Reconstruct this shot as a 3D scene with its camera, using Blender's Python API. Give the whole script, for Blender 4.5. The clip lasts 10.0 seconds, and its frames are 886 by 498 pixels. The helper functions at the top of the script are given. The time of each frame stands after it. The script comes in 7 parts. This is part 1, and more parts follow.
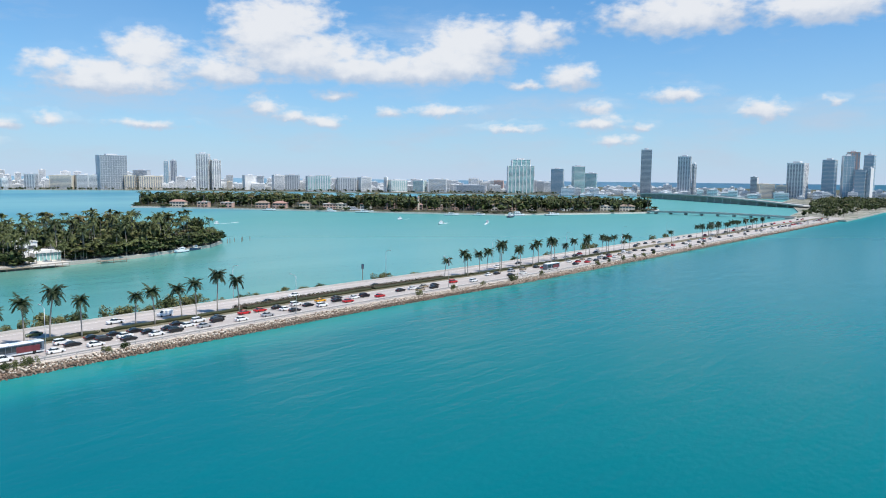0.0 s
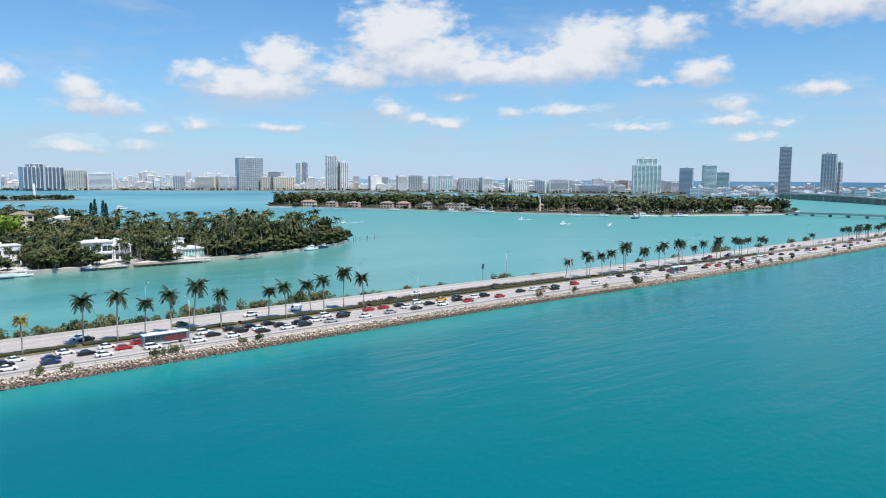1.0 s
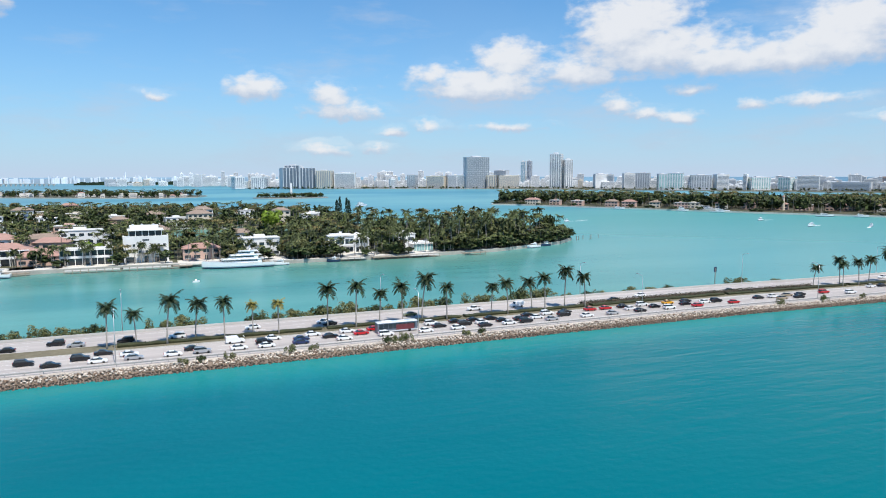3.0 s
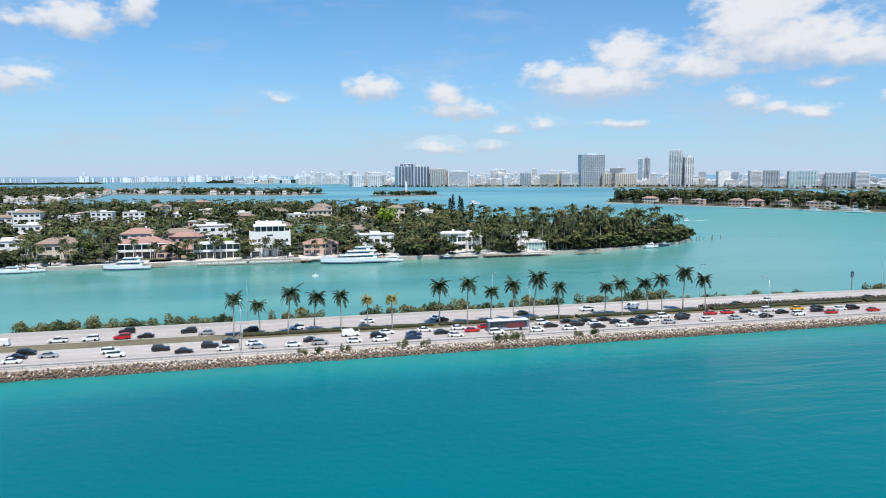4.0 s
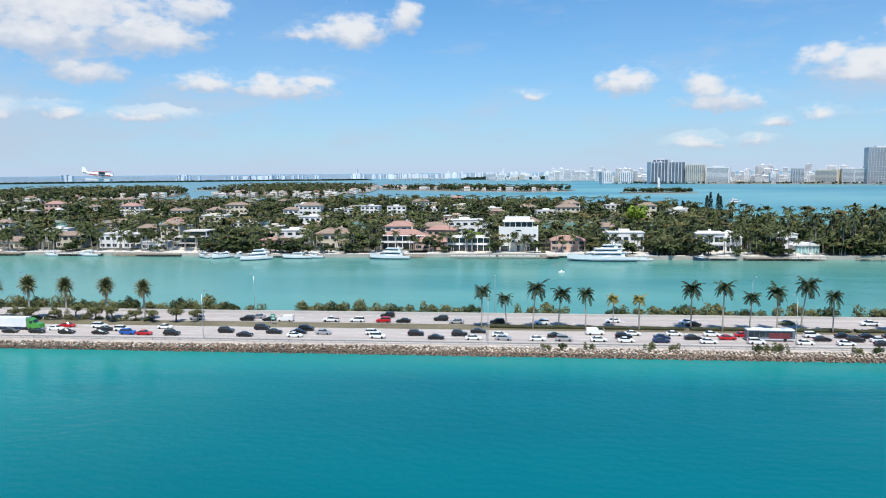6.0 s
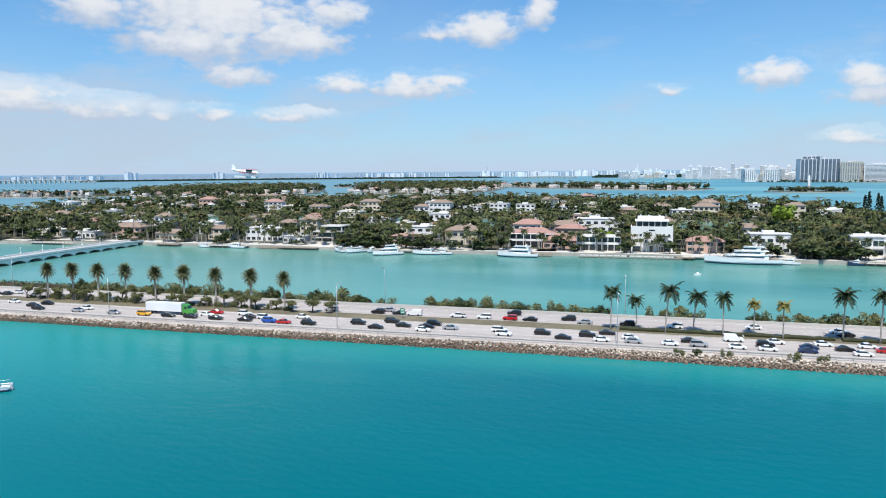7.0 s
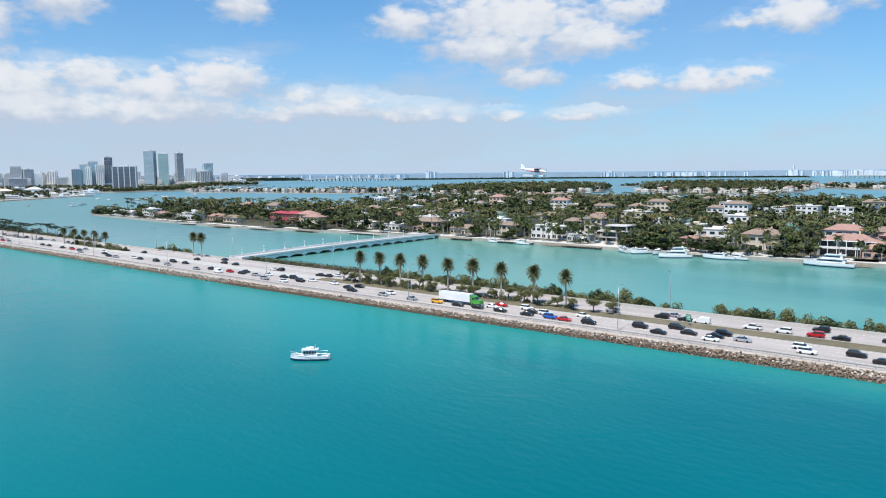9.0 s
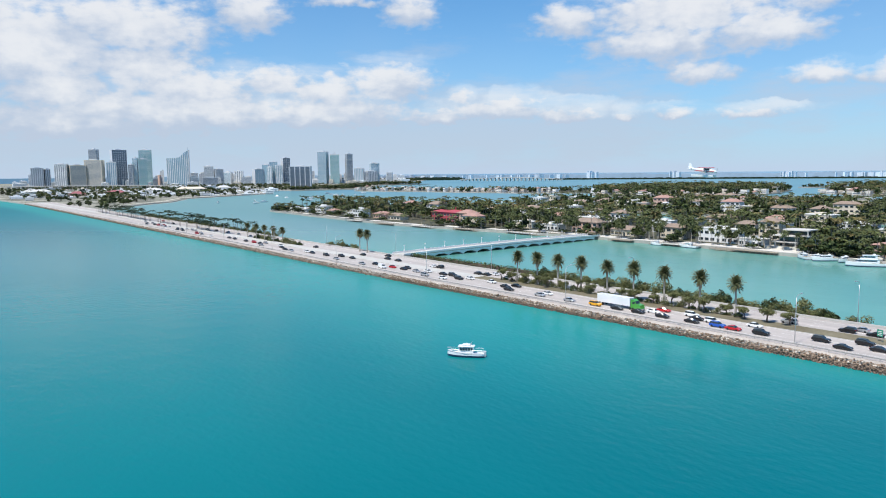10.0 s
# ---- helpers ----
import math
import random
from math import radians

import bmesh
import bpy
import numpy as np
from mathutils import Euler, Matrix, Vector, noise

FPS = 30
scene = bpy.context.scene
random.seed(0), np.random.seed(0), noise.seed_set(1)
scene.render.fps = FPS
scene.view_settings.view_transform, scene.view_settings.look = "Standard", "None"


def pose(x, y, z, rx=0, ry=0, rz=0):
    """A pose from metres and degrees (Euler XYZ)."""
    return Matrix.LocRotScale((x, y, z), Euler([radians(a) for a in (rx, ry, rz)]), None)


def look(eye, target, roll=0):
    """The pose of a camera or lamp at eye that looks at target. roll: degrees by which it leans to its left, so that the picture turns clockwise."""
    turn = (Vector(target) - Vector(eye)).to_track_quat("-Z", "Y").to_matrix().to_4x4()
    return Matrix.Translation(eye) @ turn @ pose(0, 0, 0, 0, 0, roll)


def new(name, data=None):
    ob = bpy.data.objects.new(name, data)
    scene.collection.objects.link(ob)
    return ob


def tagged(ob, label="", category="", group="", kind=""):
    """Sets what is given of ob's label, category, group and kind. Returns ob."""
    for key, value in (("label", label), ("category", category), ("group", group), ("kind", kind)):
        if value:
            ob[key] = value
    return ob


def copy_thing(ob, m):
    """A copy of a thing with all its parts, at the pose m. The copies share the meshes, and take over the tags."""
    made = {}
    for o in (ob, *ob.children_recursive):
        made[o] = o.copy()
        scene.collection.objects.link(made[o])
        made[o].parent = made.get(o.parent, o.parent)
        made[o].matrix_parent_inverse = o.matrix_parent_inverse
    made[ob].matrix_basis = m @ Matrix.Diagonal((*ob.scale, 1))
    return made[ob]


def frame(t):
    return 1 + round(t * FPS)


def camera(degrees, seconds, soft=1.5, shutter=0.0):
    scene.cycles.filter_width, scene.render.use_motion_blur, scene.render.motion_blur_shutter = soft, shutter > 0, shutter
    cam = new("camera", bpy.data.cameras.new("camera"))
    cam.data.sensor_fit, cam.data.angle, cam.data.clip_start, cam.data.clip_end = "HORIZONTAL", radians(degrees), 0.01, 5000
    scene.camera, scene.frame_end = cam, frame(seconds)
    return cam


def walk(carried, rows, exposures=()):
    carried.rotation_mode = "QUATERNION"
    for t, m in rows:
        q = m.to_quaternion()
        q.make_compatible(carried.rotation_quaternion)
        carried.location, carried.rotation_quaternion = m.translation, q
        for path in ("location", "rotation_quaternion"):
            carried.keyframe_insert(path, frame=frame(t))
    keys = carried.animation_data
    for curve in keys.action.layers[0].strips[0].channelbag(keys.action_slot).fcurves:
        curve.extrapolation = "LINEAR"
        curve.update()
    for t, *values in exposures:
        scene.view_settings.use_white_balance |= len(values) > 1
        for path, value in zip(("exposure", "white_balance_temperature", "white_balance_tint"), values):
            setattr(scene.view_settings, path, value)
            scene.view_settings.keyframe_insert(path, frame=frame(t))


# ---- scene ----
# camera: a drone that hovers 47 m over the channel and turns to its left
cam = camera(63.58, 10.0, 1.0)
EYE = 47.0
TURNS = [
    (0.0, -50.70, -5.71, 0.60), (0.5, -45.76, -5.74, 0.43), (1.0, -41.01, -5.76, 0.35), (1.5, -36.42, -5.79, 0.23),
    (2.0, -32.10, -5.84, 0.12), (2.5, -27.64, -5.90, 0.01), (4.0, -14.22, -6.09, -0.19), (4.5, -9.36, -6.16, -0.25),
    (5.0, -4.52, -6.22, -0.32), (6.5, 10.63, -6.35, -0.44), (7.0, 15.78, -6.37, -0.44), (7.5, 20.87, -6.39, -0.45),
    (8.0, 26.46, -6.37, -0.52), (8.5, 32.40, -6.31, -0.54), (9.0, 38.33, -6.27, -0.53), (9.5, 44.77, -6.23, -0.52),
    (10.0, 51.01, -6.18, -0.53),
]


def heading(yaw, pitch, roll):
    ahead = Vector((-math.sin(radians(yaw)) * math.cos(radians(pitch)), math.cos(radians(yaw)) * math.cos(radians(pitch)), math.sin(radians(pitch))))
    eye = Vector((0, 0, EYE))
    return look(eye, eye + ahead, roll)


walk(cam, [(t, heading(yaw, pitch, roll)) for t, yaw, pitch, roll in TURNS])

# ---- sky and sun ----
SUN_EL, SUN_AZ = 63.0, 174.0        # height, and compass turn from +Y towards +X
scene.view_settings.exposure = 0.0
sun_data = bpy.data.lights.new("sun", "SUN")
sun_data.energy, sun_data.angle, sun_data.color = 5.2, radians(0.53), (1.0, 0.955, 0.88)
sun = new("sun", sun_data)
sx, sy, sz = math.sin(radians(SUN_AZ)) * math.cos(radians(SUN_EL)), math.cos(radians(SUN_AZ)) * math.cos(radians(SUN_EL)), math.sin(radians(SUN_EL))
sun.matrix_basis = look((sx * 900, sy * 900, sz * 900), (0, 0, 0))

# fair-weather cumulus: heading, height, half width, half height in degrees, sector by sector
CLOUDS_EAST = [(-37.9, 11.6, 3.6, 1.7), (-39.0, 9.1, 5.2, 2.0), (-36.8, 10.5, 2.7, 1.8), (-52.9, 10.4, 3.2, 1.5), (-57.5, 10.7, 2.3, 1.3), (-48.3, 8.2, 4.0, 1.3), (-51.7, 8.8, 3.9, 1.6), (-28.5, 8.8, 2.4, 1.3), (-26.4, 6.7, 4.7, 1.4), (-60.6, 7.7, 1.8, 1.1), (-57.0, 7.1, 1.5, 0.4), (-68.3, 6.2, 2.3, 0.6), (-62.6, 5.3, 1.3, 0.6), (-36.7, 5.2, 1.4, 0.8), (-41.2, 4.2, 1.6, 0.6), (-46.3, 4.9, 1.1, 0.5), (-50.5, 5.1, 2.4, 0.6), (-68.5, 11.9, 5.1, 1.5), (-78.0, 11.9, 4.2, 1.3), (-74.5, 5.0, 1.6, 0.8), (-34.0, 7.6, 3.2, 1.2), (-44.0, 8.2, 3.6, 1.3)]
CLOUDS_LOW = [(-62.9, 4.2, 2.1, 0.6), (-64.1, 2.9, 1.9, 0.5), (-66.1, 4.0, 0.8, 0.4), (-19.1, 3.2, 1.2, 0.5), (-22.2, 3.8, 1.1, 0.5), (-13.8, 1.8, 1.8, 0.6), (-18.1, 1.9, 1.1, 0.5), (-42.1, 6.1, 1.5, 0.5), (-55.7, 3.8, 3.0, 0.4), (-28.4, 3.6, 2.6, 0.4), (-22.3, 7.7, 1.3, 0.7), (-14.5, 6.1, 1.6, 0.9), (-15.4, 4.8, 2.7, 0.8), (-38.8, 4.5, 1.4, 0.5), (-79.0, 5.6, 0.8, 0.4)]
CLOUDS_NORTH = [(12.3, 10.5, 2.3, 1.3), (15.5, 10.3, 1.8, 0.6), (8.2, 11.6, 1.0, 1.2), (18.7, 6.9, 1.1, 0.6), (18.2, 6.1, 3.9, 0.9), (-1.5, 5.7, 1.0, 0.4), (-8.8, 6.4, 2.0, 1.0), (33.0, 11.4, 6.0, 1.8), (34.4, 9.2, 4.7, 1.4), (27.1, 9.7, 3.6, 1.4), (31.5, 7.0, 2.6, 1.0), (24.0, 11.8, 2.5, 1.0), (41.1, 11.1, 2.2, 1.2), (23.6, 6.4, 2.0, 0.9), (15.6, 6.7, 1.6, 0.6), (37.0, 4.0, 1.2, 0.6), (33.3, 4.1, 1.9, 0.6), (27.7, 4.1, 3.1, 0.5)]
CLOUDS_WEST = [(73.6, 10.4, 5.0, 1.9), (76.8, 10.9, 2.2, 1.2), (65.6, 11.8, 2.3, 1.5), (81.3, 7.8, 1.5, 1.4), (73.3, 7.7, 4.2, 1.7), (64.2, 6.9, 2.6, 1.1), (69.9, 6.2, 4.8, 1.5), (59.9, 6.1, 3.1, 1.3), (55.1, 6.8, 3.2, 1.4), (57.3, 4.9, 2.2, 0.9), (78.9, 5.9, 4.2, 1.8), (75.4, 4.8, 5.6, 1.6), (45.7, 5.0, 2.7, 1.0), (49.3, 5.7, 1.4, 0.7), (41.4, 4.2, 4.0, 0.9), (58.2, 12.8, 3.6, 0.4), (53.4, 12.0, 1.8, 1.1), (66.0, 4.2, 7.0, 1.0), (51.0, 4.2, 4.0, 0.9), (80.0, 8.5, 6.0, 3.4), (70.0, 4.4, 9.0, 1.9), (78.0, 3.4, 9.0, 1.6), (60.0, 4.4, 7.0, 1.5), (47.0, 4.6, 6.0, 0.9)]


def make_world():
    world = bpy.data.worlds.new("sky")
    world.use_nodes = True
    scene.world = world
    nt = world.node_tree
    nt.nodes.clear()
    N, L = nt.nodes.new, nt.links.new

    def m(op, a, b=None, c=None, clamp=False):
        n = N("ShaderNodeMath")
        n.operation, n.use_clamp = op, clamp
        for i, v in enumerate((a, b, c)):
            if v is None:
                continue
            if isinstance(v, (int, float)):
                n.inputs[i].default_value = v
            else:
                L(v, n.inputs[i])
        return n.outputs[0]

    sky = N("ShaderNodeTexSky")
    sky.sky_type, sky.sun_disc = "NISHITA", False
    sky.sun_elevation, sky.sun_rotation = radians(SUN_EL), radians(SUN_AZ)
    sky.altitude, sky.air_density, sky.dust_density, sky.ozone_density = 0, 1.0, 0.1, 5.0
    co = N("ShaderNodeTexCoord")
    sep = N("ShaderNodeSeparateXYZ")
    L(co.outputs["Generated"], sep.inputs[0])
    x, y, z = sep.outputs
    az = m("MULTIPLY", m("ARCTAN2", m("MULTIPLY", x, -1.0), y), 57.2958)
    el = m("MULTIPLY", m("ARCSINE", z), 57.2958)
    comb = N("ShaderNodeCombineXYZ")
    L(az, comb.inputs[0]), L(el, comb.inputs[1])
    # ragged edges: warp the place by noise
    warp = N("ShaderNodeTexNoise")
    warp.inputs["Scale"].default_value, warp.inputs["Detail"].default_value, warp.inputs["Roughness"].default_value = 0.7, 5.0, 0.55
    L(comb.outputs[0], warp.inputs["Vector"])
    sub = N("ShaderNodeVectorMath")
    sub.operation = "SUBTRACT"
    L(warp.outputs["Color"], sub.inputs[0])
    sub.inputs[1].default_value = (0.5, 0.5, 0.5)
    scl = N("ShaderNodeVectorMath")
    scl.operation = "MULTIPLY"
    L(sub.outputs[0], scl.inputs[0])
    scl.inputs[1].default_value = (1.7, 1.1, 0.0)
    add = N("ShaderNodeVectorMath")
    add.operation = "ADD"
    L(comb.outputs[0], add.inputs[0]), L(scl.outputs[0], add.inputs[1])
    place = add.outputs[0]
    # each cloud is a group of puffs; their blend also tells how high within its cloud a point lies
    place_xyz = N("ShaderNodeSeparateXYZ")
    L(place, place_xyz.inputs[0])
    best = weight = rise = None
    for caz, cel, ra, re in CLOUDS_EAST + CLOUDS_LOW + CLOUDS_NORTH + CLOUDS_WEST:
        mp = N("ShaderNodeMapping")
        mp.vector_type = "POINT"
        mp.inputs["Scale"].default_value = (0.5 / ra, 0.5 / re, 0.0)
        mp.inputs["Location"].default_value = (-caz * 0.5 / ra, -cel * 0.5 / re, 0.0)
        L(place, mp.inputs["Vector"])
        g = N("ShaderNodeTexGradient")
        g.gradient_type = "SPHERICAL"
        L(mp.outputs[0], g.inputs[0])
        puff = m("MULTIPLY", g.outputs["Fac"], min(1.0, 0.62 + 0.28 * re))
        square = m("MULTIPLY", puff, puff)
        up = m("MULTIPLY_ADD", place_xyz.outputs[1], 1.0 / re, -cel / re)
        best = puff if best is None else m("MAXIMUM", best, puff)
        weight = square if weight is None else m("ADD", weight, square)
        rise = m("MULTIPLY", square, up) if rise is None else m("MULTIPLY_ADD", square, up, rise)
    rise = m("DIVIDE", rise, m("ADD", weight, 0.02))
    fine = N("ShaderNodeTexNoise")
    fine.inputs["Scale"].default_value, fine.inputs["Detail"].default_value, fine.inputs["Roughness"].default_value = 1.0, 6.0, 0.5
    st = N("ShaderNodeVectorMath")
    st.operation = "MULTIPLY"
    L(comb.outputs[0], st.inputs[0])
    st.inputs[1].default_value = (0.8, 1.5, 1.0)
    L(st.outputs[0], fine.inputs["Vector"])
    dens = m("ADD", best, m("MULTIPLY", m("SUBTRACT", fine.outputs["Fac"], 0.5), 0.85))
    # flat bases: the density falls off quickly below a cloud's middle
    dens = m("ADD", dens, m("MINIMUM", m("MULTIPLY", m("ADD", rise, 0.25), 0.22), 0.0))
    ramp = N("ShaderNodeMapRange")
    ramp.interpolation_type = "SMOOTHSTEP"
    L(dens, ramp.inputs["Value"])
    ramp.inputs["From Min"].default_value, ramp.inputs["From Max"].default_value = 0.20, 0.72
    # broken cloud all round the rest of the sky
    rest = N("ShaderNodeTexNoise")
    rest.inputs["Scale"].default_value, rest.inputs["Detail"].default_value = 3.0, 5.0
    L(co.outputs["Generated"], rest.inputs["Vector"])
    veil = N("ShaderNodeMapRange")
    L(rest.outputs["Fac"], veil.inputs["Value"])
    veil.inputs["From Min"].default_value, veil.inputs["From Max"].default_value = 0.42, 0.85
    veil.inputs["To Max"].default_value = 0.3
    west = N("ShaderNodeMapRange")
    west.interpolation_type = "SMOOTHSTEP"
    L(az, west.inputs["Value"])
    west.inputs["From Min"].default_value, west.inputs["From Max"].default_value = 12.0, 52.0
    # lit tops and grey undersides
    shade = N("ShaderNodeMix")
    shade.data_type = "RGBA"
    shade.inputs["A"].default_value, shade.inputs["B"].default_value = (0.52, 0.60, 0.735, 1), (0.85, 0.86, 0.885, 1)
    tone = N("ShaderNodeMapRange")
    tone.interpolation_type = "SMOOTHSTEP"
    tn = N("ShaderNodeTexNoise")
    tn.inputs["Scale"].default_value, tn.inputs["Detail"].default_value = 0.45, 4.0
    L(place, tn.inputs["Vector"])
    L(m("ADD", m("ADD", m("MULTIPLY", dens, 0.5), m("MULTIPLY", rise, 0.42)), m("MULTIPLY_ADD", tn.outputs["Fac"], 0.5, m("MULTIPLY_ADD", west.outputs[0], -0.13, 0.30))), tone.inputs["Value"])
    tone.inputs["From Min"].default_value, tone.inputs["From Max"].default_value = 0.58, 1.06
    L(tone.outputs[0], shade.inputs["Factor"])
    skymul = N("ShaderNodeMix")
    skymul.data_type, skymul.blend_type = "RGBA", "MULTIPLY"
    skymul.inputs["Factor"].default_value = 1.0
    L(sky.outputs[0], skymul.inputs["A"])
    skymul.inputs["B"].default_value = (SKY_GAIN[0], SKY_GAIN[1], SKY_GAIN[2], 1)
    # pale sea haze that thickens towards the horizon
    haze = N("ShaderNodeMix")
    haze.data_type = "RGBA"
    L(m("MULTIPLY", m("POWER", 2.718, m("MULTIPLY", m("ABSOLUTE", el), -0.135)), 0.95), haze.inputs["Factor"])
    L(skymul.outputs["Result"], haze.inputs["A"])
    haze.inputs["B"].default_value = (*HAZE, 1)
    # thin streaky cloud between the cumulus, thicker in the west
    thin = N("ShaderNodeTexNoise")
    thin.inputs["Scale"].default_value, thin.inputs["Detail"].default_value, thin.inputs["Roughness"].default_value = 0.16, 6.0, 0.6
    st2 = N("ShaderNodeVectorMath")
    st2.operation = "MULTIPLY"
    L(comb.outputs[0], st2.inputs[0])
    st2.inputs[1].default_value = (0.55, 1.9, 1.0)
    L(st2.outputs[0], thin.inputs["Vector"])
    lowband = m("MULTIPLY", west.outputs[0], m("POWER", 2.718, m("MULTIPLY", m("POWER", m("MULTIPLY", m("SUBTRACT", el, 3.4), 0.26), 2.0), -1.0)))
    band = m("POWER", 2.718, m("MULTIPLY", m("POWER", m("MULTIPLY", m("SUBTRACT", el, 4.0), 0.30), 2.0), -1.0))
    tv = N("ShaderNodeMapRange")
    tv.interpolation_type = "SMOOTHSTEP"
    L(m("ADD", thin.outputs["Fac"], m("ADD", m("MULTIPLY", lowband, 0.30), m("MULTIPLY", band, 0.10))), tv.inputs["Value"])
    tv.inputs["From Min"].default_value, tv.inputs["From Max"].default_value = 0.50, 0.88
    mix = N("ShaderNodeMix")
    mix.data_type = "RGBA"
    L(m("MAXIMUM", m("MULTIPLY", ramp.outputs[0], 0.92), m("MAXIMUM", m("MULTIPLY", tv.outputs[0], 0.7), m("MULTIPLY", veil.outputs[0], 0.45))), mix.inputs["Factor"])
    L(haze.outputs["Result"], mix.inputs["A"])
    L(shade.outputs["Result"], mix.inputs["B"])
    bg, out = N("ShaderNodeBackground"), N("ShaderNodeOutputWorld")
    bg.inputs["Strength"].default_value = 1.0
    L(mix.outputs["Result"], bg.inputs["Color"])
    L(bg.outputs[0], out.inputs["Surface"])


SKY_GAIN = (0.042, 0.110, 0.143)
HAZE = (0.53, 0.645, 0.825)
make_world()

# ---- materials ----
def mat(name, rgb, rough=0.6, metal=0.0, vary=0.15, scale=1.0, bump=0.0, bump_scale=8.0, per_object=0.0, per_island=0.0, spec=0.5, tint=None, coat=0.0, spread=1.0, stretch=None):
    """A surface with broad and fine variation of its colour, relief, and a shift from piece to piece."""
    ma = bpy.data.materials.new(name)
    ma.use_nodes = True
    nt = ma.node_tree
    N, L = nt.nodes.new, nt.links.new
    bs = nt.nodes["Principled BSDF"]
    bs.inputs["Roughness"].default_value, bs.inputs["Metallic"].default_value = rough, metal
    bs.inputs["Specular IOR Level"].default_value = spec
    bs.inputs["Coat Weight"].default_value = coat
    co = N("ShaderNodeTexCoord")
    a, b = N("ShaderNodeTexNoise"), N("ShaderNodeTexNoise")
    a.inputs["Scale"].default_value, a.inputs["Detail"].default_value = 0.35 * scale, 3
    b.inputs["Scale"].default_value, b.inputs["Detail"].default_value = 4.0 * scale, 5
    where = co.outputs["Object"]
    if stretch:
        mp = N("ShaderNodeMapping")
        mp.inputs["Scale"].default_value = stretch
        L(where, mp.inputs["Vector"])
        where = mp.outputs[0]
    for n in (a, b):
        L(where, n.inputs["Vector"])
    s = N("ShaderNodeMath")
    s.operation = "MULTIPLY_ADD"
    L(a.outputs["Fac"], s.inputs[0])
    s.inputs[1].default_value = 1.2
    L(b.outputs["Fac"], s.inputs[2])
    total = s.outputs[0]
    if per_object or per_island:
        inf = N("ShaderNodeObjectInfo") if per_object else N("ShaderNodeNewGeometry")
        r = N("ShaderNodeMath")
        r.operation = "MULTIPLY_ADD"
        L(inf.outputs["Random" if per_object else "Random Per Island"], r.inputs[0])
        r.inputs[1].default_value = (per_object or per_island) * 2.0
        L(total, r.inputs[2])
        sh = N("ShaderNodeMath")
        sh.operation = "SUBTRACT"
        L(r.outputs[0], sh.inputs[0])
        sh.inputs[1].default_value = per_object or per_island
        total = sh.outputs[0]
    mr = N("ShaderNodeMapRange")
    L(total, mr.inputs["Value"])
    mr.inputs["From Min"].default_value, mr.inputs["From Max"].default_value = 1.1 - 0.5 * spread, 1.1 + 0.5 * spread
    mix = N("ShaderNodeMix")
    mix.data_type = "RGBA"
    lo = tint or tuple(c * (1 - vary) for c in rgb)
    mix.inputs["A"].default_value = (*[max(0, c) for c in lo], 1)
    mix.inputs["B"].default_value = (*[min(1, c * (1 + vary * 0.6)) for c in rgb], 1)
    L(mr.outputs[0], mix.inputs["Factor"])
    L(mix.outputs["Result"], bs.inputs["Base Color"])
    if bump:
        bp, bn = N("ShaderNodeBump"), N("ShaderNodeTexNoise")
        bn.inputs["Scale"].default_value, bn.inputs["Detail"].default_value = bump_scale, 4
        L(co.outputs["Object"], bn.inputs["Vector"])
        bp.inputs["Strength"].default_value, bp.inputs["Distance"].default_value = 0.6, bump
        L(bn.outputs["Fac"], bp.inputs["Height"])
        L(bp.outputs[0], bs.inputs["Normal"])
    return ma


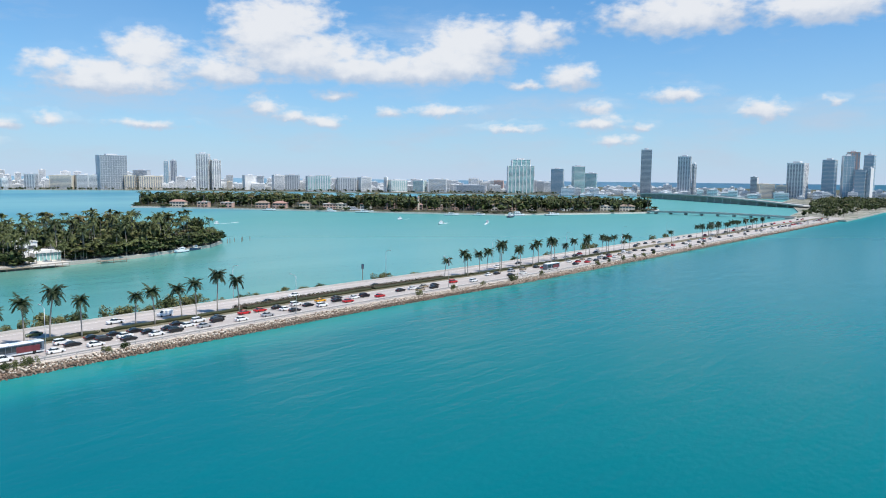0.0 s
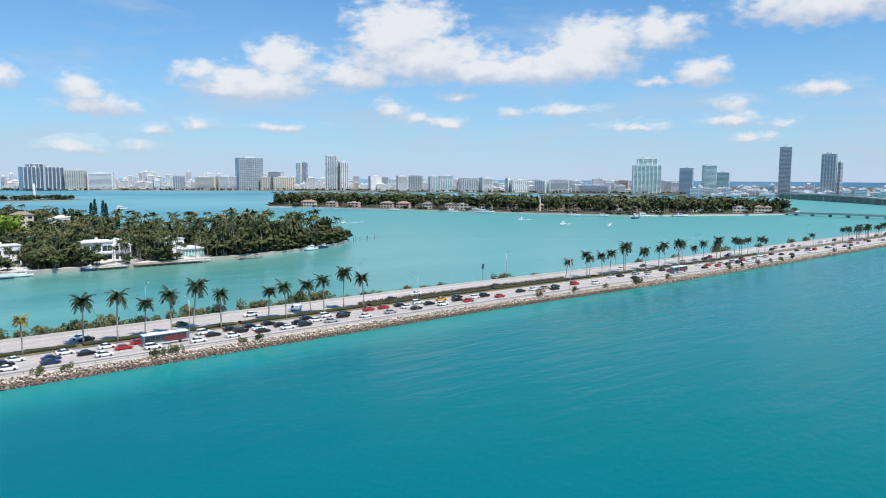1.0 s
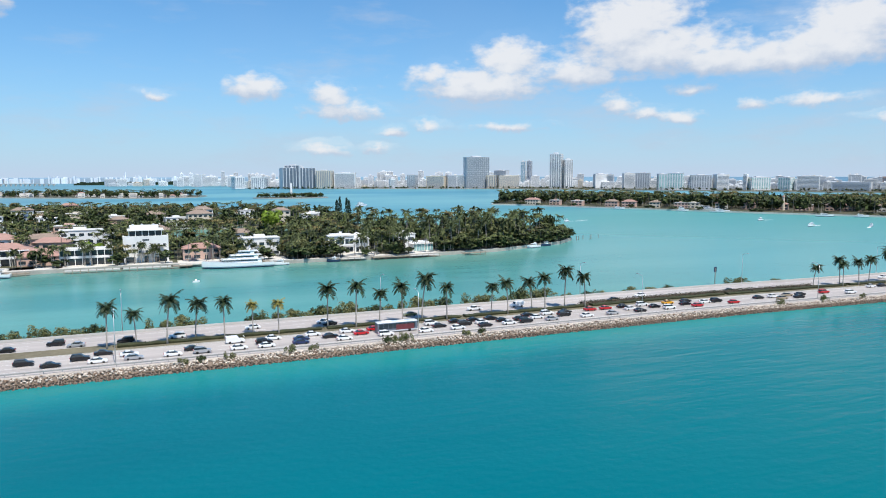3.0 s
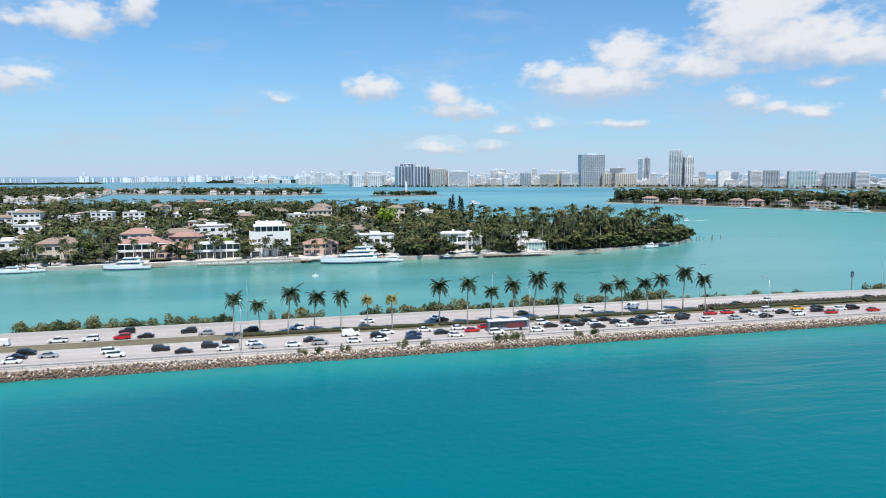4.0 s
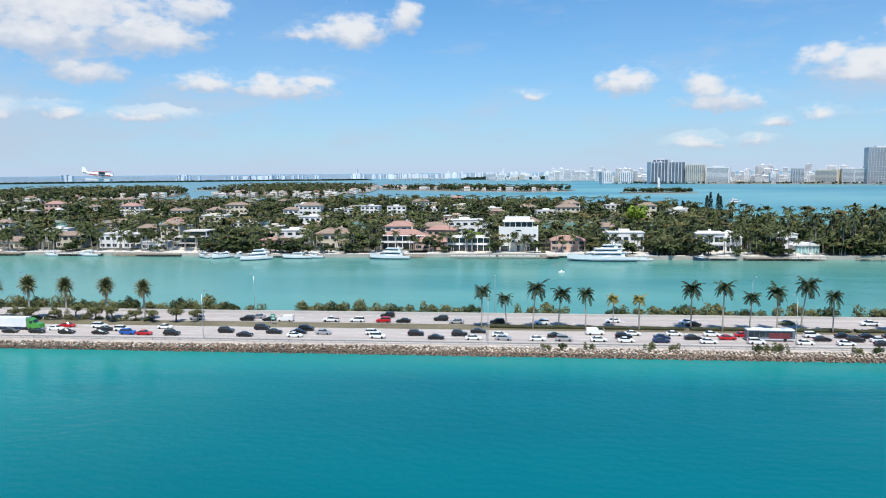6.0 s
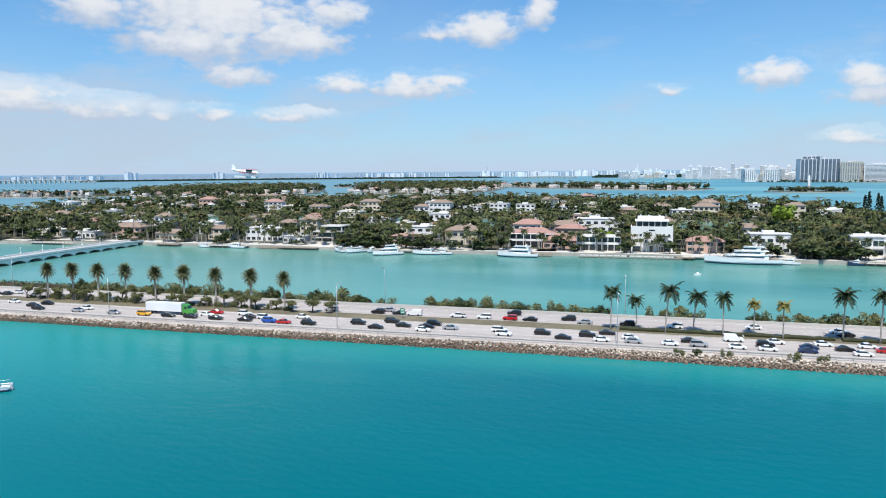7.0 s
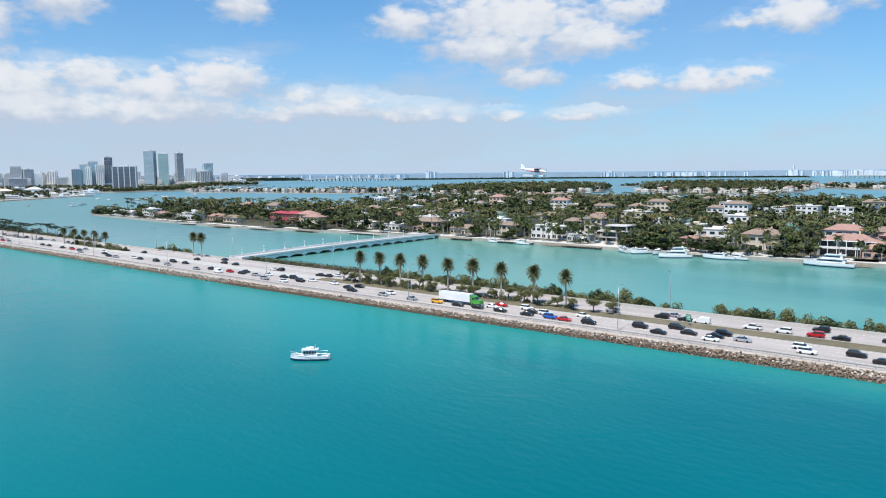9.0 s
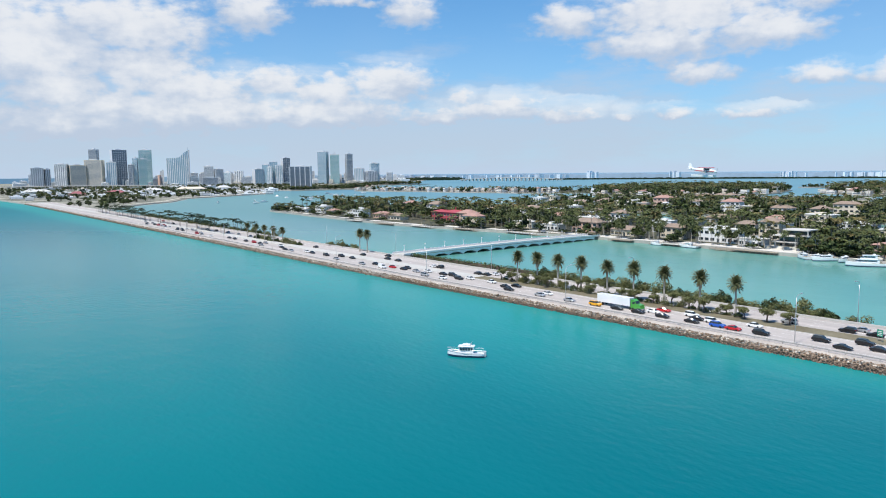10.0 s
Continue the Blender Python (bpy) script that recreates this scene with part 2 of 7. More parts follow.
def water_material():
    ma = bpy.data.materials.new("bay_water")
    ma.use_nodes = True
    nt = ma.node_tree
    N, L = nt.nodes.new, nt.links.new
    bs = nt.nodes["Principled BSDF"]
    bs.inputs["Roughness"].default_value, bs.inputs["IOR"].default_value = 0.2, 1.33
    bs.inputs["Specular IOR Level"].default_value = 0.15
    co = N("ShaderNodeTexCoord")
    sep = N("ShaderNodeSeparateXYZ")
    L(co.outputs["Object"], sep.inputs[0])

    def noise_at(scale, detail, sx=1.0, sy=1.0, turn=0.0):
        mp = N("ShaderNodeMapping")
        mp.inputs["Rotation"].default_value = (0, 0, radians(turn))
        mp.inputs["Scale"].default_value = (sx, sy, 1)
        L(co.outputs["Object"], mp.inputs[0])
        n = N("ShaderNodeTexNoise")
        n.inputs["Scale"].default_value, n.inputs["Detail"].default_value = scale, detail
        L(mp.outputs[0], n.inputs["Vector"])
        return n.outputs["Fac"]

    def mr(v, a, b, c=0.0, d=1.0):
        n = N("ShaderNodeMapRange")
        n.interpolation_type = "SMOOTHSTEP"
        L(v, n.inputs["Value"])
        for k, q in zip(("From Min", "From Max", "To Min", "To Max"), (a, b, c, d)):
            n.inputs[k].default_value = q
        return n.outputs[0]

    def mth(op, a, b):
        n = N("ShaderNodeMath")
        n.operation = op
        for i, v in enumerate((a, b)):
            if isinstance(v, (int, float)):
                n.inputs[i].default_value = v
            else:
                L(v, n.inputs[i])
        return n.outputs[0]

    def mixc(f, a, b):
        n = N("ShaderNodeMix")
        n.data_type = "RGBA"
        L(f, n.inputs["Factor"])
        for k, v in (("A", a), ("B", b)):
            if isinstance(v, tuple):
                n.inputs[k].default_value = (*v, 1)
            else:
                L(v, n.inputs[k])
        return n.outputs["Result"]

    x, y = sep.outputs[0], sep.outputs[1]
    broad = noise_at(0.006, 3, 0.6, 1.4)
    # dredged ship channel south of the causeway, sandy shelf along it, milky shallow lagoon north of it
    channel = mixc(mr(broad, 0.35, 0.65), WATER_CHANNEL, WATER_CHANNEL_B)
    west = mth("MULTIPLY", x, -1.0)
    channel = mixc(mth("MULTIPLY", mr(west, 0.0, 170.0), mth("MULTIPLY", mr(y, 85.0, 165.0, 0.3, 1.0), mr(west, 230.0, 700.0, 1.0, 0.25))), channel, WATER_WEST)
    channel = mixc(mr(x, 30.0, 170.0), channel, WATER_EAST)
    wob = mth("ADD", y, mth("MULTIPLY", broad, 14.0))
    shelf = mixc(mr(wob, 158.0, 184.0, 0.0, 0.75), channel, WATER_SHELF)
    lagoon = mixc(mr(noise_at(0.009, 4, 0.35, 1.6), 0.38, 0.62), WATER_LAGOON, WATER_LAGOON_B)
    lagoon = mixc(mr(west, 0.0, 200.0, 0.0, 0.7), lagoon, (0.11, 0.30, 0.27))
    # cloudy shallows off the island's sea wall; sky reflection painted in as grey west of the bridge
    lagoon = mixc(mth("MULTIPLY", mr(y, 315.0, 385.0), mr(noise_at(0.013, 4, 0.4, 1.2), 0.36, 0.66, 0.1, 0.75)), lagoon, (0.15, 0.295, 0.225))
    lagoon = mixc(mr(west, 300.0, 560.0, 0.0, 0.9), lagoon, (0.135, 0.262, 0.27))
    lagoon = mixc(mr(x, 110.0, 330.0, 0.0, 0.8), lagoon, (0.086, 0.297, 0.288))
    near = mixc(mr(y, 196.0, 206.0), shelf, lagoon)
    # far bay lightened and greyed, sky reflection put into its colours
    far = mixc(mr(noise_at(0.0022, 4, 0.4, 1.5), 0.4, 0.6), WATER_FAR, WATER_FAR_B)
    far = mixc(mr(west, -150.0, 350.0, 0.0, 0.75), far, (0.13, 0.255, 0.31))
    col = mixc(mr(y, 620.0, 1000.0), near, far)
    # dark weed on the sand bottom
    dx, dy = mth("MULTIPLY", mth("ADD", x, 89.0), 0.045), mth("MULTIPLY", mth("SUBTRACT", y, 144.0), 0.13)
    spot = mth("ADD", mth("ADD", mth("MULTIPLY", dx, dx), mth("MULTIPLY", dy, dy)), mth("MULTIPLY", noise_at(0.12, 4), 1.2))
    col = mixc(mr(spot, 0.35, 1.15, 0.5, 0.0), col, (0.004, 0.14, 0.15))
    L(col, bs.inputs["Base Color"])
    bp = N("ShaderNodeBump")
    chop = mth("ADD", noise_at(0.55, 4, 0.7, 1.1), mth("MULTIPLY", noise_at(0.1, 3, 0.7, 1.1), 1.6))
    # longer swell off to the east
    chop = mth("ADD", chop, mth("MULTIPLY", noise_at(0.16, 2, 0.3, 1.5, 28.0), mth("MULTIPLY", mr(x, 20.0, 140.0, 0.4, 2.4), mr(y, 165.0, 190.0, 1.0, 0.0))))
    bp.inputs["Strength"].default_value, bp.inputs["Distance"].default_value = WATER_WAVES, 0.35
    L(mr(mth("ADD", mth("ABSOLUTE", x, 0.0), y), 450.0, 1300.0, WATER_WAVES, 0.03), bp.inputs["Strength"])
    L(mr(mth("ADD", mth("ABSOLUTE", x, 0.0), y), 450.0, 1300.0, 0.2, 0.4), bs.inputs["Roughness"])
    L(chop, bp.inputs["Height"])
    L(bp.outputs[0], bs.inputs["Normal"])
    return ma


WATER_CHANNEL, WATER_CHANNEL_B, WATER_SHELF = (0.0, 0.114, 0.143), (0.0, 0.141, 0.170), (0.012, 0.26, 0.24)
WATER_WEST, WATER_EAST = (0.008, 0.244, 0.232), (0.0, 0.145, 0.156)
WATER_LAGOON, WATER_LAGOON_B = (0.060, 0.240, 0.217), (0.105, 0.305, 0.262)
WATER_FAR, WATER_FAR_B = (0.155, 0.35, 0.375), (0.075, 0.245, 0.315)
WATER_WAVES = 0.27
M = {
    "water": water_material(),
    "asphalt": mat("asphalt", (0.455, 0.41, 0.38), 0.85, vary=0.26, scale=0.25, bump=0.01, stretch=(0.05, 2.4, 1.0), spread=0.7),
    "seawall": mat("stained_concrete", (0.44, 0.41, 0.36), 0.85, vary=0.3, scale=0.5, bump=0.02),
    "concrete": mat("concrete", (0.52, 0.50, 0.46), 0.8, vary=0.14, scale=0.5, bump=0.01),
    "gravel": mat("pale_gravel_shoulder", (0.46, 0.405, 0.355), 0.95, vary=0.3, scale=0.6, bump=0.03, spread=0.8),
    "paint_line": mat("road_paint", (0.75, 0.75, 0.72), 0.7, vary=0.2),
    "sand": mat("sand", (0.45, 0.40, 0.30), 0.95, vary=0.25, scale=0.2, bump=0.03),
    "pale_sand": mat("pale_sand", (0.62, 0.57, 0.48), 0.95, vary=0.2, scale=0.1),
    "rubble_soil": mat("rubble_soil", (0.22, 0.17, 0.13), 0.95, vary=0.35, scale=0.5, bump=0.05),
    "grass": mat("dry_grass", (0.19, 0.165, 0.105), 0.95, vary=0.4, scale=0.3, bump=0.05, tint=(0.10, 0.085, 0.05)),
    "park_ground": mat("park_ground", (0.36, 0.34, 0.28), 0.95, vary=0.3, scale=0.05, spread=0.6, tint=(0.045, 0.055, 0.028)),
    # very dark base: shade under the trees put into the colour
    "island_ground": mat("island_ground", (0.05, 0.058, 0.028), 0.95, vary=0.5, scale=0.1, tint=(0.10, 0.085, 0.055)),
    "paving": mat("pale_paving", (0.68, 0.64, 0.57), 0.8, vary=0.2, scale=0.3),
    "rock": mat("limestone_rock", (0.28, 0.195, 0.135), 0.9, vary=0.4, scale=1.0, bump=0.06, bump_scale=3, per_object=0.3),
    "rock_stuff": mat("limestone_rubble", (0.28, 0.195, 0.135), 0.9, vary=0.4, scale=1.0, bump=0.06, bump_scale=3, per_island=0.3),
    "pale_rock": mat("pale_rock", (0.62, 0.525, 0.435), 0.9, vary=0.35, bump=0.05, bump_scale=3, per_island=0.35),
    "pale_rock_single": mat("bleached_rock", (0.62, 0.525, 0.435), 0.9, vary=0.35, bump=0.05, bump_scale=3, per_object=0.35),
    "wet_rock": mat("wet_rock", (0.14, 0.095, 0.065), 0.6, vary=0.4, per_island=0.3),
    "frond": mat("palm_frond", (0.030, 0.048, 0.018), 0.55, vary=0.45, per_object=0.25, tint=(0.015, 0.024, 0.009), spec=0.2),
    "frond_dry": mat("yellowing_frond", (0.20, 0.17, 0.04), 0.6, vary=0.4, per_object=0.2, spec=0.2),
    "date_frond": mat("date_palm_frond", (0.13, 0.135, 0.06), 0.55, vary=0.4, per_object=0.2, spec=0.2),
    "old_frond": mat("dry_frond", (0.24, 0.17, 0.08), 0.8, vary=0.35),
    "trunk": mat("palm_trunk", (0.42, 0.38, 0.33), 0.9, vary=0.3, scale=2, bump=0.03),
    # near-black tint: canopy shade between the leaves put into the colour
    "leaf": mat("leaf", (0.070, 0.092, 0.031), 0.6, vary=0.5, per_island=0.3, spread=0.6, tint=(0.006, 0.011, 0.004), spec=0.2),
    "leaf_b": mat("shrub_leaf", (0.175, 0.17, 0.072), 0.65, vary=0.4, per_island=0.35, spread=0.8, tint=(0.07, 0.085, 0.03), spec=0.2),
    "hedge_leaf": mat("hedge_leaf", (0.055, 0.058, 0.026), 0.65, vary=0.5, per_island=0.4, tint=(0.018, 0.020, 0.010), spec=0.2),
    "leaf_hedge": mat("green_hedge_leaf", (0.085, 0.125, 0.04), 0.6, vary=0.5, per_island=0.4, tint=(0.025, 0.04, 0.014), spec=0.2),
    "leaf_bright": mat("fresh_leaf", (0.19, 0.28, 0.03), 0.55, vary=0.4, per_island=0.3, spec=0.2),
    "leaf_dark": mat("pine_leaf", (0.02, 0.035, 0.018), 0.7, vary=0.4, per_island=0.3, spec=0.2),
    "palm_dry": mat("dry_palm_crowns", (0.185, 0.15, 0.06), 0.6, vary=0.45, per_island=0.3, spread=0.6, tint=(0.05, 0.045, 0.015), spec=0.2),
    # near-black tint stands in for shaded gaps among the fronds
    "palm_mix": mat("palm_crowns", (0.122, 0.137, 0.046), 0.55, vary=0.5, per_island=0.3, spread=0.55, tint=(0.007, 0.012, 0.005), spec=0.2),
    "pale_trunk": mat("pale_palm_trunk", (0.36, 0.31, 0.25), 0.9, vary=0.3, per_island=0.3),
    "bark": mat("bark", (0.16, 0.12, 0.09), 0.9, vary=0.3),
    "white": mat("white_render", (0.82, 0.81, 0.79), 0.6, vary=0.07, scale=0.3),
    "cream": mat("cream_render", (0.70, 0.62, 0.50), 0.7, vary=0.1, scale=0.3),
    "pink": mat("pink_render", (0.62, 0.42, 0.34), 0.7, vary=0.12, scale=0.3),
    "red": mat("red_render", (0.43, 0.075, 0.09), 0.6, vary=0.15, scale=0.3),
    "tower_dark": mat("dark_tower_glass", (0.14, 0.175, 0.22), 0.15, vary=0.2, scale=0.05, spec=0.8),
    # lightened for the far towers, part of their haze is in this grey
    "grey": mat("grey_render", (0.58, 0.60, 0.62), 0.7, vary=0.1, scale=0.3),
    "tile": mat("clay_tile", (0.41, 0.245, 0.20), 0.8, vary=0.25, scale=1.5, bump=0.04),
    "tile_brown": mat("brown_tile", (0.30, 0.225, 0.175), 0.8, vary=0.35, scale=1.5, bump=0.04),
    "flat_roof": mat("flat_roof", (0.62, 0.61, 0.58), 0.8, vary=0.12, scale=0.3),
    "glass_dark": mat("window_glass", (0.03, 0.045, 0.055), 0.08, vary=0.2, spec=0.8),
    # tower glass lightened towards blue-grey, distance haze put into the colour
    "glass_blue": mat("blue_glass", (0.28, 0.42, 0.50), 0.2, vary=0.2, scale=0.05, spec=0.8),
    "glass_teal": mat("teal_glass", (0.30, 0.52, 0.51), 0.2, vary=0.2, scale=0.05, spec=0.8),
    "glass_grey": mat("grey_glass", (0.27, 0.30, 0.33), 0.25, vary=0.2, scale=0.05, spec=0.6),
    "advert": mat("dark_red_poster", (0.16, 0.035, 0.04), 0.5, vary=0.5, scale=2),
    "metal": mat("galvanised_steel", (0.55, 0.56, 0.57), 0.4, 0.7, vary=0.1),
    "sign_green": mat("sign_green", (0.05, 0.30, 0.20), 0.5, vary=0.1),
    "rail": mat("weathered_rail", (0.40, 0.38, 0.36), 0.6, 0.2, vary=0.25),
    "rubber": mat("tyre_rubber", (0.02, 0.02, 0.02), 0.85, vary=0.2),
    "chrome": mat("alloy", (0.6, 0.6, 0.62), 0.25, 0.9, vary=0.05),
    "lamp_white": mat("headlamp_lens", (0.8, 0.8, 0.78), 0.1, vary=0.05),
    "lamp_red": mat("tail_lamp_lens", (0.45, 0.01, 0.01), 0.2, vary=0.05),
    "gelcoat": mat("white_gelcoat", (0.82, 0.83, 0.83), 0.2, vary=0.04, coat=0.4),
    "navy_hull": mat("navy_hull", (0.02, 0.04, 0.09), 0.2, vary=0.1, coat=0.4),
    "foam": mat("foam", (0.78, 0.82, 0.82), 0.9, vary=0.15, scale=0.5),
    "green_paint": mat("green_paint", (0.07, 0.33, 0.05), 0.3, vary=0.1, coat=0.5),
    "wood": mat("weathered_wood", (0.30, 0.25, 0.19), 0.85, vary=0.3, scale=1.5),
}
CAR_PAINT = {k: mat(n + "_car_paint", c, 0.3, me, vary=0.05, coat=0.3, spec=0.35) for k, n, c, me in (
    ("w", "white", (0.80, 0.80, 0.79), 0.0), ("k", "black", (0.012, 0.012, 0.014), 0.0), ("s", "silver", (0.48, 0.49, 0.51), 0.5),
    ("r", "red", (0.48, 0.015, 0.02), 0.0), ("n", "dark blue", (0.02, 0.035, 0.10), 0.1), ("b", "blue", (0.02, 0.10, 0.45), 0.1),
    ("y", "yellow", (0.75, 0.36, 0.02), 0.0), ("t", "tan", (0.42, 0.34, 0.24), 0.3), ("g", "olive", (0.16, 0.17, 0.07), 0.2))}


# ---- shape helpers ----
class Geo:
    """Vertices and faces of one mesh."""

    def __init__(self):
        self.v, self.f = [], []

    def add(self, vs, fs):
        k = len(self.v)
        self.v += [tuple(p) for p in vs]
        self.f += [tuple(i + k for i in q) for q in fs]
        return self

    def box(self, x0, x1, y0, y1, z0, z1):
        return self.add([(x0, y0, z0), (x1, y0, z0), (x1, y1, z0), (x0, y1, z0), (x0, y0, z1), (x1, y0, z1), (x1, y1, z1), (x0, y1, z1)],
                        [(3, 2, 1, 0), (4, 5, 6, 7), (0, 1, 5, 4), (1, 2, 6, 5), (2, 3, 7, 6), (3, 0, 4, 7)])

    def chamfer(self, x0, x1, y0, y1, z0, z1, c):
        """A box with its upright edges and its top edge cut back."""
        def ring(d, z):
            a, b, e, g = x0 + d, x1 - d, y0 + d, y1 - d
            return [(a + c, e, z), (b - c, e, z), (b, e + c, z), (b, g - c, z), (b - c, g, z), (a + c, g, z), (a, g - c, z), (a, e + c, z)]
        return self.loft([ring(0, z0), ring(0, z1 - c), ring(c * 0.7, z1)])

    def loft(self, rings, caps=True):
        n = len(rings[0])
        vs = [p for r in rings for p in r]
        fs = [(i * n + j, i * n + (j + 1) % n, (i + 1) * n + (j + 1) % n, (i + 1) * n + j) for i in range(len(rings) - 1) for j in range(n)]
        if caps:
            fs += [tuple(range(n - 1, -1, -1)), tuple((len(rings) - 1) * n + j for j in range(n))]
        return self.add(vs, fs)

    def tube(self, path, radii, n=6):
        rings = []
        for i, p in enumerate(path):
            a, b = Vector(path[max(0, i - 1)]), Vector(path[min(len(path) - 1, i + 1)])
            d = (b - a).normalized()
            u = d.cross(Vector((0.0, 1.0, 0.0)) if abs(d.y) < 0.9 else Vector((1.0, 0.0, 0.0))).normalized()
            w = d.cross(u)
            r = radii[i] if isinstance(radii, (list, tuple)) else radii
            rings.append([tuple(Vector(p) + (u * math.cos(6.2832 * k / n) + w * math.sin(6.2832 * k / n)) * r) for k in range(n)])
        return self.loft(rings)

    def prism(self, outline, y0, y1):
        """An outline in x and z, drawn out along y."""
        n = len(outline)
        return self.add([(x, y0, z) for x, z in outline] + [(x, y1, z) for x, z in outline],
                        [tuple(range(n)), tuple(range(2 * n - 1, n - 1, -1))] + [((i + 1) % n, i, i + n, (i + 1) % n + n) for i in range(n)])

    def hip(self, x0, x1, y0, y1, z, h, over=0.5, ridge=0.4):
        x0, x1, y0, y1 = x0 - over, x1 + over, y0 - over, y1 + over
        w, d = x1 - x0, y1 - y0
        r = min(w, d) * 0.5
        if w >= d:
            a, b = (x0 + r * (1 - ridge * 0), (y0 + y1) / 2, z + h), (x1 - r, (y0 + y1) / 2, z + h)
        else:
            a, b = ((x0 + x1) / 2, y0 + r, z + h), ((x0 + x1) / 2, y1 - r, z + h)
        e = 0.18
        vs = [(x0, y0, z - e), (x1, y0, z - e), (x1, y1, z - e), (x0, y1, z - e), (x0, y0, z), (x1, y0, z), (x1, y1, z), (x0, y1, z), a, b]
        top = [(4, 5, 9, 8), (5, 6, 9), (6, 7, 8, 9), (7, 4, 8)] if w >= d else [(4, 5, 8), (5, 6, 9, 8), (6, 7, 9), (7, 4, 8, 9)]
        return self.add(vs, [(3, 2, 1, 0), (0, 1, 5, 4), (1, 2, 6, 5), (2, 3, 7, 6), (3, 0, 4, 7)] + top)

    def ribbon(self, xs, y0, y1, z0, z1, bend):
        """A strip along the causeway from y0 to y1, following its bends."""
        vs = []
        for x in xs:
            vs += [(x, y0 + bend(x), z0), (x, y1 + bend(x), z1)]
        return self.add(vs, [(2 * i, 2 * i + 2, 2 * i + 3, 2 * i + 1) for i in range(len(xs) - 1)])

    def beam(self, xs, y0, y1, z0, z1, bend):
        rings = [[(x, y0 + bend(x), z0), (x, y1 + bend(x), z0), (x, y1 + bend(x), z1), (x, y0 + bend(x), z1)] for x in xs]
        return self.loft(rings)

    def mesh(self, name, material=None, smooth=False):
        me = bpy.data.meshes.new(name)
        me.from_pydata(self.v, [], self.f)
        if material:
            me.materials.append(material)
        if smooth:
            me.polygons.foreach_set("use_smooth", [True] * len(me.polygons))
        me.update()
        return me


def thing(name, m=None, label="", category="", group="", kind=""):
    label = " ".join(label.split()[:12])
    ob = new(name)
    ob.empty_display_size = 0.5
    if m is not None:
        ob.matrix_basis = m
    return tagged(ob, label, category, group, kind)


def part(name, geo, material, parent, label="", smooth=False, kind=""):
    ob = new(name, geo if isinstance(geo, bpy.types.Mesh) else geo.mesh(name, material, smooth))
    ob.parent = parent
    return tagged(ob, label, kind=kind)


def solid(name, geo, material, label="", category="", group="", kind="", smooth=False):
    return tagged(new(name, geo.mesh(name, material, smooth)), label, category, group, kind)


def frange(a, b, step):
    n = max(1, int(round((b - a) / step)))
    return [a + (b - a) * i / n for i in range(n + 1)]


rnd = random.Random(11)

# ---- water and land ----
def bend(x):
    """How far the causeway leaves its straight line."""
    if x > 160:
        u = min(1.0, (x - 160) / 150)
        return -4.5 * u * u * (3 - 2 * u)
    if x < -250:
        return 0.024 * (-250 - x)
    return 0.0


g = Geo()
xs = frange(-4800, 4800, 400)
for i, a in enumerate(xs[:-1]):
    for b in xs[:-1]:
        g.add([(a, b, 0), (a + 400, b, 0), (a + 400, b + 400, 0), (a, b + 400, 0)], [(0, 1, 2, 3)])
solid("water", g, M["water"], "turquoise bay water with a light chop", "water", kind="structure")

# the sea and the low coast on the horizon, distance haze put into the colour
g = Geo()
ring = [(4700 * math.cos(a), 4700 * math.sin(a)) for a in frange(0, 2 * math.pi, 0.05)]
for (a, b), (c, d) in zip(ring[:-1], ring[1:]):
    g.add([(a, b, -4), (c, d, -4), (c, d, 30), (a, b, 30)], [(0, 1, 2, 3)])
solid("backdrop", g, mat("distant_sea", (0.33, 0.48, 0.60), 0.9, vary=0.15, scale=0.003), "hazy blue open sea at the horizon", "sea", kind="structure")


def land(name, outline, material, label, top=1.6, rim=None):
    """Ground with a sea wall round it."""
    n = len(outline)
    g = Geo()
    g.add([(x, y, top) for x, y in outline], [tuple(range(n))])
    base = solid(name, g, material, label, "ground", kind="structure")
    w = Geo()
    for i in range(n):
        a, b = Vector((*outline[i], 0)), Vector((*outline[(i + 1) % n], 0))
        d = (b - a).normalized()
        o = Vector((d.y, -d.x, 0)) * 0.7
        p = [a - o * 0.6, b - o * 0.6, b + o, a + o]
        w.add([(q.x, q.y, -2) for q in p] + [(q.x, q.y, top + 0.25) for q in p],
              [(0, 1, 5, 4), (1, 2, 6, 5), (2, 3, 7, 6), (3, 0, 4, 7), (4, 5, 6, 7)])
    part("sea_wall", w, rim or M["seawall"], base, "weathered concrete sea wall")
    return base


PALM_SHORE = [(-830, 400), (-815, 388), (-670, 373), (-514, 363), (-414, 376), (-310, 388), (-217, 388), (-140, 381), (-75, 384), (0, 389), (70, 379), (145, 379), (203, 387), (263, 412), (285, 432), (290, 450), (268, 476), (225, 500), (150, 530), (0, 556), (-300, 562), (-600, 556), (-790, 470)]
BACK_SHORE = [(-700, 690), (-640, 662), (-300, 655), (0, 648), (140, 640), (190, 665), (190, 780), (110, 860), (-60, 930), (-300, 985), (-520, 900), (-700, 800)]
STAR_SHORE = [(505, 985), (530, 950), (613, 784), (678, 640), (748, 512), (863, 452), (957, 412), (1060, 440), (1110, 520), (1000, 660), (860, 850), (700, 1080), (590, 1120)]
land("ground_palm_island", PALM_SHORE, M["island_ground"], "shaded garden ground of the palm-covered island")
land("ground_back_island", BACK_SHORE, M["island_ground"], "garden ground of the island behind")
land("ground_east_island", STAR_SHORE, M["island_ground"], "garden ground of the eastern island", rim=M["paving"])


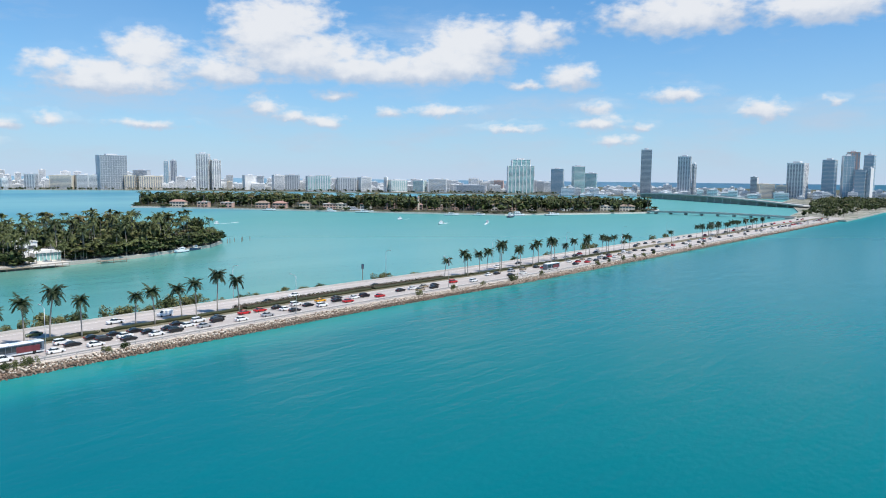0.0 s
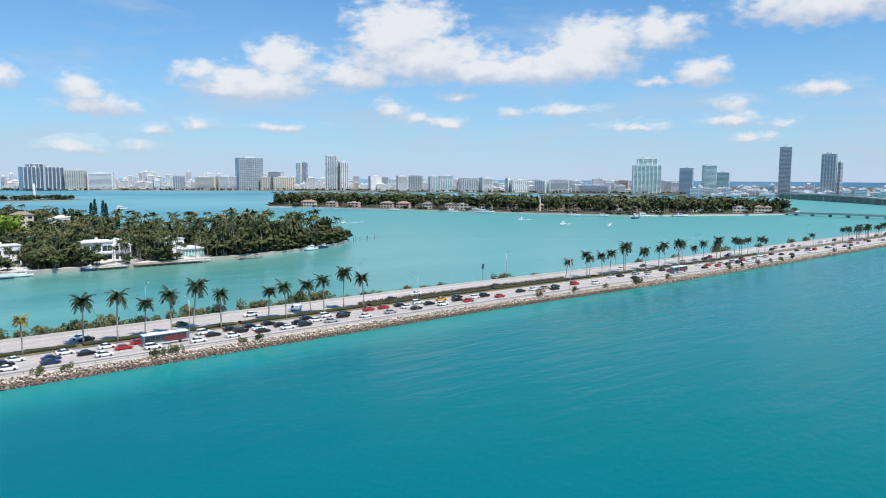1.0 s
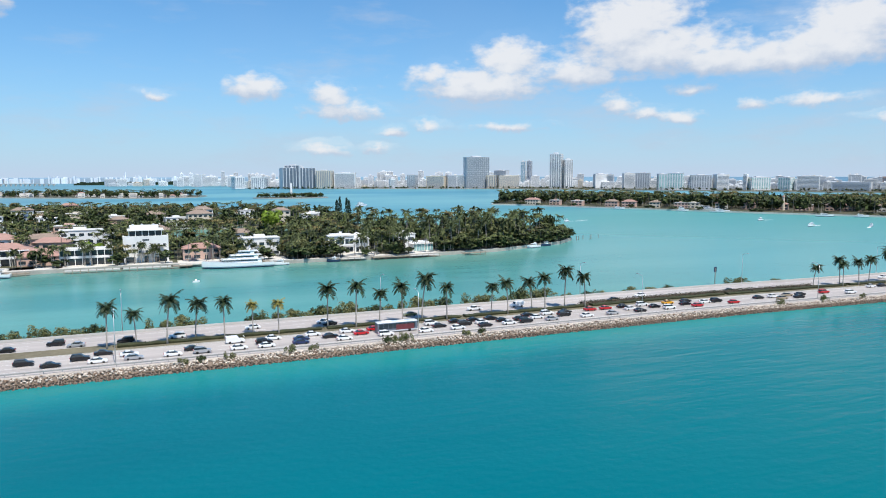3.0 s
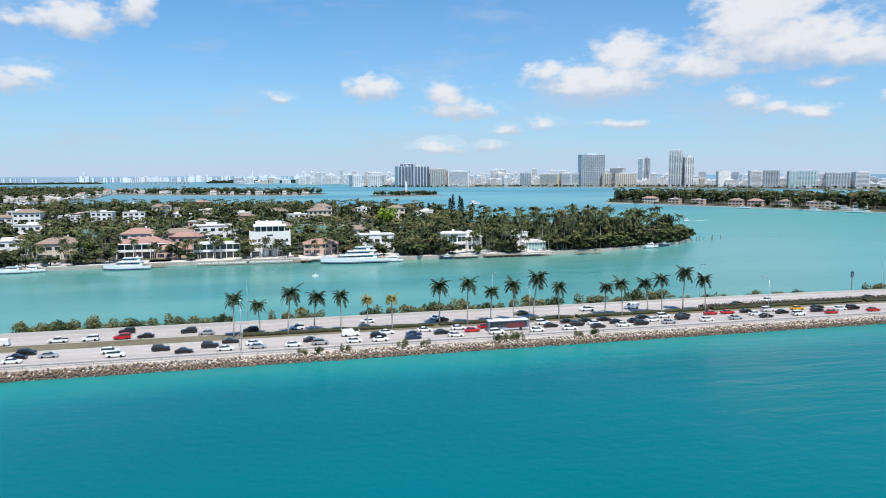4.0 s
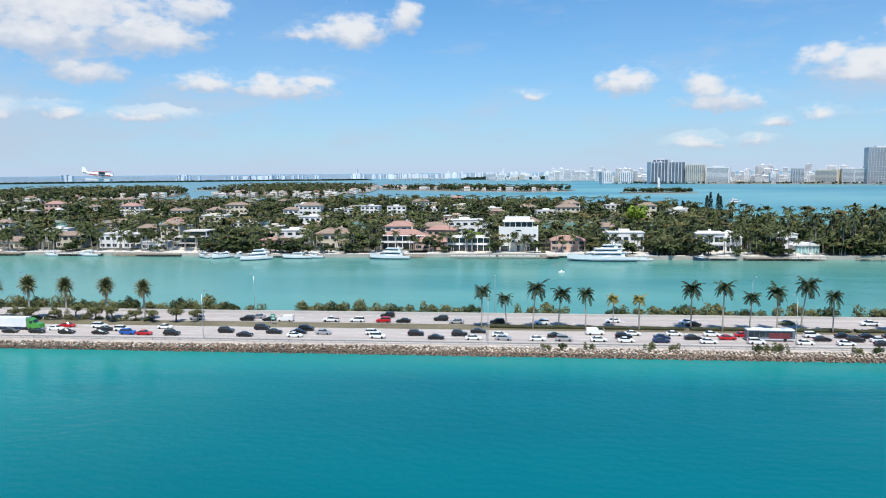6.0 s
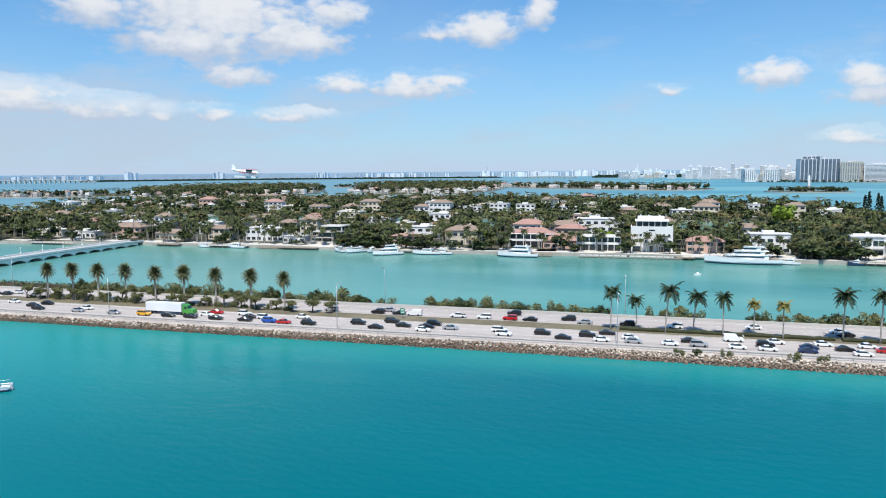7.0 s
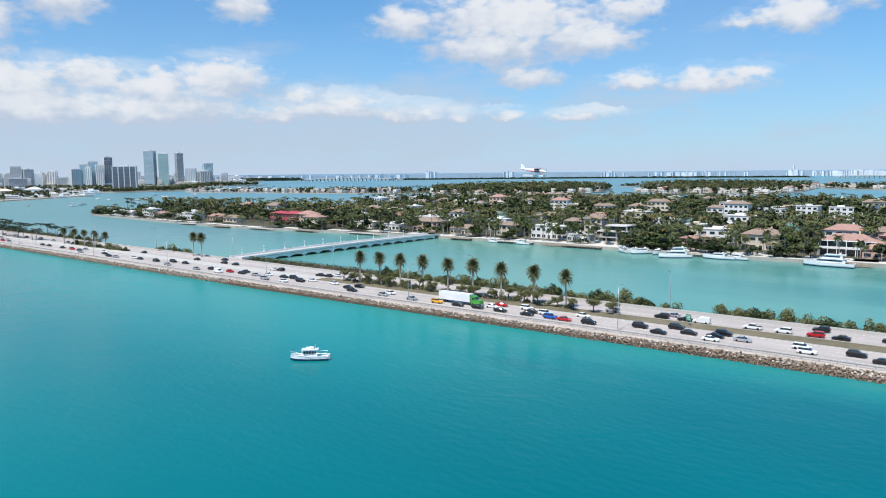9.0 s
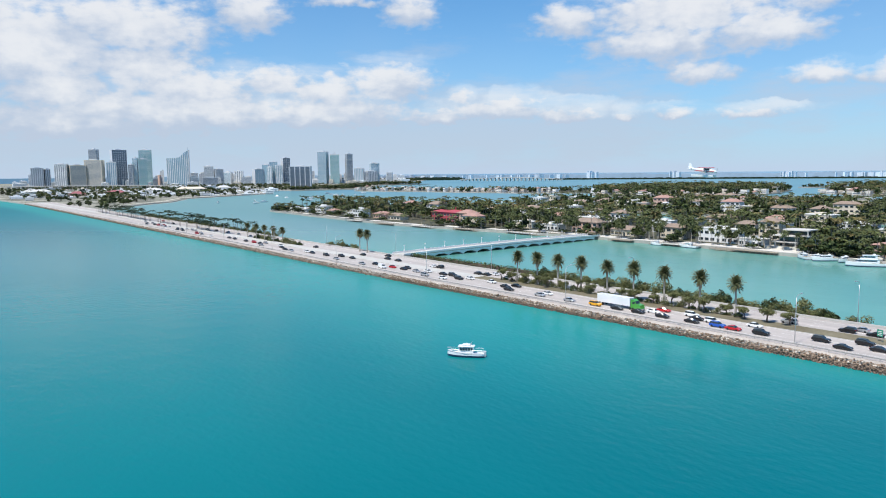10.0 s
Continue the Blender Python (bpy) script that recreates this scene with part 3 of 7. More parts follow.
def strip(az0, az1, d0, d1, n=8):
    a = [(az0 + (az1 - az0) * i / n) for i in range(n + 1)]
    return [(-math.sin(radians(q)) * d0, math.cos(radians(q)) * d0) for q in a][::-1] + [(-math.sin(radians(q)) * d1, math.cos(radians(q)) * d1) for q in a]


def polar(rows):
    return [(-math.sin(radians(a)) * d, math.cos(radians(a)) * d) for a, d in rows]


# shores of the islands across the bay, by heading and distance
FAR_ISLANDS = [polar(r) for r in (
    [(58.0, 1800), (56.0, 1735), (53.0, 1680), (50.0, 1590), (47.5, 1545), (45.0, 1500), (42.0, 1485), (38.3, 1490), (38.2, 1700), (43.0, 1690), (48.0, 1700), (53.0, 1800), (57.0, 1900)],
    [(39.2, 1340), (37.0, 1260), (34.0, 1235), (31.0, 1260), (28.0, 1330), (25.8, 1470), (25.0, 1700), (27.5, 1900), (31.0, 1980), (35.5, 1900), (39.0, 1700)],
    [(23.2, 1480), (20.0, 1350), (17.0, 1300), (14.0, 1350), (11.6, 1520), (10.4, 1900), (13.0, 2180), (17.0, 2290), (20.5, 2250), (22.8, 1980)],
    [(10.4, 1770), (8.5, 1700), (6.0, 1640), (2.0, 1565), (-1.5, 1510), (-4.3, 1560), (-5.0, 1640), (-2.5, 1740), (2.0, 1800), (6.0, 1880), (9.8, 1870)],
    [(56.6, 2600), (55.0, 2550), (53.6, 2570), (52.0, 2680), (54.5, 2760)],
    [(24.6, 1960), (23.6, 1930), (22.6, 1950), (22.9, 2010), (24.0, 2020)])]
FAR_WOODS = [(330, 0.55, 1.0, 130), (1050, 0.5, 1.4, 80), (1150, 0.6, 1.2, 110), (480, 0.55, 1.15, 54), (90, 0.3, 1.2, 0), (40, 0.3, 0.7, 0)]
for k, shore in enumerate(FAR_ISLANDS):
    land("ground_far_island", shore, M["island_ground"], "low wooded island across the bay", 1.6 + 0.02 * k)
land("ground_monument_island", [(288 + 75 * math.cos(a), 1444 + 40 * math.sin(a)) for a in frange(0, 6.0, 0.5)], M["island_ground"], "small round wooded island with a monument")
land("ground_east_shore", [(480, 2420), (616, 2294), (1007, 2075), (1325, 1694), (1695, 1149), (1850, 800), (2050, 330), (2050, -300), (4600, -300), (4300, 1500), (3000, 3300), (1000, 4300), (300, 3600)], M["island_ground"], "built-up beach city shore")
land("ground_east_causeway_end", [(950, 166), (1100, 168), (1400, 176), (1750, 120), (2045, 90), (2045, 480), (1700, 420), (1400, 330), (1150, 262), (950, 232)], M["park_ground"], "port land at the causeway's east end")
WEST_PARK = [(-1340, 206), (-1560, 198), (-2300, 120), (-2620, 300), (-2500, 830), (-2100, 800), (-1620, 770), (-1507, 705), (-1424, 585), (-1359, 480), (-1216, 402), (-1130, 325), (-1040, 262), (-980, 246), (-980, 215), (-1200, 214)][::-1]
land("ground_west_causeway_end", WEST_PARK, M["park_ground"], "park land at the causeway's west end")
beach = [(-1040, 262), (-1130, 325), (-1216, 402), (-1359, 480), (-1424, 585), (-1507, 705), (-1620, 770)]
g = Geo()
for (a, b), (c, d) in zip(beach[:-1], beach[1:]):
    g.add([(a + 2, b + 2, 0.1), (c + 2, d + 2, 0.1), (c - 22, d - 8, 1.9), (a - 22, b - 8, 1.9)], [(0, 1, 2, 3)])
solid("beach", g, M["pale_sand"], "pale sandy shore of the park", "beach", kind="structure")
MAINLAND = [(-2700, 300), (-2690, 800), (-2100, 820), (-1700, 870), (-1660, 1040), (-1900, 1250), (-2300, 1600), (-2900, 2200), (-3400, 2700), (-4600, 2600), (-4600, -300), (-2700, -300)][::-1]
land("ground_mainland", MAINLAND, M["park_ground"], "mainland shore below the towers")
# low wooded causeway and coast far to the north
for az0, az1, d, h in ((42.5, 11.0, 3720, 7.5), (61.0, 49.0, 3950, 15), (4.0, -7.0, 3600, 14)):
    g = Geo()
    a = frange(az1, az0, 0.2)
    for p, q in zip(a[:-1], a[1:]):
        k = h * (0.85 + 0.3 * rnd.random()) * min(1.0, 0.25 + 1.5 * min(p - az1, az0 - p))
        c = [(-math.sin(radians(r)) * dd, math.cos(radians(r)) * dd) for r, dd in ((p, d), (q, d), (q, d + 60), (p, d + 60))]
        g.add([(x, y, -1) for x, y in c] + [(x, y, k) for x, y in c], [(3, 2, 6, 7), (0, 1, 5, 4), (4, 5, 6, 7), (1, 2, 6, 5), (3, 0, 4, 7)])
    solid("far_causeway", g, M["leaf_dark"], "dark low line of a distant wooded causeway", "causeway", kind="structure")

# low coast under the horizon, its blue-grey haze put into the base colour
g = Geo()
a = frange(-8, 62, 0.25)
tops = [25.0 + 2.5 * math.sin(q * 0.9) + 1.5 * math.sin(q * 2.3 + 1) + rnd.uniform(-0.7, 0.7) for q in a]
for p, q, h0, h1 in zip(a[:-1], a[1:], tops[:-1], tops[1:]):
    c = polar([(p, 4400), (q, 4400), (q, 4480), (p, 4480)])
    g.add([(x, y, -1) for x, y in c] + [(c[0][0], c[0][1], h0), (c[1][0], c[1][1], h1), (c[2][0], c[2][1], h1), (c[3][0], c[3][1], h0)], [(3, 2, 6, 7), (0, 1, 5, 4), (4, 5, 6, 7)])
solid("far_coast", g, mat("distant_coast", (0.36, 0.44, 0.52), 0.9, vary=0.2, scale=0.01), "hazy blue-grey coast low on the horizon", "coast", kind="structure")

# ---- causeway ----
XS = frange(-1345, 1010, 15)
g = Geo()
g.ribbon(XS, 176.0, 182.0, -1.0, 1.9, bend)
g.ribbon(XS, 182.0, 220.6, 1.9, 1.95, bend)
g.ribbon(XS, 220.6, 229.0, 1.95, -1.0, bend)
solid("causeway_bank", g, M["rubble_soil"], "sandy rubble bank of the causeway", "embankment", kind="structure")
def rock_span(x):
    """How much of the bank is rock: all of it in the east, its lower part in the west."""
    return 0.68 - 0.33 * min(1.0, max(0.0, (-20 - x) / 90))


solid("shoulder", Geo().loft([[(x, 177.5 + 4.8 * rock_span(x) + bend(x), 0.2), (x, 181.5 + bend(x), 0.2), (x, 181.5 + bend(x), 1.98), (x, 177.7 + 4.8 * rock_span(x) + bend(x), 1.7)] for x in XS]), M["gravel"], "pale gravel shoulder above the rocks", "pavement", kind="structure")
solid("road_south", Geo().ribbon(XS, 181.5, 198.4, 2.0, 2.0, bend), M["asphalt"], "sun-bleached three-lane carriageway, jammed with traffic", "road", kind="structure")
solid("road_north", Geo().ribbon(XS, 205.6, 219.8, 2.0, 2.0, bend), M["asphalt"], "sun-bleached three-lane carriageway with light traffic", "road", kind="structure")
solid("median", Geo().beam(frange(-1345, -226, 15), 198.4, 205.6, 1.4, 2.12, bend), M["concrete"], "pale paved median strip west of the date palms", "verge", kind="structure")
solid("median", Geo().beam(frange(-225.9, 1010, 15), 198.4, 205.6, 1.4, 2.14, bend), M["grass"], "dry grass median strip between the carriageways", "verge", kind="structure")
solid("kerb", Geo().beam(XS, 198.2, 198.4, 1.8, 2.17, bend).beam(XS, 205.6, 205.8, 1.8, 2.17, bend), M["concrete"], "concrete kerb of the median", "kerb", kind="structure")
rail = Geo().beam(XS, 181.62, 181.72, 2.4, 2.72, bend)
for x in frange(-640, 940, 3.8):
    rail.box(x - 0.08, x + 0.08, 181.72 + bend(x), 181.88 + bend(x), 1.9, 2.68)
solid("guard_rail", rail, M["rail"], "weathered steel guard rail on posts along the south side", "barrier", kind="structure")
solid("parapet_north", Geo().beam(XS, 220.0, 220.35, 1.6, 2.7, bend), M["concrete"], "low concrete barrier along the north side", "barrier", kind="structure")
for nm, y, dash in (("lane_line", 189.3, 1), ("lane_line", 193.3, 1), ("lane_line", 209.3, 1), ("lane_line", 213.0, 1), ("edge_line", 185.6, 0), ("edge_line", 197.6, 0), ("edge_line", 206.3, 0), ("edge_line", 217.2, 0)):
    g = Geo()
    if dash:
        for x in frange(-640, 700, 12.2):
            g.add([(x, y - 0.09 + bend(x), 2.006), (x + 3.6, y - 0.09 + bend(x), 2.006), (x + 3.6, y + 0.09 + bend(x), 2.006), (x, y + 0.09 + bend(x), 2.006)], [(0, 1, 2, 3)])
    else:
        g.ribbon(XS, y - 0.08, y + 0.08, 2.006, 2.006, bend)
    solid(nm, g, M["paint_line"], "white painted road line", "road marking", kind="structure")

# ---- arched bridge to the island ----
BX0, BX1, BY0, BY1 = -321.0, -310.0, 224.0, 389.0


def deck(y):
    u = (y - BY0) / (BY1 - BY0)
    return 2.35 + 0.65 * math.sin(math.pi * min(1, max(0, u)))


bridge = thing("arched_bridge", pose(-315.5, 306, 0), "pale concrete road bridge on low flat arches", "bridge")


def bpart(name, geo, material, label=""):
    geo.v = [(x + 315.5, y - 306, z) for x, y, z in geo.v]
    return part(name, geo, material, bridge, label)


YS = frange(BY0, BY1, 5)
g = Geo()
g.loft([[(BX0, y, deck(y) - 0.5), (BX1, y, deck(y) - 0.5), (BX1, y, deck(y)), (BX0, y, deck(y))] for y in YS])
bpart("deck", g, M["concrete"])
for x in (BX0, BX1 - 0.3):
    bpart("parapet", Geo().loft([[(x, y, deck(y) - 0.1), (x + 0.3, y, deck(y) - 0.1), (x + 0.3, y, deck(y) + 0.95), (x, y, deck(y) + 0.95)] for y in YS]), M["white"], "white solid parapet")
SPANS = 14
A0, A1 = BY0 + 10, BY1 - 6
for i in range(SPANS):
    a, b = A0 + (A1 - A0) * i / SPANS, A0 + (A1 - A0) * (i + 1) / SPANS
    for x in (BX0 + 0.1, BX1 - 0.6):
        g, n = Geo(), 12
        rings = []
        for k in range(n + 1):
            q = a + (b - a) * k / n
            low = deck(q) - 1.35 - (deck(q) - 1.45) * (abs(k / n * 2 - 1) ** 2.4)
            rings.append([(x, q, low), (x + 0.5, q, low), (x + 0.5, q, deck(q) - 0.45), (x, q, deck(q) - 0.45)])
        g.loft(rings)
        bpart("arch", g, M["white"])
for i in range(SPANS + 1):
    y = A0 + (A1 - A0) * i / SPANS
    bpart("pier", Geo().chamfer(BX0 + 0.3, BX1 - 0.3, y - 0.7, y + 0.7, -2, deck(y) - 0.45, 0.25), M["concrete"])
for i in range(11):
    y = BY0 + 8 + i * 14.5
    bpart("lamp_standard", Geo().chamfer(BX0 - 0.15, BX0 + 0.45, y - 0.3, y + 0.3, deck(y), deck(y) + 1.6, 0.08).tube([(BX0 + 0.15, y, deck(y) + 1.5), (BX0 + 0.15, y, deck(y) + 3.6)], [0.12, 0.09]).box(BX0 - 0.1, BX0 + 0.4, y - 0.25, y + 0.25, deck(y) + 3.6, deck(y) + 4.2), M["white"], "white bridge lantern post")


def plain_bridge(name, p0, p1, width, hump, piers, label, pier_w=1.6):
    """A girder bridge on wall piers."""
    a, b = Vector(p0), Vector(p1)
    d = (b - a)
    n = Vector((-d.y, d.x, 0)).normalized() * width / 2
    ob = thing(name, Matrix.Translation((a.x, a.y, 0)), label, "bridge")
    o = Vector((a.x, a.y, 0))
    pts = []
    for i in range(25):
        u = i / 24
        p = a.lerp(b, u) - o
        p.z += hump * math.sin(math.pi * u)
        pts.append(p)
    part("deck", Geo().loft([[tuple(p - n - Vector((0, 0, 1.3))), tuple(p + n - Vector((0, 0, 1.3))), tuple(p + n), tuple(p - n)] for p in pts]), M["concrete"], ob)
    for s in (-1, 1):
        q = n * s * 0.98
        part("parapet", Geo().loft([[tuple(p + q * 0.97), tuple(p + q), tuple(p + q + Vector((0, 0, 1))), tuple(p + q * 0.97 + Vector((0, 0, 1)))] for p in pts]), M["concrete"], ob)
    e = d.normalized() * pier_w / 2
    for i in range(piers):
        u = (i + 0.5) / piers
        p = a.lerp(b, u) - o
        z = p.z + hump * math.sin(math.pi * u) - 1.2
        p.z = 0
        c = [p - n * 0.85 - e, p + n * 0.85 - e, p + n * 0.85 + e, p - n * 0.85 + e]
        part("pier", Geo().loft([[(q.x, q.y, -2) for q in c], [(q.x, q.y, z) for q in c]]), M["concrete"], ob)
    return ob


plain_bridge("viaduct", (-2480, 330, 13), (-2250, 760, 11), 24, 3, 20, "long elevated road viaduct before the towers", 3)
plain_bridge("low_bridge", (957, 412, 3.0), (957, 222, 2.6), 11, 1.2, 9, "low concrete bridge to the eastern island")
plain_bridge("high_bridge", (1340, 290, 5.0), (1790, 790, 11.0), 24, 5.0, 22, "long high causeway bridge on concrete piers", 2)
for az0, d0, az1, d1, n, z, hump in ((49.6, 3620, 41.5, 3480, 27, 5.5, 10.0), (9.7, 3460, 5.1, 3500, 16, 7.0, 3.0)):
    plain_bridge("bay_bridge", (*polar([(az0, d0)])[0], z), (*polar([(az1, d1)])[0], z), 20, hump, n, "pale bay bridge on many piers", 5)

# ---- towers ----
def tower(az, dist, width, height, skin, glass, style="band", depth=None, label=""):
    """A high-rise facing the bay: a body, floor bands or balcony stacks, corner piers, and plant rooms on its roof."""
    depth = depth or max(16, min(30, width * 0.7))
    x, y = -math.sin(radians(az)) * (dist + depth / 2), math.cos(radians(az)) * (dist + depth / 2)
    turn = ((int(abs(az) * 137) % 7) - 3) * 7.5
    width = max(width * 0.55, (width - depth * abs(math.sin(radians(turn)))) / math.cos(radians(turn)))
    ob = thing("apartment_tower" if height < 95 else "skyscraper", pose(x, y, 1.5, 0, 0, az + turn), label, "high-rise building")
    w, d, h = width / 2, depth / 2, height - 1.5
    part("wall", Geo().chamfer(-w, w, -d, d, 0, h, 0.4), glass if style in ("glass", "slab", "stripe") else skin, ob)
    storey = 3.4
    n = max(2, int(h / storey))
    skin_geo, glass_geo = Geo(), Geo()
    if style == "band":           # window strips between balcony slabs
        for k in range(n):
            z = k * storey + 1.1
            if z + 1.7 < h:
                glass_geo.box(-w + width * 0.04, w - width * 0.04, -d - 0.25, d + 0.25, z, z + 1.7)
    elif style == "slab":         # projecting floor slabs
        for k in range(n + 1):
            skin_geo.box(-w - 0.4, w + 0.4, -d - 0.5, d + 0.5, k * storey - 0.35, k * storey + 0.35 + (0.5 if k == n else 0))
    elif style == "pier":         # upright piers between stacks of windows
        m = max(3, int(width / 6.5))
        for k in range(m):
            c = -w + (k + 0.5) * width / m
            glass_geo.box(c - width / m * 0.29, c + width / m * 0.29, -d - 0.2, d + 0.2, 3, h - 2)
        m2 = max(2, int(depth / 7))
        for k in range(m2):
            c = -d + (k + 0.5) * depth / m2
            glass_geo.box(-w - 0.2, w + 0.2, c - depth / m2 * 0.28, c + depth / m2 * 0.28, 3, h - 2)
        for k in range(1, n):
            skin_geo.box(-w - 0.35, w + 0.35, -d - 0.35, d + 0.35, k * storey, k * storey + 0.8)
    elif style == "glass":        # curtain wall with mullions
        m = max(3, int(width / 7))
        for k in range(m + 1):
            c = -w + k * width / m
            skin_geo.box(c - 0.25, c + 0.25, -d - 0.3, d + 0.3, 0, h)
        for k in range(0, n, 2):
            skin_geo.box(-w - 0.2, w + 0.2, -d - 0.2, d + 0.2, k * storey, k * storey + 0.4)
    elif style == "stripe":       # dark body with broad pale balcony stacks
        m = max(4, int(width / 11))
        for k in range(m + 1):
            c = -w + k * width / m
            skin_geo.box(c - 1.1, c + 1.1, -d - 0.9, d + 0.9, 0, h)
        for k in range(1, n):
            glass_geo.box(-w - 0.3, w + 0.3, -d - 0.5, d + 0.5, k * storey, k * storey + 0.45)
        glass = M["grey_shade"] if glass is GD else skin
    if glass_geo.v:
        part("glazing", glass_geo, glass, ob, kind="stuff")
    if skin_geo.v:
        part("facade_frame", skin_geo, skin, ob, kind="stuff")
    part("parapet", Geo().box(-w - 0.3, w + 0.3, -d - 0.3, d + 0.3, h - 0.2, h + 1.0), skin, ob)
    part("plant_room", Geo().chamfer(-w * 0.45, w * 0.35, -d * 0.5, d * 0.5, h + 0.9, h + min(5, 2 + height * 0.03), 0.3), M["grey"], ob)
    if height > 110:
        part("mast", Geo().tube([(0, 0, h + 3), (0, 0, h + 12)], [0.4, 0.12]), M["metal"], ob)
    return ob


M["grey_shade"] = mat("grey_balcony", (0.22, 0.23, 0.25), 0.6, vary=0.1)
W, C, G, P = M["white"], M["cream"], M["grey"], M["pink"]
GB, GT, GG, GD = M["glass_blue"], M["glass_teal"], M["glass_grey"], M["tower_dark"]
BEACH_A = [(-25.9, 2350, 85, 102, G, GG, "glass"), (-22.7, 2350, 67, 41, C, GG, "band"), (-23.9, 2350, 35, 43, G, GG, "band"), (-24.9, 2350, 45, 44, W, GG, "band"), (-27.1, 2350, 32, 43, C, GG, "pier"), (-28.4, 2350, 73, 42, C, GG, "pier"), (-27.9, 2600, 56, 60, G, GG, "band"), (-29.6, 2700, 18, 94, W, GB, "glass"), (-30.1, 2700, 21, 96, G, GD, "pier"), (-32.2, 2350, 44, 112, W, GG, "pier"), (-33.1, 2350, 32, 93, W, GG, "pier"), (-35.6, 2350, 47, 47, W, W, "band"), (-36.4, 2350, 21, 45, G, GG, "band")]
BEACH_B = [(-37.7, 2350, 39, 49, W, GG, "band"), (-38.8, 2350, 47, 50, G, GG, "pier"), (-19.2, 2350, 20, 32, W, GG, "band"), (-20.8, 2350, 36, 45, G, GG, "pier"), (-40.2, 2200, 30, 47, G, GT, "pier"), (-41.2, 2200, 47, 49, W, GT, "pier"), (-43.0, 2200, 60, 43, G, GG, "pier"), (-44.4, 2200, 44, 45, W, GG, "band"), (-46.1, 2200, 14, 45, W, GG, "band"), (-47.0, 2200, 61, 38, W, GT, "pier"), (-48.8, 2200, 42, 37, W, GT, "pier"), (-50.2, 2200, 57, 41, W, GG, "band"), (-52.9, 2200, 97, 24, G, GG, "band"), (-55.1, 2500, 35, 38, P, GG, "band")]
BEACH_C = [(-56.8, 2200, 82, 84, W, GT, "stripe"), (-56.8, 2206, 58, 103, W, GT, "stripe"), (-59.7, 2200, 40, 76, G, GB, "slab"), (-61.3, 2200, 40, 84, G, GT, "slab"), (-62.3, 2205, 36, 64, G, GT, "slab"), (-66.4, 2100, 29, 130, G, GG, "slab"), (-69.2, 2100, 37, 111, G, GG, "pier"), (-69.9, 2106, 12, 91, G, GG, "slab"), (-74.1, 2100, 21, 56, G, GG, "band"), (-74.8, 2090, 50, 38, C, GG, "band"), (-75.9, 2095, 27, 35, C, GG, "band"), (-76.9, 2100, 52, 94, W, GG, "pier"), (-78.9, 2100, 35, 102, G, GB, "slab")]
BEACH_D = [(-80.0, 2100, 29, 112, W, GB, "glass"), (-80.3, 2300, 33, 128, P, GB, "pier"), (-81.3, 2130, 27, 114, G, GB, "slab"), (-80.8, 2090, 25, 76, G, GB, "slab"), (-81.4, 2095, 12, 81, W, GB, "glass"), (-7.3, 2400, 42, 39, W, GG, "pier"), (-8.9, 2400, 52, 38, W, GG, "pier"), (-11.8, 2400, 115, 68, G, GD, "stripe"), (-11.5, 2403, 58, 76, G, GD, "stripe"), (-13.9, 2400, 60, 59, C, GG, "pier"), (-15.5, 2400, 73, 52, W, GG, "band")]
DOWNTOWN_A = [(80.4, 3000, 41, 73, G, GG, "pier"), (79.8, 3010, 22, 69, G, GD, "pier"), (78.9, 3000, 48, 87, W, GG, "pier"), (77.9, 3000, 58, 82, C, GG, "band"), (76.8, 3000, 71, 101, C, GG, "band"), (76.8, 3200, 39, 147, G, GG, "slab"), (75.7, 3000, 35, 93, W, GB, "pier"), (75.2, 3020, 59, 140, G, GD, "glass"), (74.4, 3000, 20, 84, G, GD, "glass"), (74.1, 3010, 21, 110, W, GB, "slab"), (73.4, 3010, 47, 140, W, GT, "slab"), (73.6, 2950, 30, 104, G, GT, "slab"), (72.3, 3010, 14, 60, W, GG, "band")]
DOWNTOWN_B = [(72.5, 3000, 12, 42, P, GG, "band"), (70.1, 3000, 38, 34, W, GG, "band"), (69.0, 3000, 37, 76, W, GG, "band"), (68.3, 3000, 39, 64, G, GG, "band"), (67.6, 3000, 39, 51, W, GB, "band"), (66.8, 3000, 35, 57, W, GG, "pier"), (68.9, 2700, 56, 33, G, GD, "band"), (65.4, 3000, 44, 63, G, GB, "glass"), (64.8, 3010, 29, 81, G, GB, "glass"), (64.5, 3000, 22, 72, W, GB, "pier"), (64.2, 3020, 32, 92, G, GB, "glass"), (63.3, 3030, 38, 108, G, GD, "glass"), (63.8, 3000, 30, 78, W, GB, "pier")]
DOWNTOWN_C = [(62.15, 2000, 58, 64, G, GD, "stripe"), (60.4, 3000, 46, 132, G, GB, "slab"), (59.5, 3000, 37, 121, G, GT, "slab"), (58.4, 3000, 32, 123, G, GG, "slab"), (57.6, 3000, 43, 64, G, GB, "pier"), (57.0, 3000, 19, 50, G, GD, "pier"), (56.4, 3010, 42, 85, W, GB, "slab"), (56.6, 2990, 47, 52, G, GD, "pier"), (55.2, 3000, 26, 45, G, GG, "band")]
TONE = {W.name: "white", C.name: "cream", G.name: "grey", P.name: "reddish"}
LOOK = {"band": "with window bands", "pier": "with stacked balconies between upright piers", "slab": "with projecting floor slabs", "glass": "with a glass curtain wall", "stripe": "with dark glass between pale balcony stacks"}
for rows in (BEACH_A, BEACH_B, BEACH_C, BEACH_D, DOWNTOWN_A, DOWNTOWN_B, DOWNTOWN_C):
    for az, dist, width, height, skin, glass, style in rows:
        tower(az, dist, width, height, skin, glass, style, label=TONE[skin.name] + " concrete waterfront tower " + LOOK[style])


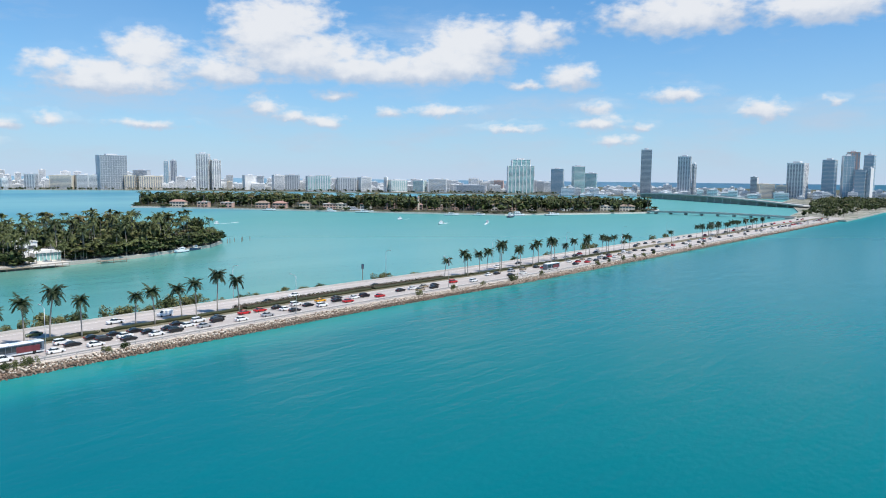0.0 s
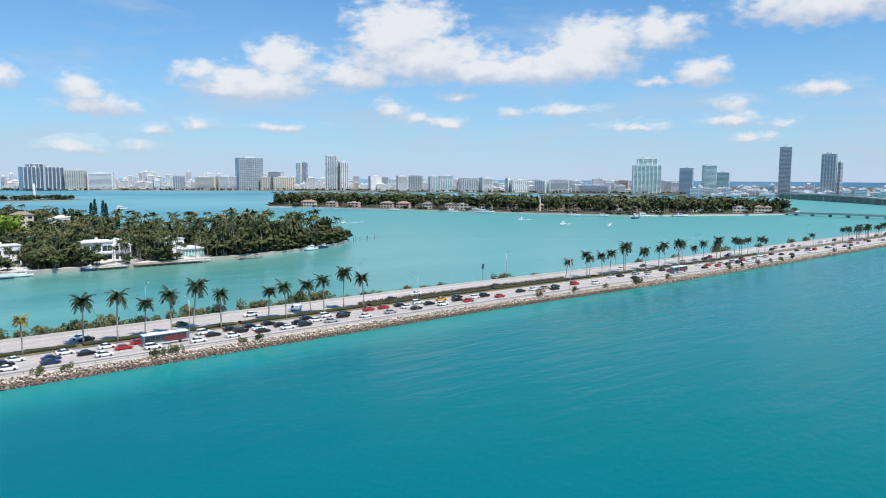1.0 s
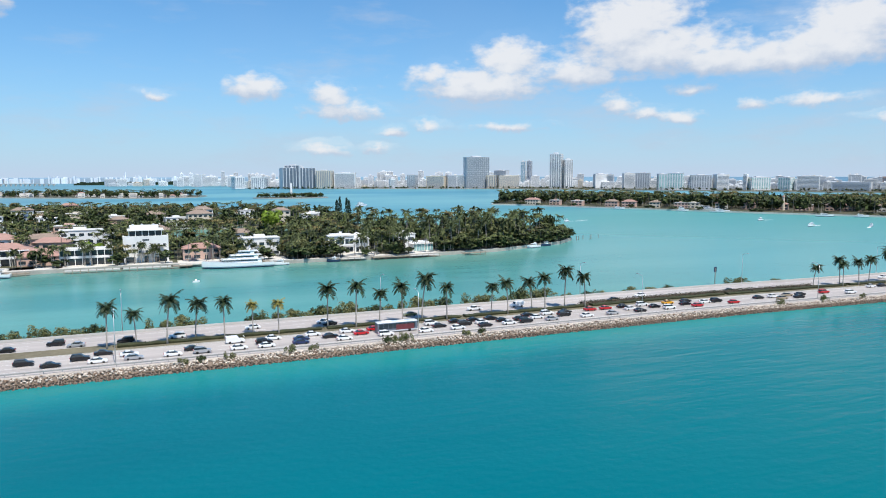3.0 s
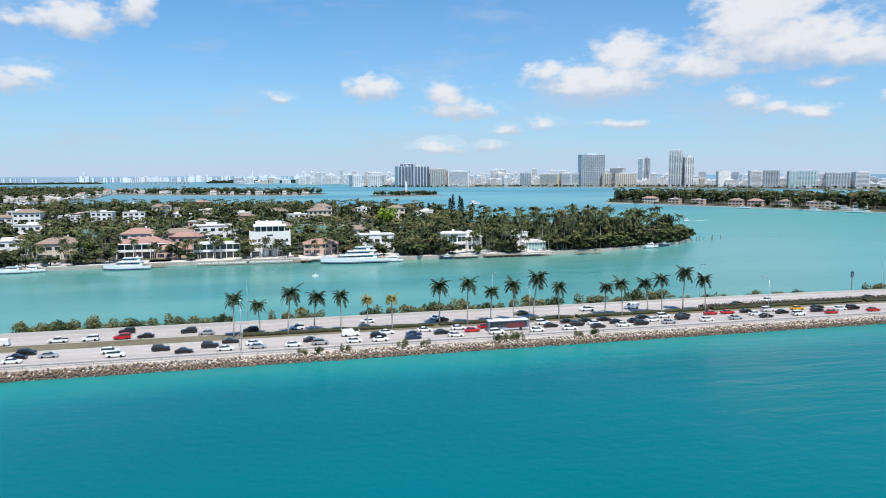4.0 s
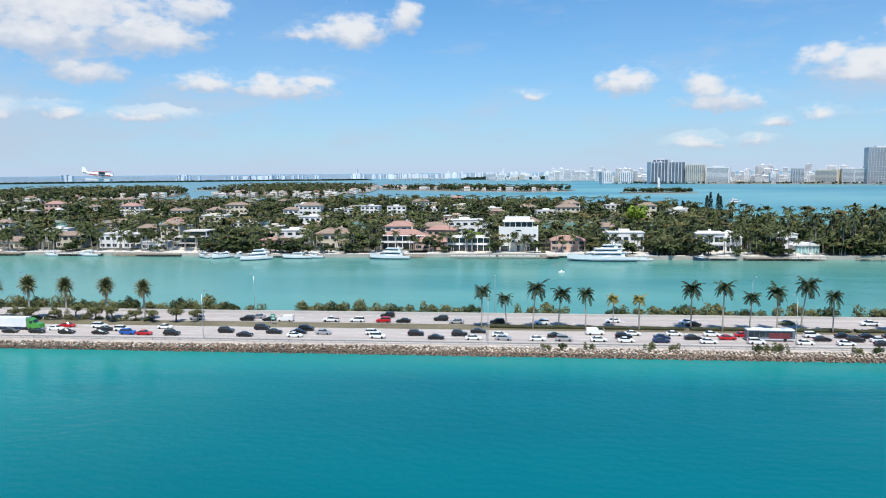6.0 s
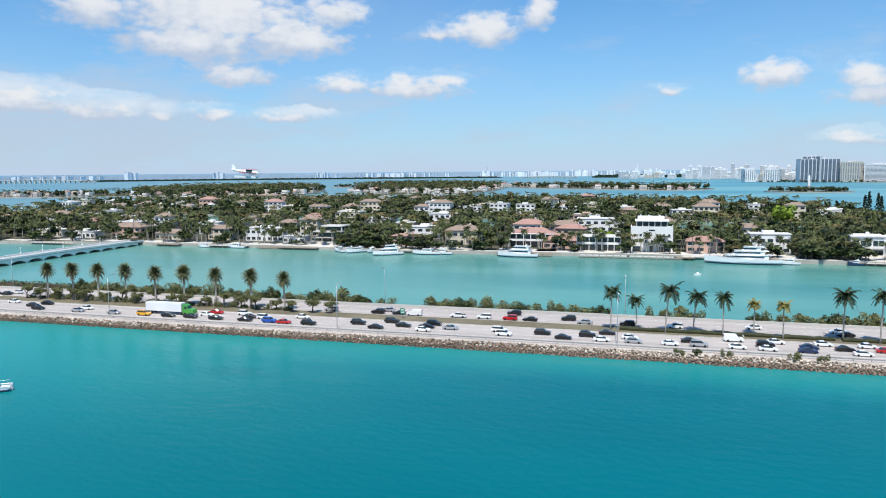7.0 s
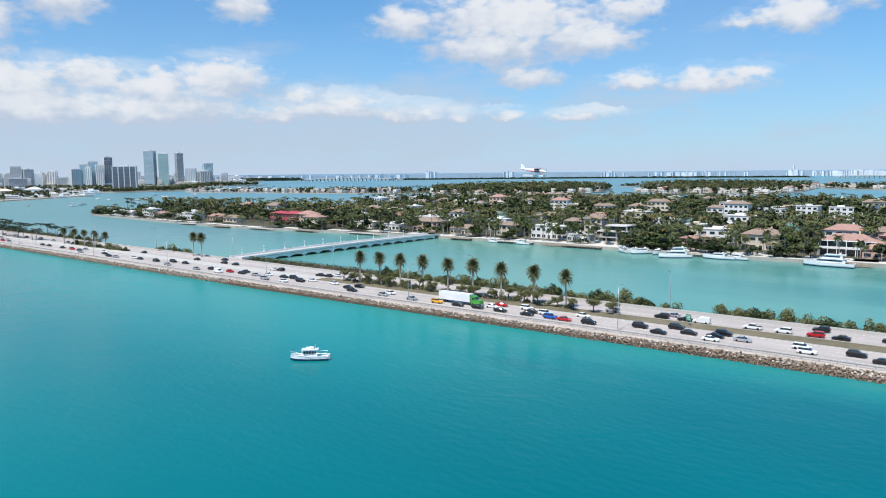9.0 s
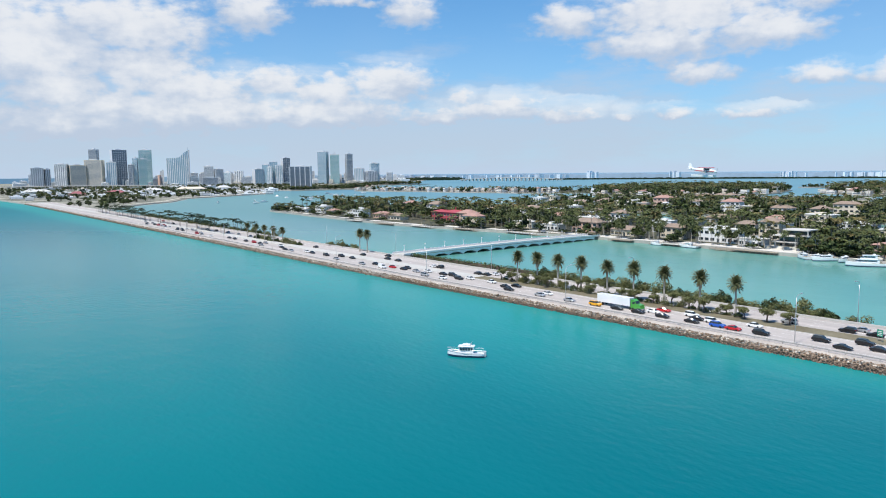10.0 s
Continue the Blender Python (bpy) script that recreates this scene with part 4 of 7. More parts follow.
def sail_tower(az, dist, width, low, high):
    """A broad tower whose roof climbs in a curve to a slim mast at one end."""
    x, y = -math.sin(radians(az)) * dist, math.cos(radians(az)) * dist
    ob = thing("skyscraper", pose(x, y, 1.5, 0, 0, az - 12), "white and blue glass tower with a roof climbing like a sail", "high-rise building")
    w, d = width / 2, 11
    us = frange(0, 1, 0.125)

    def crest(u):
        return low + 6 * u if u < 0.62 else low + 4 + (high - low - 4) * ((u - 0.62) / 0.38) ** 0.7
    body = Geo()
    body.loft([[(-w + width * u, -d - 3 * math.sin(3.14 * u), 0), (-w + width * u, d, 0), (-w + width * u, d, crest(u)), (-w + width * u, -d - 3 * math.sin(3.14 * u), crest(u))] for u in us])
    part("wall", body, GB, ob)
    fins = Geo()
    for k in range(13):
        u = k / 12
        fins.box(-w + width * u - 0.7, -w + width * u + 0.7, -d - 3 * math.sin(3.14 * u) - 0.8, d + 0.5, 0, crest(u) + 0.5)
    part("fin", fins, W, ob, "white upright fins", kind="stuff")
    slabs = Geo()
    for k in range(1, int(low / 3.6)):
        slabs.box(-w + 1, w - 1, -d - 1.4, d + 0.3, k * 3.6, k * 3.6 + 0.7)
    part("floor_slab", slabs, W, ob, kind="stuff")
    part("mast", Geo().tube([(w - 3, 0, high - 2), (w - 3, 0, high + 13)], [0.8, 0.2]), M["metal"], ob)


sail_tower(71.15, 3000, 82, 106, 138)


def low_block(az, dist, width, height, skin):
    x, y = -math.sin(radians(az)) * dist, math.cos(radians(az)) * dist
    ob = thing("city_block", pose(x, y, 1.5, 0, 0, az + rnd.uniform(-8, 8)), "low " + TONE[skin.name] + " city building near the shore", "building", "low city buildings")
    w, d = width / 2, 10
    part("wall", Geo().chamfer(-w, w, -d, d, 0, height, 0.3).chamfer(-w * 0.3, w * 0.2, -4, 4, height - 0.1, height + 2.5, 0.2), skin, ob)
    g = Geo()
    for k in range(max(1, int(height / 3.4))):
        g.box(-w + 1.2, w - 1.2, -d - 0.2, d + 0.2, k * 3.4 + 1.2, k * 3.4 + 2.7)
    part("glazing", g, GG, ob, kind="stuff")


for az0, az1, dist, lo, hi, n in ((-8, -34, 2480, 8, 40, 26), (-34, -58, 2330, 8, 32, 22), (-62, -82, 2120, 6, 26, 18), (2, -8, 3100, 6, 34, 20), (82, 64, 2900, 8, 44, 28), (82, 66, 2150, 5, 12, 18), (64, 54, 2950, 8, 30, 14), (-20, -60, 2800, 15, 52, 14)):
    for i in range(n):
        az = az0 + (az1 - az0) * (i + rnd.random()) / n
        low_block(az, dist + rnd.uniform(0, 220), rnd.uniform(14, 44), rnd.uniform(lo, hi) * rnd.uniform(0.6, 1.0), rnd.choice([W, W, C, G, W]))
# mid-rise blocks packed behind the waterfront towers
def city_mass(az0, az1, d0, d1, lo, hi, n, seed, label):
    r, body, glass = random.Random(seed), Geo(), Geo()
    for i in range(n):
        az, d = az0 + (az1 - az0) * (i + r.random()) / n, r.uniform(d0, d1)
        w, h = r.uniform(6, 17), lo + (hi - lo) * r.random() ** 1.7
        x, y = -math.sin(radians(az)) * d, math.cos(radians(az)) * d
        ca, sa = math.cos(radians(az)), math.sin(radians(az))

        def block(geo, u0, u1, v0, v1, z0, z1):
            c = [(x + u * ca - v * sa, y + u * sa + v * ca) for u, v in ((u0, v0), (u1, v0), (u1, v1), (u0, v1))]
            geo.loft([[(p, q, z) for p, q in c] for z in (z0, z1)])
        block(body, -w, w, -8, 8, 0.5, h)
        block(body, -w * 0.4, w * 0.3, -4, 4, h - 0.1, h + r.uniform(2, 4))
        for k in range(int(h / 3.6)):
            block(glass, -w * 0.9, w * 0.9, -8.2, -7.9, k * 3.6 + 1.6, k * 3.6 + 3.0)
    base = solid("city_buildings", body, M["city_white"], label, "buildings", kind="stuff")
    part("glazing", glass, GG, base, kind="stuff")


M["city_white"] = mat("pale_city_render", (0.86, 0.86, 0.85), 0.7, vary=0.08, per_island=0.5, tint=(0.62, 0.62, 0.61))
city_mass(-7, -34, 2520, 2800, 10, 44, 90, 901, "crowd of pale mid-rise blocks behind the beach towers")
city_mass(-34, -61, 2400, 2700, 10, 42, 80, 902, "crowd of white mid-rise blocks along the beach city")
city_mass(-62, -83, 2200, 2400, 8, 34, 40, 903, "low pale blocks at the southern beach")
city_mass(82, 54, 3060, 3250, 12, 58, 90, 904, "pale mid-rise blocks between the downtown towers")
city_mass(-3, -33, 2850, 3300, 14, 62, 130, 905, "pale towers crowded deep behind the beach towers")
city_mass(-33, -60, 2750, 3100, 14, 50, 100, 906, "white towers crowded deep along the beach city")
city_mass(-60, -84, 1960, 2600, 5, 24, 170, 907, "low white blocks thick behind the port land")
city_mass(64, 82, 1480, 2050, 3, 9, 70, 908, "low white halls and sheds round the marina park")
# skyline on the far coast: loose clusters of blocks, haze put into their colour
g = Geo()


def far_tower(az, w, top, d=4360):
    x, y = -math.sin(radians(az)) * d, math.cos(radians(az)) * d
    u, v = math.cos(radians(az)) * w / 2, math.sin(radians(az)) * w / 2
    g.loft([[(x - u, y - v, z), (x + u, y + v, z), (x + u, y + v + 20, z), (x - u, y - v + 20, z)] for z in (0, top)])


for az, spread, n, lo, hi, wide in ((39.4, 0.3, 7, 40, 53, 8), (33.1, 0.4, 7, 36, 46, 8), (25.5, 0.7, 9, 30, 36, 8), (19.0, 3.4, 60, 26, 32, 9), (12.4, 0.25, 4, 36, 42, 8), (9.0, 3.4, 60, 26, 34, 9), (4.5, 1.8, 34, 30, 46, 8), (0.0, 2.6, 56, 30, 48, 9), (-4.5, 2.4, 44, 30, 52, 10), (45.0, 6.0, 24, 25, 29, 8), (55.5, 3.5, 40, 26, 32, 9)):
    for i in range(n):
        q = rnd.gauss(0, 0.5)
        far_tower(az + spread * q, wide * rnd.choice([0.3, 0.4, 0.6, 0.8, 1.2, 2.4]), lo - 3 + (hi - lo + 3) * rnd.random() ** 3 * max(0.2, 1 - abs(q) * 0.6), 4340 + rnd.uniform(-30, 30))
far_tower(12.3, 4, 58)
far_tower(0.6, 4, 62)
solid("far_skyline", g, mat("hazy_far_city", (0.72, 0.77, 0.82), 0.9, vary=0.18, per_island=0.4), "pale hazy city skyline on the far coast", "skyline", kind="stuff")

# ---- plants ----
def frond(g, base, turn, droop, length, pairs, width, rise=0.5, seed=None):
    """One feather leaf: an arching rib with leaflets on both sides."""
    r = seed or rnd
    c, s = math.cos(turn), math.sin(turn)
    n = pairs
    pts = []
    for i in range(n + 1):
        u = i / n
        out = length * (u - 0.18 * droop * u * u)
        up = length * (rise * u - (0.42 + 0.62 * droop) * u * u)
        pts.append(Vector((base[0] + c * out, base[1] + s * out, base[2] + up)))
    side = Vector((-s, c, 0))
    for i in range(1, n + 1):
        u = i / n
        a, b = pts[i - 1], pts[i]
        w = width * (0.45 + 0.75 * math.sin(math.pi * min(1, u * 0.85 + 0.1))) * r.uniform(0.8, 1.15)
        ahead = (b - a)
        for q in (-1, 1):
            tip = a.lerp(b, 0.5) + side * q * w + ahead * 0.9 - Vector((0, 0, w * r.uniform(0.3, 0.8)))
            tip2 = tip - ahead * 0.55 + Vector((0, 0, 0.05 * w))
            g.add([a, b, tip, tip2], [(0, 1, 2, 3) if q < 0 else (3, 2, 1, 0)])
    g.add([pts[0] + side * 0.05, pts[0] - side * 0.05, pts[n // 2] - side * 0.03, pts[n // 2] + side * 0.03], [(0, 1, 2, 3)])


def palm_crown(r, top, count, length, pairs, width, droops, rise=0.5, lift=0.5):
    g = Geo()
    for i in range(count):
        u = i / count
        frond(g, top, i * 2.399 + r.uniform(-0.25, 0.25), droops[0] + (droops[1] - droops[0]) * u + r.uniform(-0.12, 0.12), length * r.uniform(0.85, 1.1), pairs, width,
              rise + lift * (1 - u), r)
    return g


def date_crown(r, top, count, length):
    """A full ball of stiff feather leaves."""
    g = Geo()
    for i in range(count):
        lift = radians(78 - 125 * i / count)
        frond_out = math.cos(lift)
        sub = Geo()
        frond(sub, (0, 0, 0), 0.0, 0.0, length * r.uniform(0.85, 1.1), 6, 0.42, 0.42, r)
        turn = i * 2.399 + r.uniform(-0.2, 0.2)
        c, s, k = math.cos(turn), math.sin(turn), math.sin(lift)
        g.add([(top[0] + c * (x * frond_out - z * k) - s * y, top[1] + s * (x * frond_out - z * k) + c * y, top[2] + x * k + z * frond_out) for x, y, z in sub.v], sub.f)
    return g


def palm_trunk(r, height, r0, r1, lean, sides=7):
    a = r.uniform(0, 6.28)
    path = [(math.cos(a) * lean * (k / 6) ** 2, math.sin(a) * lean * (k / 6) ** 2, height * k / 6 - (0.4 if k == 0 else 0)) for k in range(7)]
    radii = [r0 * 1.35, r0, r0 * 0.95, r0 * 0.9, r0 * 0.85, (r0 + r1) / 2, r1]
    return Geo().tube(path, radii, sides), path[-1]


def make_palm(name, seed, height, crown_mat, label, length=3.3, count=17, lean=0.5, date=False, shaft=True):
    r = random.Random(seed)
    ob = thing(name, None, label, "palm tree")
    g, top = palm_trunk(r, height, 0.33 if date else 0.2, 0.3 if date else 0.14, lean)
    part("trunk", g, M["trunk"], ob, smooth=True)
    if date:
        part("crown", date_crown(r, (top[0], top[1], top[2] + 0.2), 64, 2.9), crown_mat, ob)
        part("dry_skirt", palm_crown(r, (top[0], top[1], top[2]), 14, 2.0, 6, 0.3, (0.6, 1.1), -0.5), M["old_frond"], ob, "brown hanging dead fronds")
        part("boss", Geo().loft([[(top[0] + q * math.cos(k), top[1] + q * math.sin(k), top[2] + z) for k in frange(0, 5.5, 0.79)] for q, z in ((0.26, -1.0), (0.5, -0.3), (0.42, 0.35))]), M["old_frond"], ob)
    else:
        part("crown", palm_crown(r, top, count + 7, length * 0.86, 11, 0.58, (0.25, 1.0), 0.0, 1.2), crown_mat, ob)
        if not shaft:
            return ob
        part("crownshaft", Geo().tube([(top[0], top[1], top[2] - 0.9), (top[0], top[1], top[2] + 0.15)], [0.17, 0.12]), M["leaf"], ob, "green crownshaft")
    return ob


royal = [make_palm("coconut_palm", 20 + i, 10.0, M["frond"], "tall slender palm with drooping dark green fronds on the causeway median", 3.2 + 0.15 * i, 15 + i, 0.3 + 0.3 * i) for i in range(4)]
yellow = make_palm("coconut_palm", 31, 9.0, M["frond_dry"], "slender palm with yellowing fronds on the causeway median", 2.6, 14, 0.3)
date = [make_palm("date_palm", 40 + i, 10.0, M["date_frond"], "date palm with a full round crown above dry skirt", date=True, lean=0.2) for i in range(2)]


def stand(proto, x, y, z, height, own, turn=None, group="", wide=1.0):
    """A copy of a plant, its height set."""
    k = height / own
    ob = copy_thing(proto, pose(x, y, z, 0, 0, rnd.uniform(0, 360) if turn is None else turn) @ Matrix.Diagonal((wide * (0.5 + 0.5 * k), wide * (0.5 + 0.5 * k), k, 1)))
    return tagged(ob, group=group) if group else ob


# median palms: x, crown height; nearer and farther row by turns
MEDIAN_PALMS = [(-8.4, 12.6), (-1.4, 10.0), (6.2, 13.4), (13.6, 11.6), (20.9, 12.2), (29.0, 10.0), (35.6, 10.6), (50.4, 13.4), (58.3, 14.0), (66.4, 11.0), (72.7, 12.8), (80.2, 14.4), (87.3, 12.0), (104.5, 10.6), (109.0, 11.8), (119.4, 11.2), (122.6, 12.8), (132.3, 14.2), (138.6, 12.2)]
EAST_PALMS = [(247, 9.6), (259, 10.6), (261, 12.0), (268, 11.2), (277.5, 11.4), (284, 14.2), (289, 14.4), (298, 11.2), (306, 11.0), (313, 12.0), (323, 12.8), (331, 13.6), (340, 12.4), (346, 10.2), (362, 11.4), (370, 11.4), (380, 12.4), (390, 12.2), (412, 10.8), (428, 10.0), (505, 9), (560, 10), (568, 11), (577, 10), (588, 11.5), (597, 10), (608, 11), (620, 10), (634, 11), (646, 10.5), (660, 10), (672, 11), (700, 10), (396, 11.2), (404, 10.4), (420, 11.0), (555, 10.6), (573, 9.8), (583, 10.4), (592, 9.6), (603, 11.2), (614, 10.2), (627, 9.8), (640, 11), (653, 10.2), (666, 10.6), (680, 10.8), (690, 9.8), (712, 10.4), (722, 9.6), (735, 10.5)]
for i, (x, top) in enumerate(MEDIAN_PALMS + EAST_PALMS):
    proto = yellow if i in (5, 6) else royal[i % 4]
    stand(proto, x, (200.6 if i % 2 == 0 else 203.6) + bend(x) + rnd.uniform(-0.3, 0.3), 2.12, top - 1.6, 9.0 if proto is yellow else 10.0, group="median palms", wide=1.0)
DATE_X = [(-205, 12.6), (-194, 12.8), (-183, 12.9), (-172, 13.0), (-160, 12.7), (-148.5, 13.2), (-136.5, 12.8), (-123.5, 12.8), (-111, 12.5)]
for i, (x, top) in enumerate(DATE_X):
    stand(date[i % 2], x, 205.0 + rnd.uniform(-0.4, 0.4), 2.12, top - 2.6, 10.0, group="date palms in a row")
for i, x in enumerate((-346, -338, -478, -463, -449, -435, -421)):
    stand(date[i % 2], x, (216.6 if i < 2 else 204.0) + bend(x), 1.95, 10.2 if i < 2 else 8.2, 10.0, group="date palms west of the bridge")
for p in royal + [yellow] + date:
    for o in (p, *p.children_recursive):
        bpy.data.objects.remove(o)


def leaf_cloud(r, lobes, per, size):
    """Leaf clumps spread over the skins of several lobes; a lobe is a place and three radii."""
    g = Geo()
    for cx, cy, cz, rx, ry, rz in lobes:
        for _ in range(per):
            d = Vector((r.gauss(0, 1), r.gauss(0, 1), r.gauss(0.25, 1))).normalized()
            k = r.uniform(0.55, 1.05)
            p = Vector((cx + d.x * rx * k, cy + d.y * ry * k, cz + d.z * rz * k))
            u = Vector((r.gauss(0, 1), r.gauss(0, 1), r.gauss(0, 0.6))).normalized()
            v = u.cross(d)
            if v.length < 0.05:
                continue
            v.normalize()
            s = size * r.uniform(0.6, 1.3)
            g.add([p - u * s - v * s * 0.5, p + u * s * 0.3 - v * s * 0.7, p + u * s + v * s * 0.4, p - u * s * 0.2 + v * s * 0.75], [(0, 1, 2, 3)])
    return g


def shrub_geo(seed, w, d, h, per=60, size=0.135):
    r = random.Random(seed)
    lobes = [(r.uniform(-w, w) * 0.75, r.uniform(-d, d) * 0.6, h * r.uniform(0.15, 0.65), w * r.uniform(0.2, 0.42), d * r.uniform(0.35, 0.7), h * r.uniform(0.22, 0.45)) for _ in range(10)]
    return leaf_cloud(r, lobes, per, size)


def make_shrub(name, seed, w, d, h, leaf, label, per=60):
    ob = thing(name, None, label, "shrub")
    part("foliage", shrub_geo(seed, w, d, h, per), leaf, ob)
    r, g = random.Random(seed), Geo()
    for _ in range(3):
        g.tube([(r.uniform(-0.3, 0.3) * w, 0, -0.3), (r.uniform(-0.5, 0.5) * w, r.uniform(-0.3, 0.3) * d, h * 0.6)], [0.08, 0.03], 4)
    part("stem", g, M["bark"], ob)
    return ob


def make_tree(name, seed, height, spread, leaf, label, per=70, size=0.45):
    r = random.Random(seed)
    ob = thing(name, None, label, "tree")
    fork = height * 0.35
    wood = Geo().tube([(0, 0, -0.4), (0.1, 0.05, fork * 0.6), (0.05, 0.1, fork)], [0.3, 0.22, 0.18])
    lobes = []
    for k in range(9):
        a, q = r.uniform(0, 6.28), spread * r.uniform(0.15, 0.8)
        z = height * r.uniform(0.52, 0.85)
        lobes.append((math.cos(a) * q, math.sin(a) * q, z, spread * r.uniform(0.28, 0.45), spread * r.uniform(0.28, 0.45), height * r.uniform(0.12, 0.2)))
        if k < 5:
            wood.tube([(0.05, 0.1, fork * 0.9), (math.cos(a) * q * 0.5, math.sin(a) * q * 0.5, fork + (z - fork) * 0.6), (math.cos(a) * q, math.sin(a) * q, z)], [0.13, 0.09, 0.04], 5)
    part("trunk", wood, M["bark"], ob)
    part("crown", leaf_cloud(r, lobes, per, size), leaf, ob)
    return ob


shrubs = [make_shrub("shrub", 60 + i, 2.6, 1.6, 2.6, M["leaf_b"] if i != 1 else M["leaf"], "rounded sea-grape shrub on the causeway's edge", 115) for i in range(4)]
NORTH_SHRUBS = [(-97, 3.2), (-91, 2.6), (-84, 2.4), (-66, 3.4), (-62, 3.6), (-57, 3.8), (-52, 4.2), (-47, 3.6), (-42, 3.4), (-37, 3.0), (-31, 3.4), (-24, 2.6), (-18, 3.6), (-13, 3.2), (5, 3.0), (10, 3.4), (15, 2.8), (33, 2.8), (38, 3.0), (43, 2.6), (48, 3.4), (53, 3.8), (57, 4.0), (62, 3.6), (66, 3.0), (71, 2.8), (78, 2.6), (85, 3.8), (90, 4.0), (96, 3.6), (108, 3.6), (113, 3.0), (121, 3.2), (126, 4.8), (131, 4.4), (137, 3.8)]
for i, (x, h) in enumerate(NORTH_SHRUBS + [(146, 1.4), (156, 1.5), (162, 1.3), (176, 1.5), (186, 1.6), (193, 1.8), (226, 2.6), (231, 2.4), (250, 1.6), (330, 2.6), (365, 2.2), (415, 4.5), (424, 4.2), (470, 3), (520, 3.5), (545, 3)]):
    stand(shrubs[i % 4], x, 224.0 + bend(x) + rnd.uniform(-0.6, 0.8), 0.4, h + 1.4, 2.6, rnd.choice([0, 180]) + rnd.uniform(-15, 15), "shrubs along the north bank", 1.3)
for i in range(56):
    x = -362 - i * 8.0
    stand(shrubs[i % 4], x, (206.5 if -470 < x < -395 else 222.5) + bend(x) + rnd.uniform(-1, 1), 1.0, 4.2 + rnd.uniform(-1, 1.0), 2.6, rnd.choice([0, 180]) + rnd.uniform(-15, 15), "shrubs at the west end", 1.25)
for i, x in enumerate((9, 13, 20, 35, 41, 61, 64, 67, 85, 90, 206, 226, 245, 265, 268, 290, 346, 360, 378, 392, 405, 420, 480, 505)):
    stand(shrubs[i % 4], x, 181.0 + bend(x), 1.3, rnd.uniform(1.8, 2.8) if x < 200 else rnd.uniform(2.2, 3.2), 2.6, rnd.choice([0, 180]), "salt-tolerant bushes on the rock edge", 0.75)
verge = [make_tree("buttonwood_tree", 70 + i, 5.0, 2.9, M["leaf_b"], "small spreading tree on the median beside the date palms", 170, 0.18) for i in range(2)]
for i in range(19):
    x = -213 + i * 6.6
    stand(verge[i % 2], x, 204.0 + rnd.uniform(-1.2, 1.6), 2.1, rnd.uniform(3.6, 5.4), 5.0, group="small median trees", wide=1.0)
for i in range(26):
    x = -212 + i * 4.1
    stand(shrubs[i % 4], x, 204.6 + rnd.uniform(-0.8, 1.0), 1.9, rnd.uniform(1.6, 3.4), 2.6, rnd.choice([0, 180]), "shrubs between the date palms", 0.9)
for i in range(30):
    x = -212 + i * 4.1
    stand(shrubs[i % 4], x, 223.4 + rnd.uniform(-0.6, 1.0), 0.6, rnd.uniform(4.0, 6.2), 2.6, rnd.choice([0, 180]), "shrubs along the north bank", 1.25)
for p in shrubs + verge:
    for o in (p, *p.children_recursive):
        bpy.data.objects.remove(o)

# clipped hedge on the median
tall = thing("tall_hedge", Matrix(), "taller dark hedge along the far side of the median", "hedge", "median hedges")
rh2 = random.Random(640)
spots = [(x, 204.2 + bend(x), 2.9, 1.0, 0.75, 1.0) for x in frange(139, 246, 1.1)]
part("foliage", leaf_cloud(rh2, spots, 26, 0.24), M["hedge_leaf"], tall)
part("stem", Geo().beam(frange(139, 246, 3), 203.9, 204.5, 2.0, 3.2, bend), M["bark"], tall)
thick = thing("tall_hedge", Matrix(), "thick clipped green hedge along the bank beside the bridge", "hedge")
rh3 = random.Random(641)
part("foliage", leaf_cloud(rh3, [(x, 224.0 + rh3.uniform(-0.5, 0.5), z, 1.0, 1.5, 1.15) for x in frange(-302, -215, 1.2) for z in (1.6, 3.3 + rh3.uniform(-0.3, 0.5))], 24, 0.3), M["leaf_hedge"], thick)
part("stem", Geo().beam(frange(-302, -215, 3), 223.6, 224.4, 0.6, 3.6, bend), M["bark"], thick)
for x0, x1 in ((-6, 48), (50, 92), (94, 140), (142, 200), (202, 262), (264, 330), (332, 420)):
    g = Geo()
    xs = frange(x0, x1, 1.6)
    rings = []
    for x in xs:
        b, k = bend(x), rnd.uniform(-0.12, 0.12)
        h = 0.75 + rnd.uniform(-0.15, 0.2)
        rings.append([(x, 201.0 + b + k, 2.1), (x, 203.3 + b + k, 2.1), (x, 203.4 + b + k, 2.1 + h * 0.7), (x, 202.8 + b, 2.1 + h), (x, 201.5 + b, 2.1 + h), (x, 200.9 + b + k, 2.1 + h * 0.7)])
    g.loft(rings)
    hedge = thing("hedge", Matrix(), "low clipped dark olive hedge along the median", "hedge", "median hedges")
    part("core", g, M["hedge_leaf"], hedge)
    r = random.Random(int(x0) + 500)
    part("foliage", leaf_cloud(r, [(x, 202.15 + bend(x), 2.4, 1.1, 1.15, 0.55) for x in xs], 14, 0.22), M["hedge_leaf"], hedge)

# ---- vehicles ----
def wheels(ob, xs, half, r, wide=0.22):
    for x in xs:
        for s in (-1, 1):
            n = 12
            a, b = s * half, s * (half - wide)
            part("wheel", Geo().loft([[(x + q * math.cos(6.2832 * k / n), y, r + q * math.sin(6.2832 * k / n)) for k in range(n)] for q, y in ((r * 0.9, a), (r, a - s * 0.04), (r, b))]), M["rubber"], ob)


